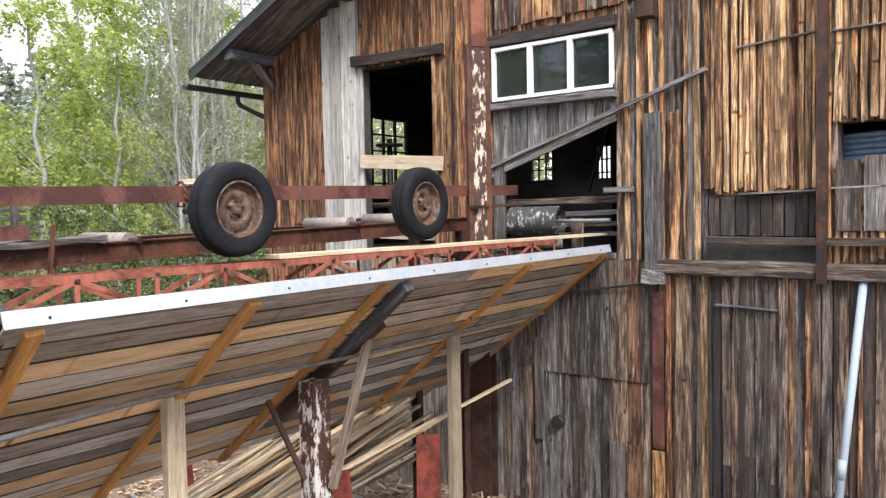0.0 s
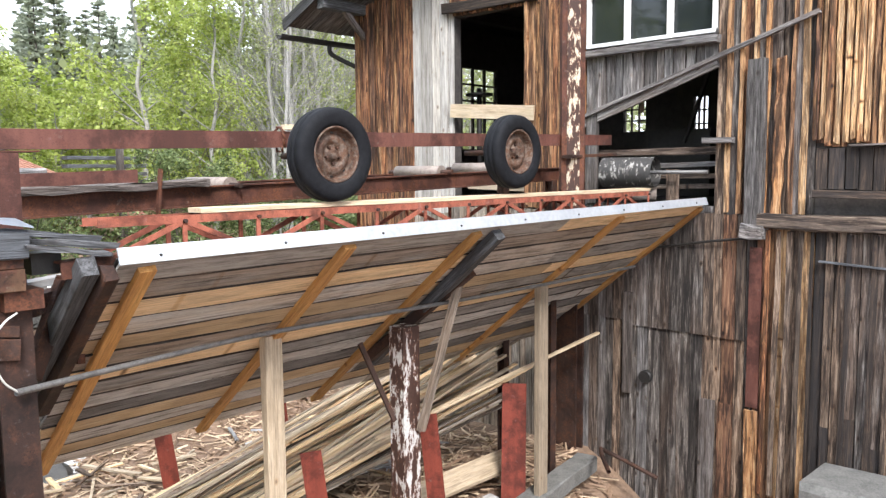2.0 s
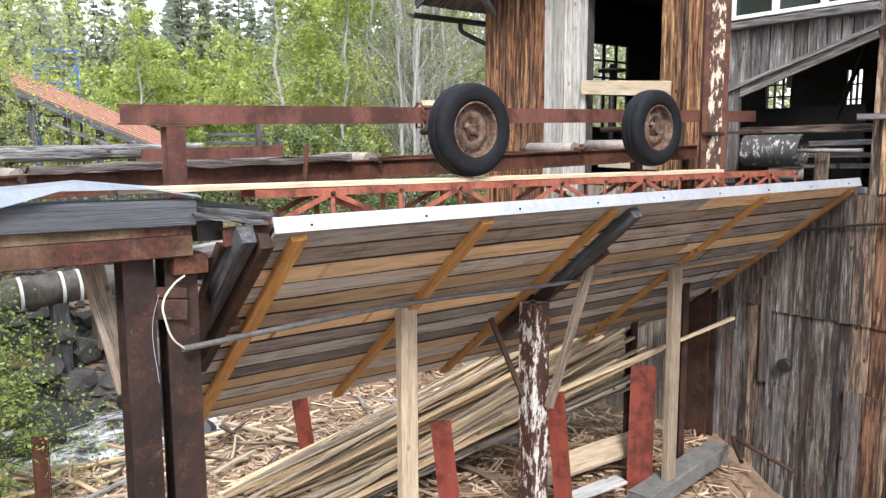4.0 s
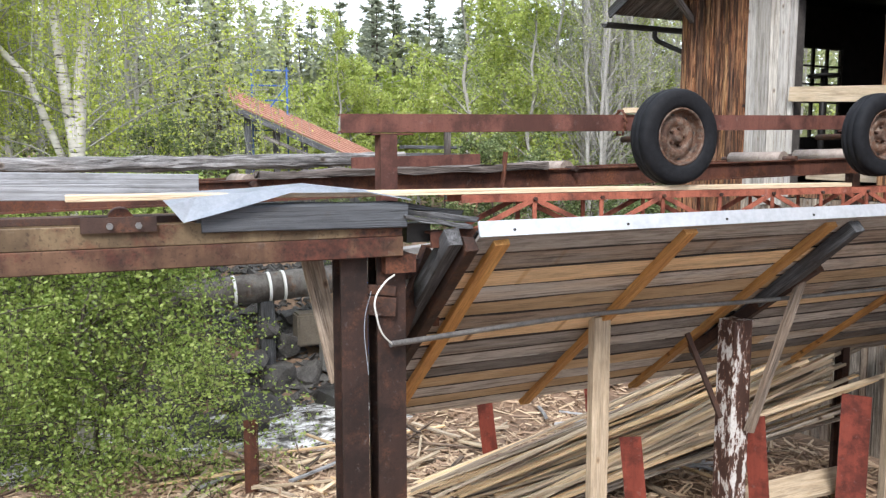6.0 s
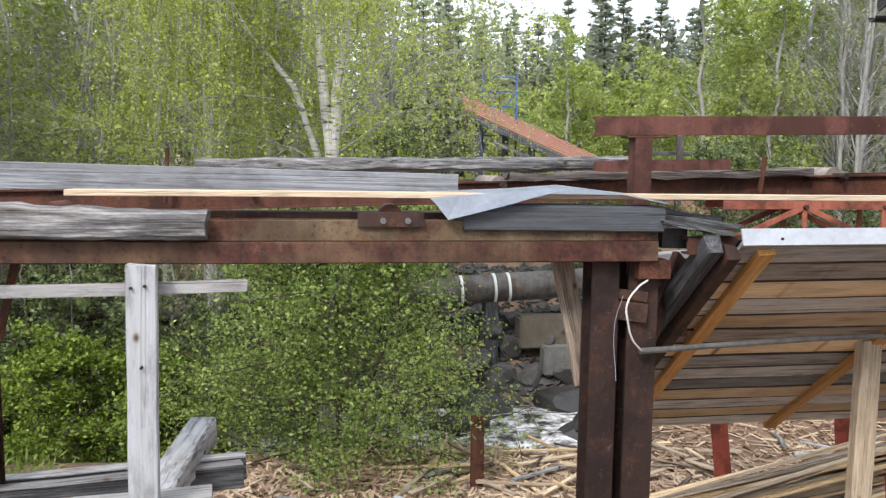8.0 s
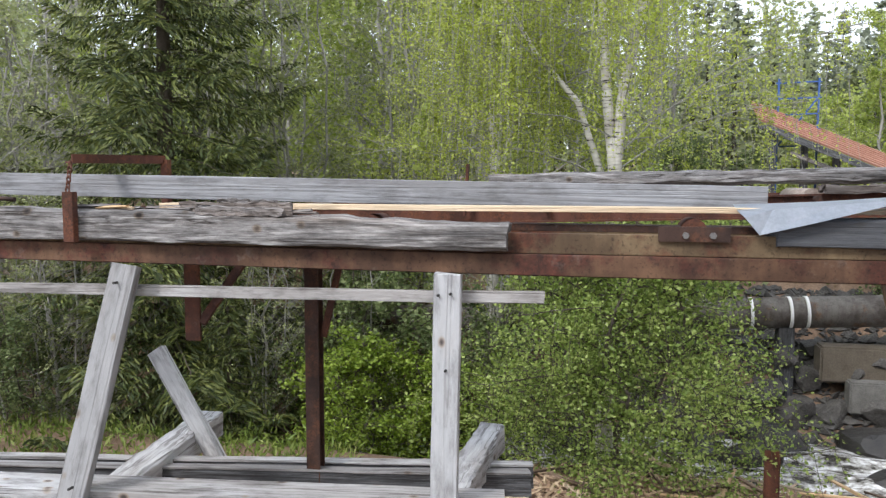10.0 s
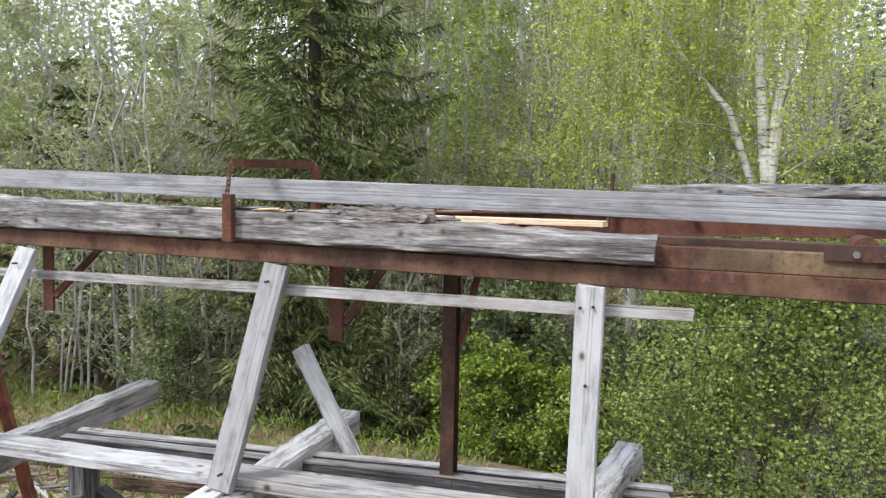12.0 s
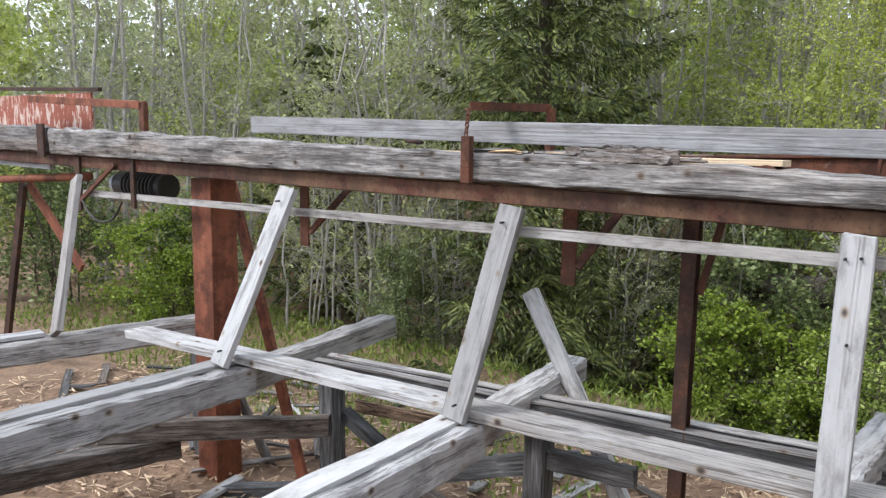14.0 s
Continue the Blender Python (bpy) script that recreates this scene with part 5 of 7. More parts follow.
    for i, (a, b2) in enumerate((((1.45, 4.2, 2.57), (2.02, 4.2, 2.49)), ((1.48, 4.35, 2.60), (1.98, 4.32, 2.53)), ((1.5, 4.1, 2.53), (1.95, 4.12, 2.45)))):
        bar("splintered_board", a, b2, 0.12, 0.03, W_DARKGREY, t, (0, 0, 1), 4, 0.008)
    bm = bmesh.new()
    add_box(bm, (1.56, 4.2, 2.36), (1.72, 4.36, 2.48))
    part("motor_box", bm, BLACK, t)
    cab = thing("cable", "loose white cable looping from the column", "cable", (1.4, 4.15, 1.8))
    path_tube("wire", [(1.46, 4.16, 2.17), (1.38, 4.12, 2.13), (1.31, 4.1, 2.03), (1.32, 4.1, 1.93), (1.36, 4.12, 1.82), (1.44, 4.16, 1.735)], 0.006, CABLE, cab)
    path_tube("wire", [(1.30, 4.14, 2.08), (1.27, 4.18, 1.9), (1.29, 4.18, 1.55)], 0.002, PLASTIC, cab)

    bm = bmesh.new()
    add_box(bm, (1.72, 4.86, 1.68), (2.02, 4.98, 1.86))
    bmesh.ops.bevel(bm, geom=bm.edges[:], offset=0.012, segments=2, affect="EDGES")
    box = part("junction_box", bm, BOX_GREEN, None)
    tagged(box, "pale green metal junction box with a rusty end plate", "junction box")
    bm = bmesh.new()
    add_box(bm, (2.022, 4.85, 1.66), (2.07, 4.99, 1.88))
    part("end_plate", bm, RUST, box)
    s = bar("strap", (1.58, 5.0, 1.47), (1.56, 5.0, 2.0), 0.04, 0.012, BLUE, None, (0, 1, 0), 4, 0.003)
    tagged(s, "blue strap hanging behind the rusty columns", "strap")


build_conveyor_timbers()


# ---- timber frame beside the conveyor ----
def build_timber_frame():
    f = thing("timber_trestle", "silver-grey weathered timber trestle below the conveyor", "trestle", (-4, 4, -0.8))
    def beam(name, a, b, w, h, mat=W_SILVER, up=(0, 0, 1), segs=8, rough=0.006, label=""):
        return bar(name, a, b, w, h, mat, f, up, segs, rough, label)
    # long rail in two planks over the cross timbers
    beam("rail", (-7.25, 3.53, 0.905), (-3.66, 3.92, 0.905), 0.24, 0.07, W_SILVER, segs=10, rough=0.004)
    beam("rail", (-3.80, 3.90, 0.905), (-1.12, 4.22, 0.905), 0.26, 0.075, W_SILVER, segs=8, rough=0.004)
    # cross timbers: squared logs, the near halves capped by a pale plank
    for a, b, w, h in (((-5.84, 1.2, 0.735), (-5.80, 3.66, 0.735), 0.26, 0.25), ((-5.78, 3.40, 0.72), (-6.16, 5.80, 0.735), 0.20, 0.22),
                       ((-3.55, 1.2, 0.735), (-3.62, 3.84, 0.735), 0.26, 0.25), ((-3.66, 3.60, 0.72), (-3.86, 5.74, 0.735), 0.22, 0.22),
                       ((-8.25, 1.4, 0.735), (-7.66, 4.45, 0.715), 0.22, 0.22), ((-1.5, 4.30, 0.78), (-1.40, 5.75, 0.80), 0.20, 0.21)):
        beam("cross_timber", a, b, w, h, W_SILVER, segs=18, rough=0.010)
    for a, b, w in (((-5.93, 1.2, 0.875), (-5.90, 3.62, 0.878), 0.17), ((-3.62, 1.2, 0.875), (-3.70, 3.80, 0.878), 0.17), ((-8.28, 1.4, 0.862), (-7.98, 3.0, 0.862), 0.18)):
        beam("cap_plank", a, b, w, 0.03, W_PALE, segs=10, rough=0.005)
    # the rails' shaded sides and bright tops are put into two wood colours
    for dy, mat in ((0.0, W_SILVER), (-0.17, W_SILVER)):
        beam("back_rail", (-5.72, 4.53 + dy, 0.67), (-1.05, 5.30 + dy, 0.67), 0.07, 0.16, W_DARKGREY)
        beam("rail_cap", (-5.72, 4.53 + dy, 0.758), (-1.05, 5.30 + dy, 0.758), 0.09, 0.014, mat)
    # leaning props up to the beam
    beam("prop", (-1.46, 4.06, 0.45), (-1.42, 4.02, 2.30), 0.155, 0.06, W_PALE, (0, 1, 0), 5, 0.003)
    beam("prop", (-3.64, 3.69, 0.90), (-3.44, 4.02, 2.30), 0.175, 0.06, W_PALE, (0, 1, 0), 5, 0.003)
    beam("prop", (-5.80, 3.41, 0.90), (-5.64, 4.02, 2.30), 0.175, 0.06, W_PALE, (0, 1, 0), 5, 0.003)
    beam("prop", (-7.80, 3.05, 0.875), (-8.58, 3.70, 2.26), 0.17, 0.06, W_PALE, (0, 1, 0), 5, 0.003)
    for x, y, z in ((-1.47, 4.01, 2.18), (-1.40, 4.01, 2.19), (-1.43, 4.02, 1.75), (-3.47, 3.96, 2.2), (-5.66, 3.93, 2.2), (-3.60, 3.66, 1.02), (-5.78, 3.42, 1.02)):
        tube("nail", (x, y - 0.04, z), (x, y, z), 0.008, BLACK, f, seg=6)
    beam("slat", (-0.89, 4.13, 2.165), (-9.3, 4.13, 2.05), 0.04, 0.065, W_SILVER, (0, 0, 1), 14, 0.004)
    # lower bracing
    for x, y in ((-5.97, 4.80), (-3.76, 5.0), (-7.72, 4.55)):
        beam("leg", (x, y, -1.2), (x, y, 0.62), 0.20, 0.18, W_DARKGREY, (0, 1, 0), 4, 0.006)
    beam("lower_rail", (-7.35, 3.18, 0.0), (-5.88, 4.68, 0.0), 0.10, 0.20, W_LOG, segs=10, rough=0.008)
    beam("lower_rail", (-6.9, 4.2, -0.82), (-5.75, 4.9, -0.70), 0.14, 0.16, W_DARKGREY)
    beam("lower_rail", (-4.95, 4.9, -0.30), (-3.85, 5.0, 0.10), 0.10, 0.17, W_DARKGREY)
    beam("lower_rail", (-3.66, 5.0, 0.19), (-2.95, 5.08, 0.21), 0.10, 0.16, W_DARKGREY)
    beam("brown_board", (-5.95, 5.12, 0.06), (-4.75, 5.2, 0.14), 0.04, 0.12, W_MIX)
    beam("brace", (-5.92, 4.9, 0.06), (-4.9, 5.0, -0.42), 0.10, 0.15, W_DARKGREY, (0, 1, 0))
    beam("brace", (-7.66, 4.9, -0.02), (-6.90, 4.9, -1.0), 0.10, 0.06, W_GREY, (0, 1, 0))
    beam("brace", (-4.9, 4.85, -0.38), (-4.0, 4.95, -0.75), 0.10, 0.12, W_GREY, (0, 1, 0))
    beam("leaning_stick", (-4.07, 5.30, 1.46), (-2.85, 5.15, -0.45), 0.14, 0.07, W_SILVER, (0, 1, 0))
    beam("low_timber", (-7.75, 1.6, -0.22), (-7.0, 3.75, -0.20), 0.21, 0.20, W_LOG, segs=12, rough=0.012)


build_timber_frame()

# ---- the moving board ----
me = bar_mesh("sawn_board", 5.85, 0.17, 0.032, 10, 0.0015)
BOARD = link_mesh("sawn_board", me, W_FRESH, None)
tagged(BOARD, "fresh pale sawn board travelling along the conveyor", "board")


# ---- the mouth of the mill: drum, planks, belt ----
def build_mouth():
    d = thing("belt_drum", "large worn steel belt drum on a shaft", "drum", (9.3, 5.0, 2.5))
    bm = bmesh.new()
    add_tube(bm, (9.2, 5.27, 2.87), (9.29, 4.56, 2.87), 0.20, seg=28, caps=False)
    add_tube(bm, (9.29, 4.56, 2.87), (9.2, 5.27, 2.87), 0.185, seg=28, caps=False)
    part("shell", bm, DRUM, d)
    # black plate stands in for the shade inside the open drum end
    tube("open_end_dark", (9.25, 4.87, 2.87), (9.253, 4.84, 2.87), 0.186, BLACK, d, seg=24)
    tube("shaft", (9.18, 5.34, 2.87), (9.4, 3.9, 2.87), 0.025, STEEL, d)
    bar("bearing_block", (9.5, 4.42, 2.3), (9.5, 4.42, 2.9), 0.14, 0.12, W_MIX, d, (1, 0, 0), 2, 0.006)
    tube("idler", (9.2, 4.95, 2.58), (9.4, 4.6, 2.58), 0.08, ROLLER, d, seg=16)
    p = thing("stacked_planks", "rough planks lying inside the mill mouth", "planks", (10.2, 4.9, 2.5))
    for i, (a, b, z, m) in enumerate(((3.7, 5.9, 3.14, W_WALL), (3.6, 5.0, 2.96, W_GREY), (3.8, 4.9, 2.8, W_MIX), (3.75, 5.2, 2.66, W_WALL))):
        bar("plank", (9.95 + 0.05 * i, b, z), (10.25, a, z + 0.02), 0.22, 0.06 if i else 0.10, m, p, (0, 0, 1), 3, 0.006)
    mach = thing("saw_machine", "dark oily saw carriage in the gloom", "machine", (11.2, 5.2, 2.5))
    bm = bmesh.new()
    add_box(bm, (11.0, 4.6, 2.5), (11.6, 5.6, 3.5))
    part("bed", bm, BLACK, mach)
    tube("flywheel", (11.3, 4.5, 3.4), (11.35, 4.42, 3.4), 0.32, BLACK, mach, seg=20)
    bar("lever", (11.0, 5.0, 3.3), (10.9, 4.6, 4.3), 0.05, 0.05, BLACK, mach)
    bar("hanging_board", (10.6, 5.5, 3.75), (10.6, 5.48, 4.15), 0.07, 0.02, W_NEW, mach, (1, 0, 0))
    v = thing("hand_wheel", "black iron hand wheel on a spindle", "wheel", (10.5, 8.6, 3.2))
    tube("spindle", (10.5, 8.62, 2.5), (10.5, 8.62, 4.35), 0.05, BLACK, v)
    tube("wheel", (10.5, 8.62, 4.22), (10.5, 8.62, 4.26), 0.24, BLACK, v, seg=24)
    logs = thing("log_stack", "sawn timbers lying in the log door", "planks", (9.9, 7.2, 2.5))
    for i in range(5):
        bar("timber", (9.75 + 0.12 * i, 6.6 + 0.05 * i, 2.62 + 0.13 * (i % 3)), (9.8 + 0.1 * i, 8.2, 2.66 + 0.13 * (i % 3)), 0.16, 0.11, (W_NEW, W_MIX, W_TAR)[i % 3], logs, (0, 0, 1), 2, 0.006)


build_mouth()


# ---- yard: red stakes, slabs, chips ----
def build_yard():
    for i, (x, y, lean, h, dy) in enumerate(((4.30, 5.32, -0.12, 0.28, 0.1), (5.88, 5.32, -0.1, 0.26, 0.1), (7.48, 5.32, 0.22, 0.26, 0.15), (4.15, 8.3, -0.25, 0.5, 0), (5.9, 8.4, -0.2, 0.5, 0), (7.6, 8.3, -0.3, 0.4, 0), (1.42, 9.2, 0.0, -0.32, 0))):
        s = thing("steel_stake", "red-brown primed steel stake standing in the chips", "stake", (x, y, -1.2), "red stakes holding the slabs")
        u = Vector((x + 0.2, y + 0.6, 0)).normalized()
        side = Vector((u.y, -u.x, 0)) * 0.09
        low, top = Vector((x - lean, y, ground_height(x, y) - 0.1)), Vector((x, y + dy, h))
        section("flange", low, top, 0.30 if i == 2 else 0.20 if i < 6 else 0.16, 0.012, 0.01, "box", RED if i < 6 else RUST, s, u)
        section("web", low + side + u * 0.07, top + side + u * 0.07 - Vector((0, 0, 0.08)), 0.012, 0.13, 0.01, "box", RED if i < 6 else RUST, s, u)
    rng = random.Random(21)
    pile = thing("slab_pile", "heap of long pale edgings and slabs", "timber pile", (6, 7, -1.2))
    for i in range(115):
        u, v = rng.random(), rng.random()
        lift = 0.55 * (1 - abs(u - 0.5) * 1.6) * v
        a = (3.5 + rng.uniform(-0.6, 1.2), 7.0 + 1.6 * u, max(-1.27, -1.32 + lift * 0.7))
        b = (8.3 + rng.uniform(-0.8, 0.6), 6.15 + 1.2 * u, -0.40 + lift + 0.75 * v)
        bar("slab", a, b, rng.uniform(0.035, 0.095), rng.uniform(0.018, 0.04), rng.choice((W_FRESH, W_NEW, W_FRESH, W_PANEL_LIGHT, W_NEW, W_PANEL_LIGHT, W_FRESH, W_TAN)), pile, (rng.uniform(-0.3, 0.3), 0.3, 1), 5, 0.007)
    b = bar("flat_slab", (6.2, 6.0, -0.98), (7.9, 5.75, -0.85), 0.34, 0.05, W_NEW, None, (0.0, -0.35, 1), 3, 0.006)
    tagged(b, "broad pale sawn slab lying on the chips", "slab")
    b = bar("long_lath", (5.3, 5.6, 0.1), (9.3, 5.4, 0.62), 0.05, 0.03, W_FRESH, None, (0, 0, 1), 6, 0.004)
    tagged(b, "long thin pale lath resting on the stakes", "lath")
    b = bar("flat_slab", (6.0, 5.5, -1.1), (6.9, 5.3, -0.98), 0.2, 0.04, W_PALE, None, (0, 0, 1), 3, 0.006)
    tagged(b, "short grey slab lying on the chips", "slab")
    f = bar("concrete_footing", (6.9, 5.05, -1.18), (8.9, 5.3, -1.12), 0.3, 0.22, CONCRETE, None, (0, 0, 1), 6, 0.01)
    tagged(f, "rough concrete footing under the prop", "footing")
    f = bar("concrete_step", (9.0, 2.4, -0.95), (9.0, -1.5, -0.95), 0.9, 0.9, CONCRETE, None, (0, 0, 1), 6, 0.01)
    tagged(f, "grey concrete slab at the foot of the wall", "slab")
    path_tube("hose", [(8.3, 4.6, -0.9), (8.6, 4.9, -0.78), (8.9, 5.0, -0.9), (9.2, 4.4, -1.2)], 0.03, RUST_DARK)
    tagged(bpy.data.objects["hose"], "dark bent hose on the ground", "hose")
    # loose laths on the chips, each a thing
    for i in range(110):
        x, y = rng.uniform(-1.0, 8.5), rng.uniform(6.6, 10.6)
        L, an = rng.uniform(0.4, 1.5), rng.uniform(0, 6.28)
        z = ground_height(x, y) + 0.08
        dx, dy = L / 2 * math.cos(an), L / 2 * math.sin(an)
        o = bar("edging", (x - dx, y - dy, z + rng.uniform(-0.02, 0.1)), (x + dx, y + dy, z + rng.uniform(0.0, 0.10)), rng.uniform(0.03, 0.09), 0.025, rng.choice((W_NEW, W_PANEL_LIGHT, W_FRESH, W_SILVER, W_MIX)), None, (0, 0, 1), 3, 0.005)
        tagged(o, "loose pale edging strip on the sawdust", "edging", "loose edgings")
    for i in range(70):
        x, y = rng.uniform(-11.5, -3.0), rng.uniform(2.6, 7.5)
        L, an = rng.uniform(0.3, 1.3), rng.uniform(0, 6.28)
        z = ground_height(x, y) + 0.03
        dx, dy = L / 2 * math.cos(an), L / 2 * math.sin(an)
        o = bar("board_scrap", (x - dx, y - dy, z + rng.uniform(-0.02, 0.05)), (x + dx, y + dy, z + rng.uniform(0.0, 0.08)), rng.uniform(0.05, 0.14), 0.03, rng.choice((W_SILVER, W_GREY, W_LOG, W_DARKGREY)), None, (0, 0, 1), 3, 0.006)
        tagged(o, "grey weathered board scrap lying on the earth", "board scrap", "board scraps under the trestle")
    # countless chips and bark
    vs, fs = [], []
    for i in range(19000):
        if i < 12500:
            x, y = rng.uniform(-3, 9.3), rng.uniform(4.3, 12.9)
            if y > 10.8 and x < 4.6:
                y -= 3.0
        else:
            x, y = rng.uniform(-12, -1), rng.uniform(2.6, 8.5)
        z = ground_height(x, y) + rng.uniform(0.0, 0.07)
        L, w, an, ti = rng.uniform(0.05, 0.36) * (1.25 if i < 12500 else 0.6), rng.uniform(0.006, 0.02) * (1.15 if i < 12500 else 0.7), rng.uniform(0, 6.28), rng.uniform(-0.25, 0.25)
        c, s2 = math.cos(an), math.sin(an)
        d = Vector((c, s2, ti)) * L / 2
        e = Vector((-s2, c, rng.uniform(-0.4, 0.4))) * w
        u = Vector((0, 0, w * 0.8))
        o = Vector((x, y, z))
        k = len(vs)
        vs += [o - d - e, o - d + e, o - d + u, o + d - e, o + d + e, o + d + u]
        fs += [(k, k + 1, k + 4, k + 3), (k + 1, k + 2, k + 5, k + 4), (k + 2, k, k + 3, k + 5), (k, k + 2, k + 1), (k + 3, k + 4, k + 5)]
    me = bpy.data.meshes.new("wood_waste")
    me.from_pydata(vs, [], fs)
    tagged(link_mesh("wood_waste", me, CHIP, None), "sawdust yard strewn with bark, chips and splinters", "wood waste", kind="stuff")


build_yard()


# ---- the stream bank: rocks and pipe ----
def rock(at, size, mat, seed, group, label):
    bm = bmesh.new()
    bmesh.ops.create_icosphere(bm, subdivisions=3, radius=1)
    rr = random.Random(int(seed * 1000))
    cuts = []
    for i in range(11):
        c = Vector((rr.gauss(0, 1), rr.gauss(0, 1), rr.gauss(0, 1))).normalized()
        cuts.append((c, rr.uniform(0.52, 0.82)))
    for v in bm.verts:
        q = v.co.normalized() * 1.05
        for c, d in cuts:
            k = q.dot(c)
            if k > d:
                q -= c * (k - d)
        q *= 1 + 0.05 * noise.noise(q * 4 + Vector((seed, 0, 0)))
        v.co = Vector((q.x * size[0], q.y * size[1], q.z * size[2])) * 1.2
    o = part("boulder", bm, mat, None, "", pose(*at, 0, 0, seed * 40))
    tagged(o, label, "boulder", group)


def build_bank():
    rng = random.Random(9)
    for x, z, r in ((2.2, -1.75, 0.5), (3.05, -1.5, 0.62), (3.75, -1.5, 0.48), (4.4, -1.35, 0.6), (3.3, -0.9, 0.42), (2.5, -1.1, 0.45), (4.1, -0.85, 0.35), (5.2, -1.4, 0.6), (6.0, -1.3, 0.55), (1.6, -1.5, 0.5), (0.8, -1.6, 0.55), (7.0, -1.3, 0.6), (8.0, -1.2, 0.6), (-0.2, -1.5, 0.5), (3.6, -0.45, 0.35), (2.9, -0.5, 0.3), (4.6, -0.5, 0.4), (5.5, -0.6, 0.45)):
        rock((x, 14.8 + rng.uniform(-0.3, 0.5) + (z + 1.5) * 0.8, z), (r * 0.8, r * 0.65, r * rng.uniform(0.5, 0.7)), ROCK, rng.uniform(0, 9), "boulders on the stream bank", "grey angular boulder on the stream bank")
    for x, y, z, r in ((2.0, 13.2, -1.95, 0.45), (3.9, 12.3, -1.9, 0.5), (2.5, 14.0, -1.9, 0.55), (4.3, 14.0, -1.85, 0.6), (1.2, 13.7, -2.0, 0.5), (5.4, 13.0, -1.8, 0.5), (-1.0, 13.2, -2.0, 0.5), (-3.2, 13.5, -2.0, 0.5), (6.6, 12.8, -1.8, 0.45), (-5.5, 13.0, -2.1, 0.5)):
        rock((x, y, z), (r * 1.2, r * 0.8, r * 0.7), ROCK_WET, rng.uniform(0, 9), "wet rocks in the stream", "black wet rock in the rushing stream")
    # countless small stones on the bank
    vs, fs = [], []
    for i in range(5200):
        x, y = rng.uniform(-3, 10), rng.uniform(13.7, 17.5)
        o = Vector((x, y, ground_height(x, y)))
        r = rng.uniform(0.04, 0.10) * rng.choice((1, 1, 1.3, 2.0))
        k = len(vs)
        vs += [o + Vector((rng.uniform(-r, r) + dx * r, rng.uniform(-r, r) * 0.4 + dy * r, dz * r * 0.8)) for dx, dy, dz in ((1, 0, 0), (-1, 0, 0), (0, 1, 0), (0, -1, 0), (0, 0, 1), (0, 0, -1))]
        fs += [tuple(k + j for j in f) for f in ((0, 2, 4), (2, 1, 4), (1, 3, 4), (3, 0, 4), (2, 0, 5), (1, 2, 5), (3, 1, 5), (0, 3, 5))]
    me = bpy.data.meshes.new("stones")
    me.from_pydata(vs, [], fs)
    tagged(link_mesh("stones", me, ROCK, None), "rubble of small dark stones on the bank", "stones", kind="stuff")
    p = thing("penstock_pipe", "big grey wooden water pipe with pale hoops", "pipe", (0, 15.4, 0))
    a, b = Vector((-16, 15.6, -0.72)), Vector((9, 15.4, 0.68))
    tube("barrel", a, b, 0.30, PIPE, p, seg=24)
    for x in (2.25, 2.95, 3.25, -7.2, 5.5, -1.5):
        c = a.lerp(b, (x + 16) / 25)
        d = (b - a).normalized() * 0.03
        tube("hoop", c - d, c + d, 0.312, WHITE, p, seg=24)
    for x in (2.9, -2.5, -8.0, 6.6):
        c = a.lerp(b, (x + 16) / 25)
        bar("trestle_leg", (c.x, c.y, c.z - 1.6), (c.x, c.y, c.z - 0.25), 0.3, 0.3, W_DARKGREY, p, (0, 1, 0), 2, 0.01)
    bm = bmesh.new()
    add_box(bm, (3.95, 14.95, -1.45), (4.98, 15.3, -0.85))
    bmesh.ops.bevel(bm, geom=bm.edges[:], offset=0.03, segments=2, affect="EDGES")
    tagged(part("concrete_block", bm, CONCRETE, None), "pale concrete block on the bank", "block")
    bm = bmesh.new()
    add_box(bm, (3.5, 15.25, -0.95), (5.3, 15.75, -0.26))
    bmesh.ops.bevel(bm, geom=bm.edges[:], offset=0.04, segments=2, affect="EDGES")
    tagged(part("pipe_saddle", bm, SANDSTONE, None), "beige concrete saddle under the water pipe", "support")
    st = bar("fallen_pole", (-0.3, 10.6, -0.85), (1.3, 9.9, -1.25), 0.05, 0.05, W_FRESH, None, (0, 0, 1), 5, 0.008)
    tagged(st, "thin yellow peeled pole lying on the bank", "pole")


build_bank()


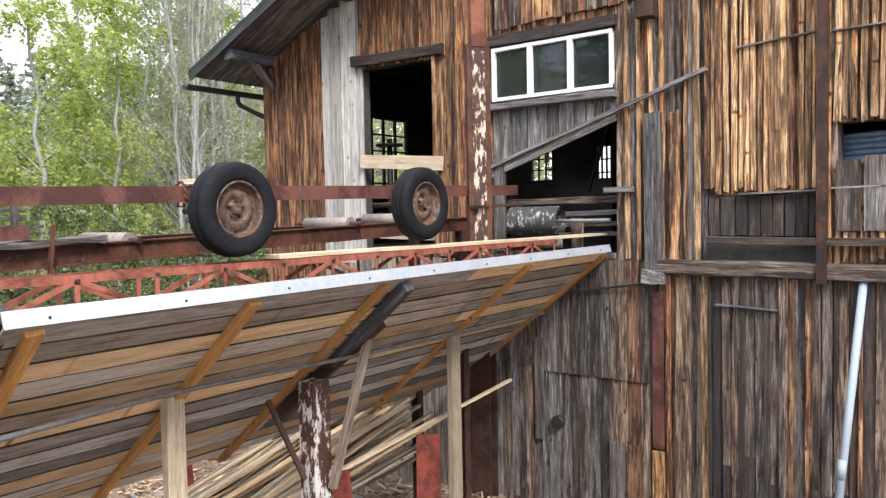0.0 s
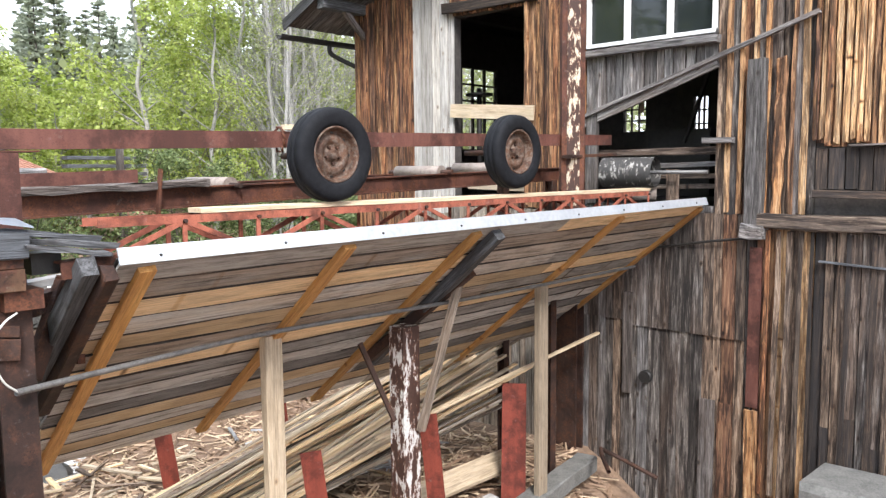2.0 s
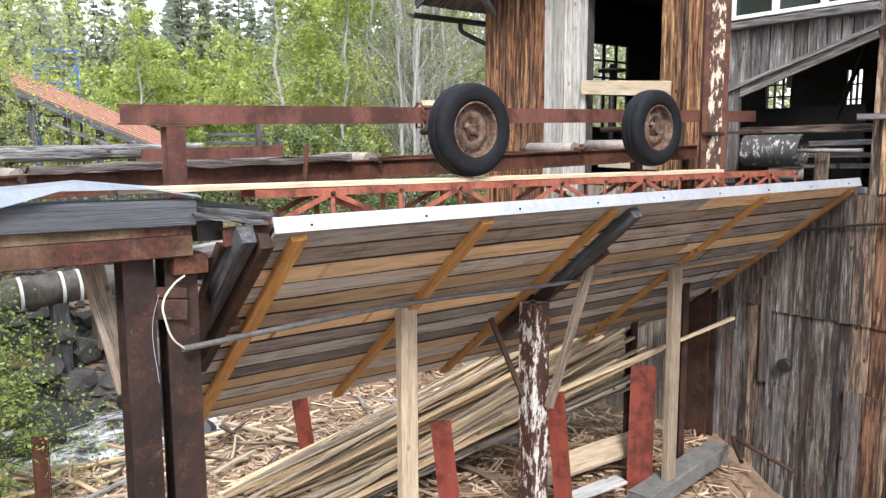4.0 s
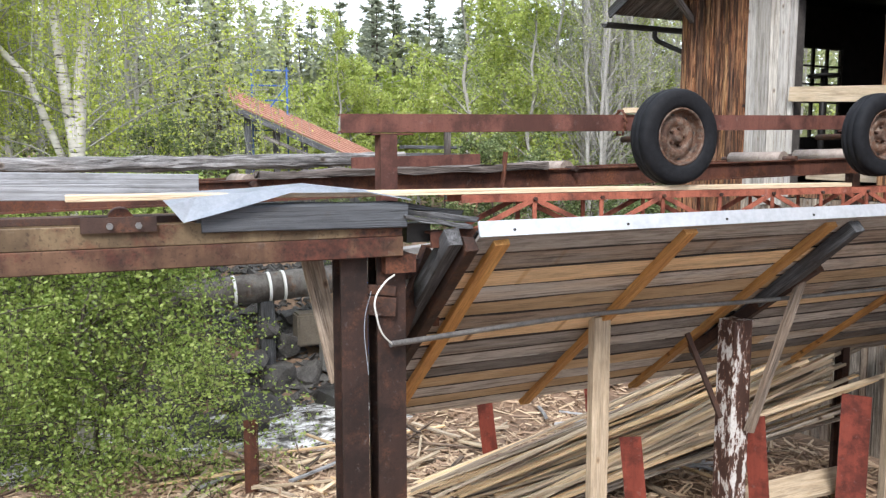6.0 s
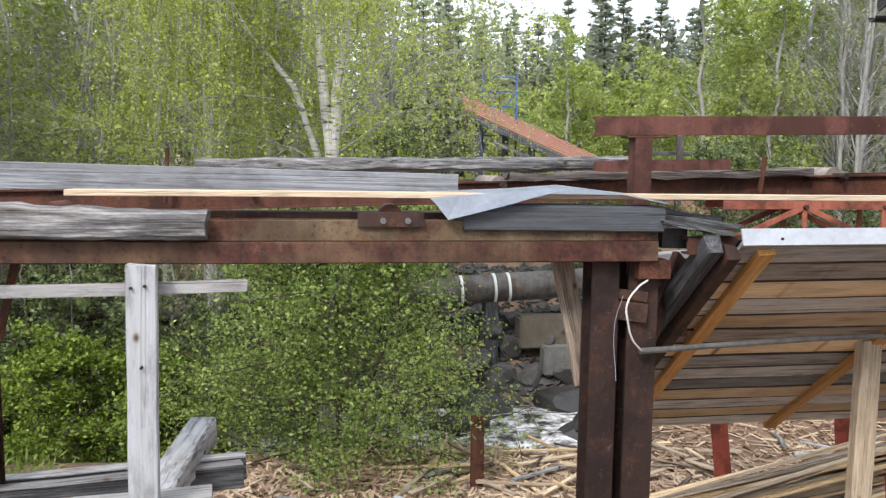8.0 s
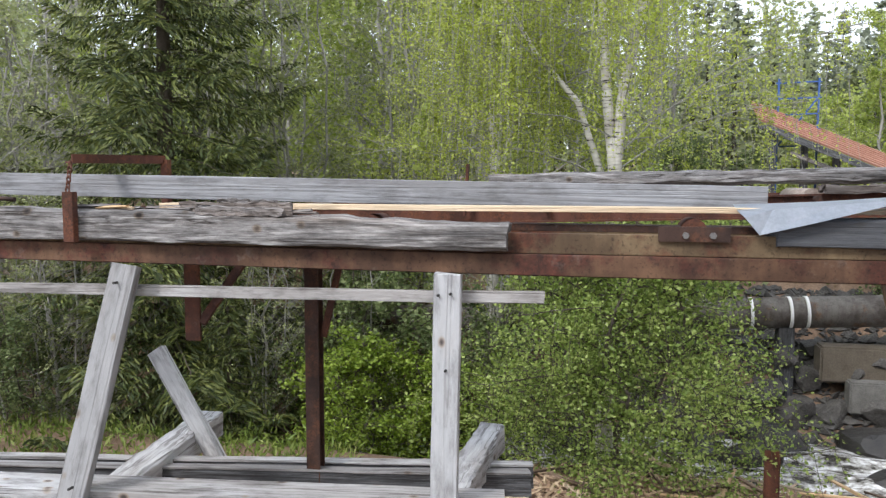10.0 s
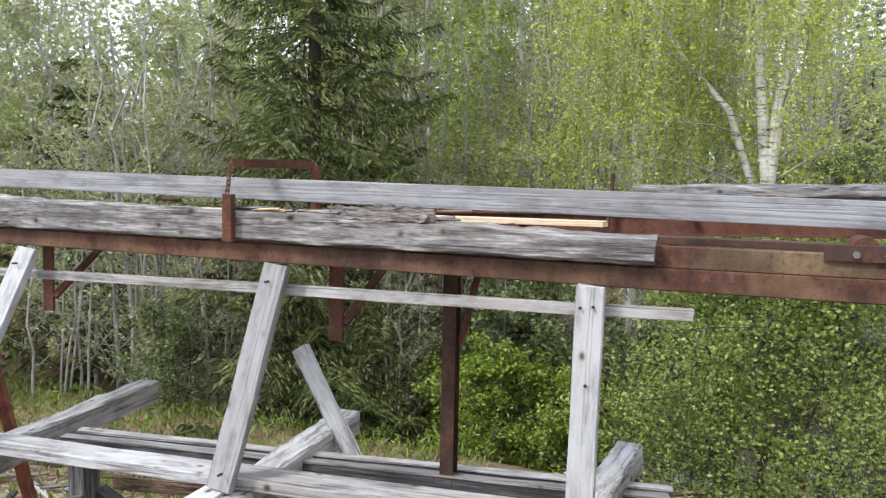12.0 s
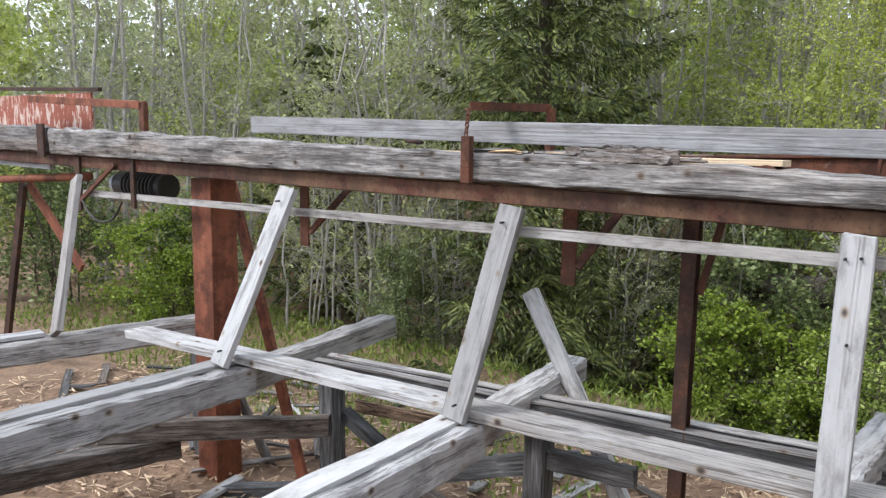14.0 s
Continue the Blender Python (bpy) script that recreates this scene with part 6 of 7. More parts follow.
# ---- distance: tiled roof, blue scaffold, red steelwork, motor ----
def build_far_things():
    r = thing("old_roof", "sagging red tiled roof of a shed beyond the stream", "roof", (5, 20, 1.5))
    def corner(u, v):
        return Vector((3.10 + 3.75 * u + 0.15 * v, 20.0 + 0.2 * u + 2.2 * v, 4.36 - 1.56 * u + 0.7 * v))
    nu, nv = 16, 8
    for j in range(nv):
        for i in range(34):
            a, b = corner((i + 0.02) / nu, j / nv), corner((i + 0.98) / nu, j / nv)
            c, d = corner((i + 0.98) / nu, (j + 1.05) / nv), corner((i + 0.02) / nu, (j + 1.05) / nv)
            up = Vector((0.3, -0.25, 0.9)) * 0.03
            me = bpy.data.meshes.new("tile")
            vs = [a, b, c, d, a + up * 1.6, b + up * 1.6, c + up * 0.6, d + up * 0.6]
            me.from_pydata(vs, [], [(3, 2, 1, 0), (4, 5, 6, 7), (0, 1, 5, 4), (1, 2, 6, 5), (2, 3, 7, 6), (3, 0, 4, 7)])
            link_mesh("tile", me, TILES, r)
    bar("verge_board", corner(0, -0.02) + Vector((0, -0.05, -0.1)), corner(1, -0.02) + Vector((0, -0.05, -0.1)), 0.04, 0.16, W_DARKGREY, r)
    for k in range(5):
        q = corner(0.1 + 0.2 * k, 0.02)
        bar("wall_post", (q.x, q.y + 0.1, 0.2), (q.x, q.y + 0.1, q.z - 0.15), 0.16, 0.16, W_DARKGREY, r, (0, 1, 0))
    bar("roof_rail", corner(0.2, 0) + Vector((0, -0.1, -0.5)), corner(0.95, 0) + Vector((0, -0.1, -0.45)), 0.06, 0.1, W_GREY, r)
    for k in range(3):
        bar("wall_board", (2.95, 20.3 + 0.1 * k, 1.4 + 0.5 * k), (6.4, 20.4, 1.3 + 0.45 * k), 0.04, 0.3, W_DARKGREY, r)
    s = thing("blue_scaffold", "blue painted steel scaffold frame", "scaffold", (4.2, 22, 3.5))
    for x in (3.95, 4.95):
        bar("upright", (x, 22, 2.0), (x, 22, 5.6), 0.05, 0.05, BLUE, s, (0, 1, 0))
    for k in range(5):
        bar("rung", (3.88, 22, 3.8 + 0.42 * k), (5.02, 22, 3.83 + 0.42 * k), 0.04, 0.04, BLUE, s)
    bar("brace", (3.95, 22, 3.8), (4.95, 22, 5.1), 0.04, 0.04, BLUE, s)
    stack = thing("timber_stack", "stack of grey timber under the trees", "timber stack", (8.2, 19, 1.5))
    for k in range(7):
        bar("balk", (7.3, 19, 2.1 + 0.2 * k), (9.4, 19.3, 2.1 + 0.2 * k), 0.25, 0.09, W_DARKGREY, stack)
    bar("stanchion", (8.6, 18.9, 1.3), (8.6, 18.9, 3.75), 0.16, 0.14, W_GREY, stack, (0, 1, 0))
    m = thing("red_steelwork", "rusty red steel frame with a panel at the conveyor's end", "frame", (-11, 4.6, 1))
    bar("top_bar", (-8.78, 4.6, 3.04), (-11.6, 4.6, 3.16), 0.06, 0.09, RUST_RED, m)
    bar("leg", (-8.80, 4.6, 2.55), (-8.80, 4.6, 3.07), 0.10, 0.06, RUST, m, (0, 1, 0))
    bm = bmesh.new()
    add_box(bm, (-15, 4.9, 2.75), (-10.55, 4.93, 3.24))
    part("panel", bm, FLAKED_RED, m, "peeling red and white painted panel")
    bar("rim_bar", (-10.3, 4.9, 3.27), (-15, 4.9, 3.40), 0.05, 0.05, RUST_DARK, m)
    bar("leg", (-11.95, 4.6, 2.0), (-13.2, 4.7, -0.8), 0.16, 0.06, RUST_DARK, m, (0, 1, 0))
    bar("brace", (-11.75, 4.6, 2.0), (-10.6, 4.7, 0.95), 0.14, 0.05, RUST_RED, m, (0, 1, 0))
    tube("pipe", (-9.5, 4.3, 2.22), (-13.5, 4.3, 1.98), 0.05, RUST_RED, m)
    bar("hanger_brace", (-9.30, 4.08, 1.96), (-8.52, 4.08, 2.40), 0.05, 0.03, RUST, m, (0, 1, 0))
    bar("lower_bar", (-9.6, 4.3, 2.42), (-14.5, 4.3, 2.38), 0.08, 0.14, RUST_RED, m)
    bar("plank", (-10.2, 4.2, 2.32), (-14.5, 4.2, 2.36), 0.05, 0.09, W_PALE, m)
    bar("hanger", (-9.35, 4.1, 1.85), (-9.35, 4.1, 2.5), 0.10, 0.03, RUST_DARK, m, (0, 1, 0))
    bar("hanger", (-8.2, 4.1, 1.95), (-8.2, 4.1, 2.5), 0.07, 0.03, RUST_DARK, m, (0, 1, 0))
    mo = thing("electric_motor", "blue-black electric motor hung under the conveyor", "motor", (-8.6, 4.35, 2.05))
    tube("housing", (-8.95, 4.4, 2.16), (-8.1, 4.45, 2.16), 0.14, BLACK, mo, seg=20)
    for k in range(9):
        tube("fin", (-8.75 + 0.07 * k, 4.41, 2.16), (-8.735 + 0.07 * k, 4.41, 2.16), 0.155, BLACK, mo, seg=20)
    tube("end_cap", (-9.05, 4.4, 2.16), (-8.93, 4.4, 2.16), 0.11, SHEET, mo, seg=16)
    path_tube("lead", [(-9.2, 4.05, 1.98), (-8.9, 4.02, 1.8), (-8.5, 4.02, 1.82), (-8.35, 4.05, 2.0)], 0.012, BLACK, mo)


build_far_things()


# ---- trees ----
NPR = np.random.default_rng(12)


def leaf_mesh(name, centres, size, material, flat=0.6, aspect=1.6, dirs=None):
    """Small leaves, one pointed quad each; dirs, where given, lays each along its twig."""
    n = len(centres)
    d = NPR.normal(size=(n, 3))
    d[:, 2] *= flat
    if dirs is not None:
        d = dirs + d * 0.22
    d /= np.linalg.norm(d, axis=1)[:, None] + 1e-9
    e = np.cross(d, NPR.normal(size=(n, 3)))
    e /= np.linalg.norm(e, axis=1)[:, None] + 1e-9
    s = size * NPR.uniform(0.6, 1.3, n)[:, None]
    a, b = d * s * aspect / 2, e * s / 2
    vs = np.stack([centres - a, centres + b, centres + a, centres - b], 1).reshape(-1, 3)
    me = bpy.data.meshes.new(name)
    me.vertices.add(4 * n)
    me.vertices.foreach_set("co", vs.astype(np.float32).ravel())
    me.loops.add(4 * n)
    me.loops.foreach_set("vertex_index", np.arange(4 * n, dtype=np.int32))
    me.polygons.add(n)
    me.polygons.foreach_set("loop_start", np.arange(0, 4 * n, 4, dtype=np.int32))
    me.polygons.foreach_set("loop_total", np.full(n, 4, dtype=np.int32))
    me.update()
    me.validate()
    me.materials.append(material)
    return me


def limb_points(p, q, n, sag=0.0, wob=0.1):
    pts = [Vector(p).lerp(Vector(q), i / n) for i in range(n + 1)]
    for i in range(1, n + 1):
        k = i / n
        pts[i] += Vector((NPR.normal() * wob * k, NPR.normal() * wob * k, -sag * k * k))
    return pts


def add_limb(bm, pts, r0, r1, seg=6):
    n = len(pts) - 1
    for i in range(n):
        add_tube(bm, pts[i], pts[i + 1], r0 + (r1 - r0) * i / n, r0 + (r1 - r0) * (i + 1) / n, seg, False)


def broadleaf(name, label, category, height, spread, leaves, leaf, leaf_mat, bark, stems=1, first=0.2, droop=0.3, limbs=18, r0=0.11, clump=0.06, twigs=6, rise=0.6, twig_r=0.006, hang=0.7, stem_lines=None, limb_r=0.3):
    """Trunk, limbs, hanging twigs, and single leaves strung along the twigs."""
    t = thing(name, label, category)
    tips = []
    limb_bm = bmesh.new()
    for s in range(len(stem_lines) if stem_lines else stems):
        trunk_bm = bmesh.new()
        if stem_lines:
            pts = [Vector(p) + Vector((NPR.normal() * 0.04, NPR.normal() * 0.04, 0)) for p in stem_lines[s]]
        else:
            a = NPR.uniform(0, 6.28)
            lean = 0.0 if stems == 1 else spread * 0.35
            top = Vector((lean * math.cos(a) + NPR.normal() * 0.2, lean * math.sin(a) + NPR.normal() * 0.2, height * NPR.uniform(0.88, 1.0)))
            base = Vector((0.18 * s * math.cos(a), 0.18 * s * math.sin(a), -0.3))
            pts = limb_points(base, top, 9, 0, 0.14)
        n = len(pts) - 1
        add_limb(trunk_bm, pts, r0 * (0.5 if stem_lines and s > 1 else NPR.uniform(0.8, 1.1)), 0.05 if stem_lines and s < 2 else 0.015, 9)
        for i in range(limbs):
            k = min(first + (1 - first) * (i + NPR.uniform(0, 1)) / limbs, 0.98)
            f = k * n
            j = int(f)
            p = pts[j].lerp(pts[j + 1], f - j)
            an = NPR.uniform(0, 6.28)
            ln = spread * (1.05 - 0.75 * k) * NPR.uniform(0.6, 1.15)
            q = p + Vector((ln * math.cos(an), ln * math.sin(an), ln * rise * NPR.uniform(0.6, 1.4)))
            lp = limb_points(p, q, 5, droop * ln, 0.07 * ln)
            add_limb(limb_bm, lp, max(0.010, r0 * limb_r * (1.1 - k)), 0.006, 4)
            for m in range(twigs):
                g = NPR.uniform(0.5 if stem_lines else 0.25, 1.0) * 5
                jj = min(int(g), 4)
                tp = lp[jj].lerp(lp[jj + 1], g - jj)
                tl = (0.35 + 0.22 * ln) * NPR.uniform(0.6, 1.3)
                out = Vector((math.cos(an) * 0.5 + NPR.normal() * 0.5, math.sin(an) * 0.5 + NPR.normal() * 0.5, 0.25 + NPR.normal() * 0.2)) * tl
                t1 = tp + out * 0.6
                t2 = t1 + out * 0.25 + Vector((0, 0, -hang * tl))
                add_limb(limb_bm, [tp, t1, t2], twig_r, twig_r * 0.4, 3)
                tips += [(tp, t1), (t1, t2), (t1, t2)]
        part("trunk", trunk_bm, bark, t)
    tagged(part("branching", limb_bm, bark if bark is not BIRCH else BARK_GREY, t), kind="stuff")
    if leaves:
        idx = NPR.integers(0, len(tips), leaves)
        tp = np.array([tuple(a) for a, b in tips])[idx]
        tq = np.array([tuple(b) for a, b in tips])[idx]
        k = NPR.uniform(0, 1.1, leaves)[:, None]
        c = tp + (tq - tp) * k + NPR.normal(size=(leaves, 3)) * clump
        c[:, 2] = np.maximum(c[:, 2], 0.05)
        ob = new("crown", leaf_mesh("crown", c, leaf, leaf_mat))
        ob.parent = t
    return t


def conifer(name, label, height, spread, whorls, per, sprays, mat, bark, size=0.035, aspect=4.0, first=0.04, sag=0.25, shape=0.85, step=5, fall=0.7):
    """Whorls of boughs with upturned tips; side twigs hang from each bough, and needle sprays lie along them."""
    t = thing(name, label, "tree")
    bm = bmesh.new()
    add_limb(bm, limb_points((0, 0, -0.3), (0, 0, height), 8, 0, 0.03), 0.16 * height / 10, 0.01, 9)
    part("trunk", bm, bark, t)
    bm = bmesh.new()
    cs, ds = [], []
    for i in range(whorls):
        k = first + (1 - first) * i / whorls
        ln0 = spread * (1 - k) ** shape + 0.12
        for j in range(per):
            an = 6.283 * (j + NPR.uniform(-0.4, 0.4)) / per + i * 1.3
            ln = ln0 * NPR.uniform(0.6, 1.15)
            p = Vector((0, 0, height * (k + NPR.uniform(-0.3, 0.3) / whorls)))
            q = p + Vector((ln * math.cos(an), ln * math.sin(an), ln * 0.12))
            lp = limb_points(p, q, 5, sag * ln, 0.015 * ln)
            lp[4].z += 0.05 * ln * (1 + sag)
            lp[5].z += 0.20 * ln * (1 + sag)
            add_limb(bm, lp if sprays > 12 else [lp[0], lp[5]], 0.022 * (1.2 - k), 0.005, 4 if sprays > 12 else 3)
            m = max(4, int(sprays * ln / spread))
            g = np.clip((np.arange(m) + 0.5) / m, 0.1, 1.0)
            pts = np.array([tuple(v) for v in lp])
            f = g * 5
            jj = np.minimum(f.astype(int), 4)
            base = pts[jj] + (pts[jj + 1] - pts[jj]) * (f - jj)[:, None]
            along_bough = pts[jj + 1] - pts[jj]
            along_bough /= np.linalg.norm(along_bough, axis=1)[:, None]
            side = np.array([-math.sin(an), math.cos(an), 0])
            for sgn in (-1, 1):
                tl = (0.34 * ln * (1.1 - g) + 0.10) * NPR.uniform(0.6, 1.2, m)
                for c in range(step):
                    u = (c + NPR.uniform(0, 1, m)) / step
                    d = side * sgn * 0.9 + along_bough * 0.6
                    d[:, 2] -= fall * (0.3 + u)
                    pos = base + (side * sgn * 0.9 + along_bough * 0.6) * (u * tl)[:, None]
                    pos[:, 2] -= fall * tl * u * (0.3 + 0.5 * u)
                    cs.append(pos + NPR.normal(size=(m, 3)) * 0.012)
                    ds.append(d / np.linalg.norm(d, axis=1)[:, None])
            cs.append(base)
            ds.append(along_bough)
    tagged(part("branching", bm, bark, t), kind="stuff")
    ob = new("crown", leaf_mesh("crown", np.concatenate(cs), size, mat, 1.0, aspect, np.concatenate(ds)))
    ob.parent = t
    return t


def put(tree, x, y, turn=0, scale=1.0, z=None):
    tree.matrix_basis = pose(x, y, ground_height(x, y) if z is None else z, 0, 0, turn) @ Matrix.Scale(scale, 4)
    return tree


def again(tree, x, y, turn, scale):
    o = copy_thing(tree, pose(x, y, ground_height(x, y), 0, 0, turn))
    o.scale = (scale, scale, scale)
    return o


def build_trees():
    rng = random.Random(31)
    # the twin-stemmed birch by the stream and the leafy bush below it
    stems = [[(0, 0, -0.3), (0.03, 0, 3.0), (0.06, 0, 5.3), (0.02, 0, 6.5), (-0.1, 0.1, 8.0), (-0.2, 0.1, 10.5), (-0.2, 0.2, 13.0)],
             [(0.08, 0.05, -0.3), (0.08, 0.05, 3.0), (0.12, 0.06, 5.3), (0.25, 0.0, 6.5), (0.48, -0.1, 8.0), (0.8, -0.2, 10.5), (0.9, -0.3, 12.8)],
             [(0.05, -0.05, 4.9), (-0.5, -0.15, 6.3), (-1.2, -0.2, 7.1), (-1.9, -0.3, 8.3), (-2.5, -0.3, 10.0)]]
    birch = broadleaf("birch_tree", "double-stemmed white birch with drooping spring leaves", "tree", 12.5, 3.4, 62000, 0.033, LEAF_BIRCH, BIRCH, 3, 0.30, 0.45, 24, 0.12, 0.05, 12, 0.75, 0.006, 2.0, stems, 0.16)
    put(birch, -0.56, 12.4, 0)
    again(birch, -2.6, 14.6, 130, 0.92)
    bush = broadleaf("alder_bush", "dense fresh green alder bush on the bank", "bush", 4.9, 2.5, 62000, 0.037, LEAF_ALDER, BARK_DARK, 7, 0.06, 0.35, 18, 0.03, 0.12, 10)
    put(bush, -0.1, 11.3, 10, 1.0)
    bush = broadleaf("alder_bush", "green alder bush in young leaf", "bush", 4.6, 2.5, 7500, 0.08, LEAF_BUSH, BARK_DARK, 5, 0.08, 0.35, 11, 0.03, 0.11, 5)
    put(bush, 9.5, 17.5, 50, 0.7)
    lime = broadleaf("currant_bush", "low lime-green bush by the stream", "bush", 2.4, 1.5, 13000, 0.045, LEAF_LIME, BARK_DARK, 6, 0.06, 0.3, 11, 0.02, 0.07, 7, hang=0.1)
    put(lime, -4.3, 12.0, 0, 0.95)
    again(lime, -3.2, 12.6, 90, 0.8)
    again(lime, -14.8, 8.2, 200, 0.9)
    spruce = conifer("spruce_tree", "dark green spruce with sweeping branches", 15.0, 3.6, 30, 7, 50, NEEDLE, BARK_DARK, 0.034, 4.6, sag=0.42, shape=0.75, step=8)
    sapling = conifer("spruce_sapling", "young spruce among the willows", 3.4, 1.0, 14, 5, 14, NEEDLE, BARK_DARK, 0.03, 4.5, sag=0.2)
    put(sapling, -6.8, 11.7, 200)
    again(sapling, -5.6, 13.8, 10, 1.2)
    put(spruce, -8.55, 12.8, 20)
    willow = broadleaf("willow_tree", "pale budding willow with many grey stems", "tree", 8.5, 2.4, 6000, 0.055, LEAF_PALE, BARK_GREY, 6, 0.10, 0.0, 15, 0.05, 0.06, 6, 0.95, 0.006, -0.1)
    put(willow, -11.2, 11.5, 5)
    bare = broadleaf("aspen_tree", "tall grey aspen just coming into leaf", "tree", 13.0, 2.6, 3800, 0.055, LEAF_PALE, BARK_GREY, 4, 0.12, 0.0, 22, 0.09, 0.06, 7, 1.2, 0.009, -0.2)
    put(bare, 14.0, 19.5, 70)
    green = broadleaf("birch_tree", "bright green birch in young leaf", "tree", 11.5, 3.0, 9000, 0.082, LEAF_MID, BARK_GREY, 1, 0.10, 0.3, 34, 0.12, 0.08, 8, 0.8, 0.006, 0.9)
    put(green, 11.0, 22.5, 0, 1.0)
    small = broadleaf("rowan_bush", "pale green bush in young leaf", "bush", 4.5, 2.2, 8000, 0.09, LEAF_MID, BARK_GREY, 4, 0.1, 0.3, 16, 0.04, 0.08, 8)
    put(small, 8.3, 26.0, 0, 1.15)
    pine = conifer("pine_tree", "far pine on the ridge in haze-paled green", 16.0, 2.2, 18, 5, 4, PINE, BARK_DARK, 0.17, 4.0, 0.10, 0.05, 0.8, 2, 0.25)
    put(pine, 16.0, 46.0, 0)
    # more of the same kinds, by place
    for x, y, a, s in ((-3.6, 15.5, 80, 0.95), (-6.0, 18.5, 150, 1.0), (-1.4, 20.5, 300, 1.1), (-13.5, 20.0, 30, 1.05), (-8.4, 18.2, 140, 1.0), (-9.3, 22.5, 250, 1.15), (-20, 14, 60, 1.0)):
        again(green, x, y, a, s)
    for x, y, a, s in ((-4.4, 13.2, 60, 0.75), (-2.6, 13.6, 200, 0.55), (-9.9, 10.6, 140, 0.45), (-14.5, 9.0, 20, 0.6), (-17.5, 7.5, 80, 0.8), (11.5, 16.5, 170, 0.7), (5.6, 17.2, 230, 0.5), (13.5, 15.5, 20, 0.8), (1.4, 18.3, 20, 0.65), (-21, 9, 10, 0.9), (-5.2, 15.5, 310, 0.6), (-8.8, 14.8, 15, 0.5), (15.5, 17.5, 10, 0.9)):
        again(bush, x, y, a, s)
    again(sapling, -15.5, 13.8, 30, 2.4)
    for x, y, a, s in ((-9.0, 15.0, 50, 1.1), (-13.3, 13.0, 120, 1.1), (-16.5, 11.0, 220, 1.0), (-18.0, 15.0, 300, 1.2), (-4.5, 17.0, 10, 1.1), (-6.6, 12.4, 70, 0.5), (-9.6, 11.2, 30, 0.55), (-12.4, 10.3, 190, 0.6), (-5.0, 13.4, 250, 0.5), (-2.9, 14.6, 100, 0.6), (-10.6, 13.0, 280, 1.0), (-7.2, 15.6, 35, 1.0)):
        again(willow, x, y, a, s)
    for x, y, a, s in ((16.2, 20.5, 160, 1.1), (18.5, 19.0, 220, 1.1), (-4.0, 22.0, 60, 1.1), (-10.5, 20.0, 100, 1.1), (-17.0, 21.0, 140, 1.1), (-7.6, 22.5, 190, 1.15), (-24, 20, 20, 1.1), (1.0, 25, 77, 1.1)):
        again(bare, x, y, a, s)
    for x, y, a, s in ((12.3, 20.8, 200, 0.85), (14.8, 23.0, 140, 1.05), (16.8, 25.0, 75, 1.15), (7.2, 24.0, 30, 0.62), (15.5, 28.0, 40, 1.1), (20.0, 26.0, 130, 1.1), (-2.5, 27.0, 90, 1.2), (-9.5, 27.0, 200, 1.25), (-15.0, 27.0, 20, 1.2), (-21.0, 25.0, 60, 1.2), (-28.0, 21.0, 110, 1.2), (24.0, 24.0, 10, 1.1), (-33, 14, 10, 1.2), (-27, 9, 190, 1.1)):
        again(green, x, y, a, s)
    for x, y, a, s in ((10.0, 24.5, 80, 0.9), (6.8, 28.0, 150, 1.0), (12.5, 30.0, 30, 1.2), (17, 30, 10, 1.3)):
        again(small, x, y, a, s)
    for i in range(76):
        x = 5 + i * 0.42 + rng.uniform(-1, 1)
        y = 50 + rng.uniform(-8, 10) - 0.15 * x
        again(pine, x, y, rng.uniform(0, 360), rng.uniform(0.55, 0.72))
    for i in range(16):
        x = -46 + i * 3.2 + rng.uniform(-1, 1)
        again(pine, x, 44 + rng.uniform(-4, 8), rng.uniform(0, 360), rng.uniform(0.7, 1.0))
    # unseen trees added behind the camera for window reflections, and woods beyond the conveyor's end
    for x, y, a, s in ((-19, 6, 150, 0.9), (14, -22, 120, 1.2)):
        again(green, x, y, a, s)
    for x, y, a, s in ((-20, 10, 10, 1.0), (-23, 13, 70, 1.1), (-19.5, 12.5, 140, 1.0), (-1, -22, 20, 1.2), (10, -25, 60, 1.2), (19, -21, 110, 1.2), (-11, -24, 160, 1.2)):
        again(bare, x, y, a, s)
    # thicker woods behind, towards the mill
    for x, y, a, s in ((17.5, 23.0, 10, 1.0), (22.0, 21.5, 80, 1.1), (26.0, 26.0, 150, 1.2)):
        again(green, x, y, a, s)
    for x, y, a, s in ((15.0, 21.5, 10, 1.0), (17.0, 22.5, 60, 1.05), (20.5, 22.5, 130, 1.1), (13.2, 18.2, 210, 0.85), (24.5, 22, 280, 1.1)):
        again(bare, x, y, a, s)
    # the far woods, countless crowns closing the distance
    def woods(name, label, trees, az, reach, tall, n, size, mat, slim):
        a = np.radians(NPR.uniform(az[0], az[1], trees))
        d = NPR.uniform(reach[0], reach[1], trees)
        tx, ty = d * np.sin(a), d * np.cos(a)
        th = NPR.uniform(tall[0], tall[1], trees)
        who = NPR.integers(0, trees, n)
        k = NPR.beta(1.4, 1.4, n)
        rad = slim * (0.3 + 1.7 * np.sin(np.pi * np.clip(k * 0.85 + 0.12, 0, 1))) * np.abs(NPR.normal(size=n)) * 0.75
        an = NPR.uniform(0, 6.28, n)
        gz = np.array([ground_height(u, v) for u, v in zip(tx, ty)])
        c = np.stack([tx[who] + rad * np.cos(an), ty[who] + rad * np.sin(an), gz[who] + th[who] * k], 1)
        tagged(new(name, leaf_mesh(name, c, size, mat)), label, "woods", kind="stuff")
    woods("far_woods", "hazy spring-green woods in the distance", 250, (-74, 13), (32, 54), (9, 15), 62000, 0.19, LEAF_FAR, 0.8)
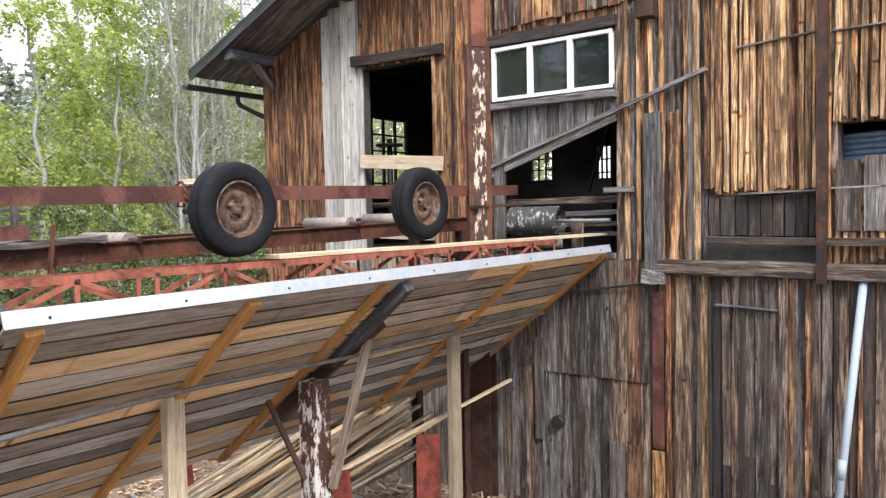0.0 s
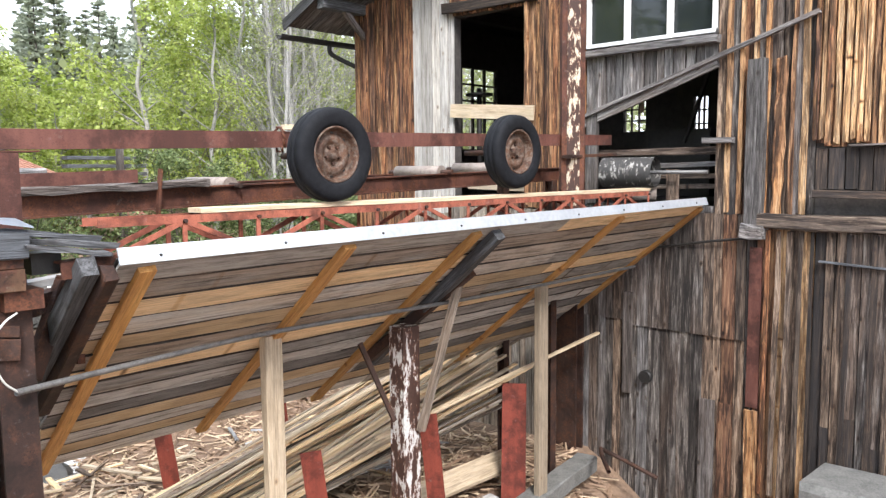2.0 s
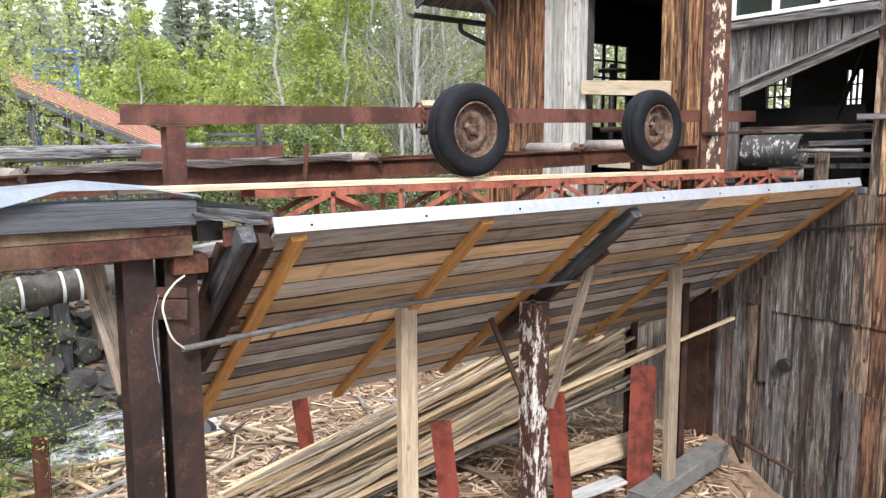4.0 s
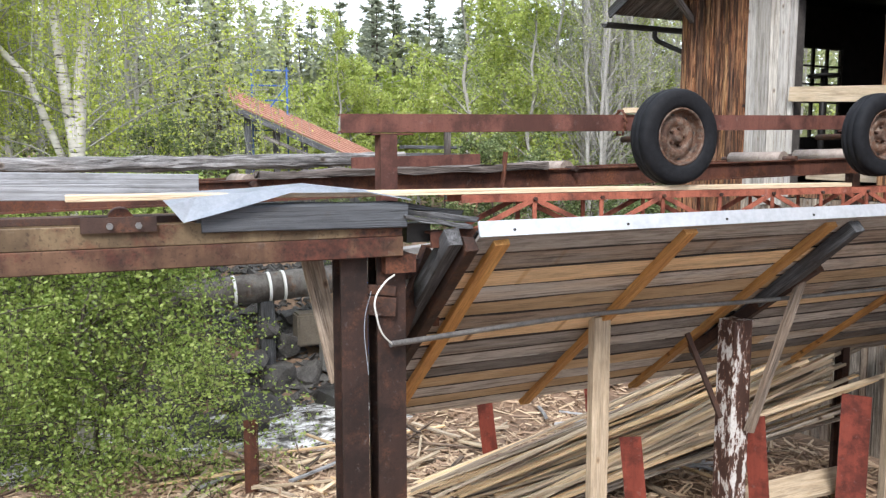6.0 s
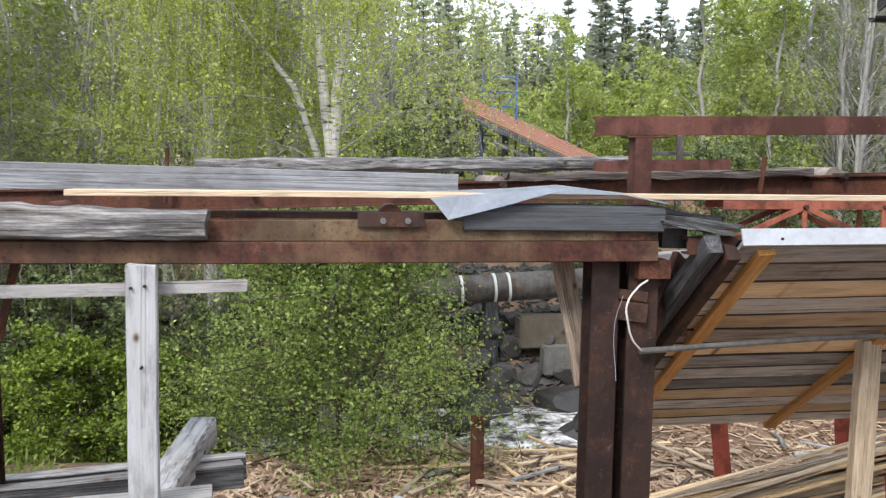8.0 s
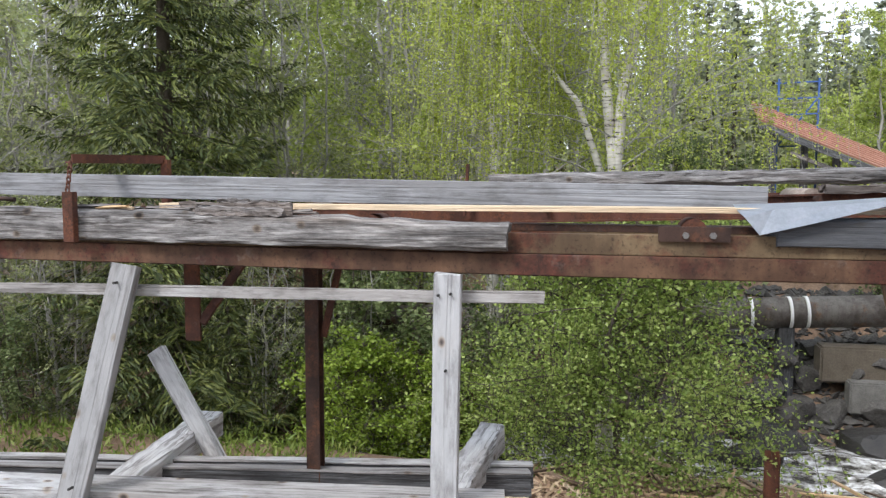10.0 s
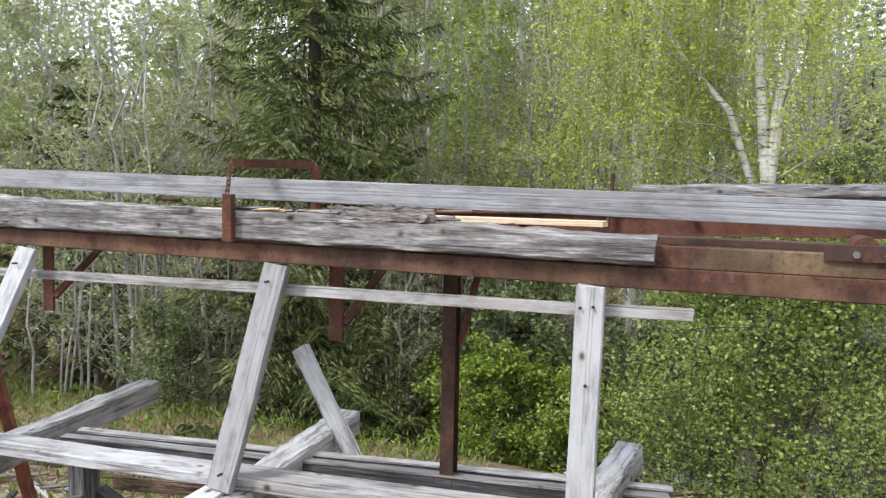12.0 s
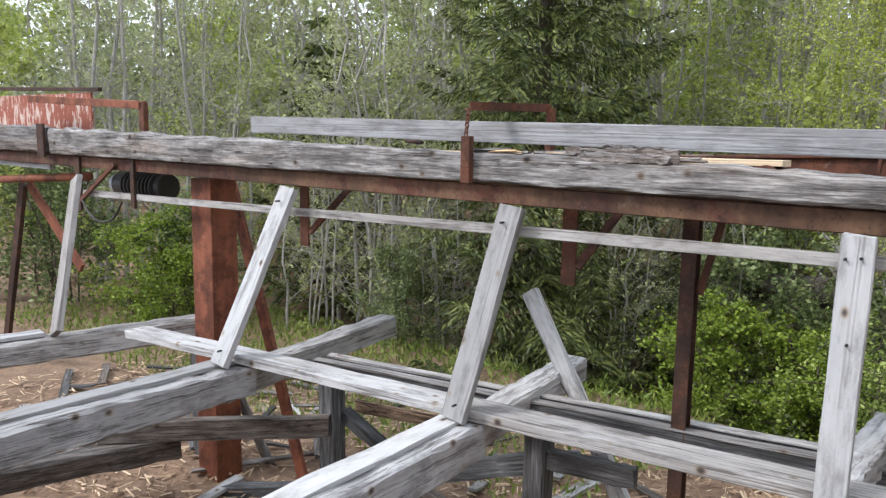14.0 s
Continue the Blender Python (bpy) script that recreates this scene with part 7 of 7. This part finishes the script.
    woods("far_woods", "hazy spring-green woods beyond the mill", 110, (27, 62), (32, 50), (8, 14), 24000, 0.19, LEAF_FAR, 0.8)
    woods("far_thicket", "dark thicket under the distant woods", 420, (-74, 62), (40, 62), (5, 9), 52000, 0.34, LEAF_THICKET, 1.6)
    woods("far_pines", "dense pine ridge in the distance, paled for haze", 110, (4, 34), (50, 66), (7, 10.5), 26000, 0.30, PINE, 0.8)
    # undergrowth on the far bank
    n = 26000
    x = NPR.uniform(-26, 22, n)
    y = NPR.uniform(13.6, 24, n)
    z = np.array([ground_height(a, b) for a, b in zip(x, y)]) + np.abs(NPR.normal(size=n)) * 0.35
    keep = ~((x > 0.5) & (x < 9) & (y < 17.5))
    c = np.stack([x, y, z], 1)[keep]
    tagged(new("undergrowth", leaf_mesh("undergrowth", c, 0.09, LEAF_BUSH)), "low green undergrowth on the far bank", "undergrowth", kind="stuff")
    n = 16000
    x = NPR.uniform(-17, -4, n)
    y = 12.0 - 6.2 * NPR.uniform(0, 1, n) ** 1.4
    z = np.array([ground_height(a, b) for a, b in zip(x, y)]) + np.abs(NPR.normal(size=n)) * 0.12
    tagged(new("grass", leaf_mesh("grass", np.stack([x, y, z], 1), 0.03, GRASS, 2.5, 5.0)), "tufts of yellow-green grass by the stream", "grass", kind="stuff")


build_trees()

# ---- moving board and rolling wheel: rows ----
BOARD_ROWS = [(0, 4.05, 4.25), (1, 3.31, 4.25), (3, 1.85, 4.25), (5.3, 0.17, 4.25), (6.5, -0.71, 4.25), (7.5, -1.46, 4.25), (9.2, -2.72, 4.28), (10.2, -3.55, 4.31), (11.0, -4.72, 4.34), (11.3, -5.22, 4.35), (11.5, -5.68, 4.35), (11.7, -6.36, 4.35), (11.9, -7.10, 4.35), (12.1, -7.32, 4.35), (12.5, -7.41, 4.35), (13.2, -7.57, 4.35), (14, -7.72, 4.35)]


def board_x(t):
    for (a, xa, _), (b, xb, _) in zip(BOARD_ROWS, BOARD_ROWS[1:]):
        if a <= t <= b:
            return xa + (xb - xa) * (t - a) / (b - a)


def motions():
    lie = Matrix(((0, 0, 1, 0), (1, 0, 0, 0), (0, 1, 0, 0), (0, 0, 0, 1)))
    walk(BOARD, [(t, Matrix.Translation((x, y, 2.672 - 0.045 * min(1.0, max(0.0, (t - 9.2) / 2.8)))) @ lie) for t, x, y in BOARD_ROWS])
    # the first wheel rolls while the board runs under it
    rows, turn, last = [], 0.0, None
    for k in range(57):
        t = k * 0.25
        x = board_x(t)
        if last is not None and x < 3.655 and x + 5.85 > 3.655:
            turn += (last - x) / (0.331 * WHEEL_SIZE)
        last = x
        rows.append((t, Matrix.Translation((3.655, TYRE_Y, 3.04)) @ Matrix.Rotation(turn, 4, "Y") @ Matrix.Scale(WHEEL_SIZE, 4)))
    walk(WHEELS[0], rows)


motions()
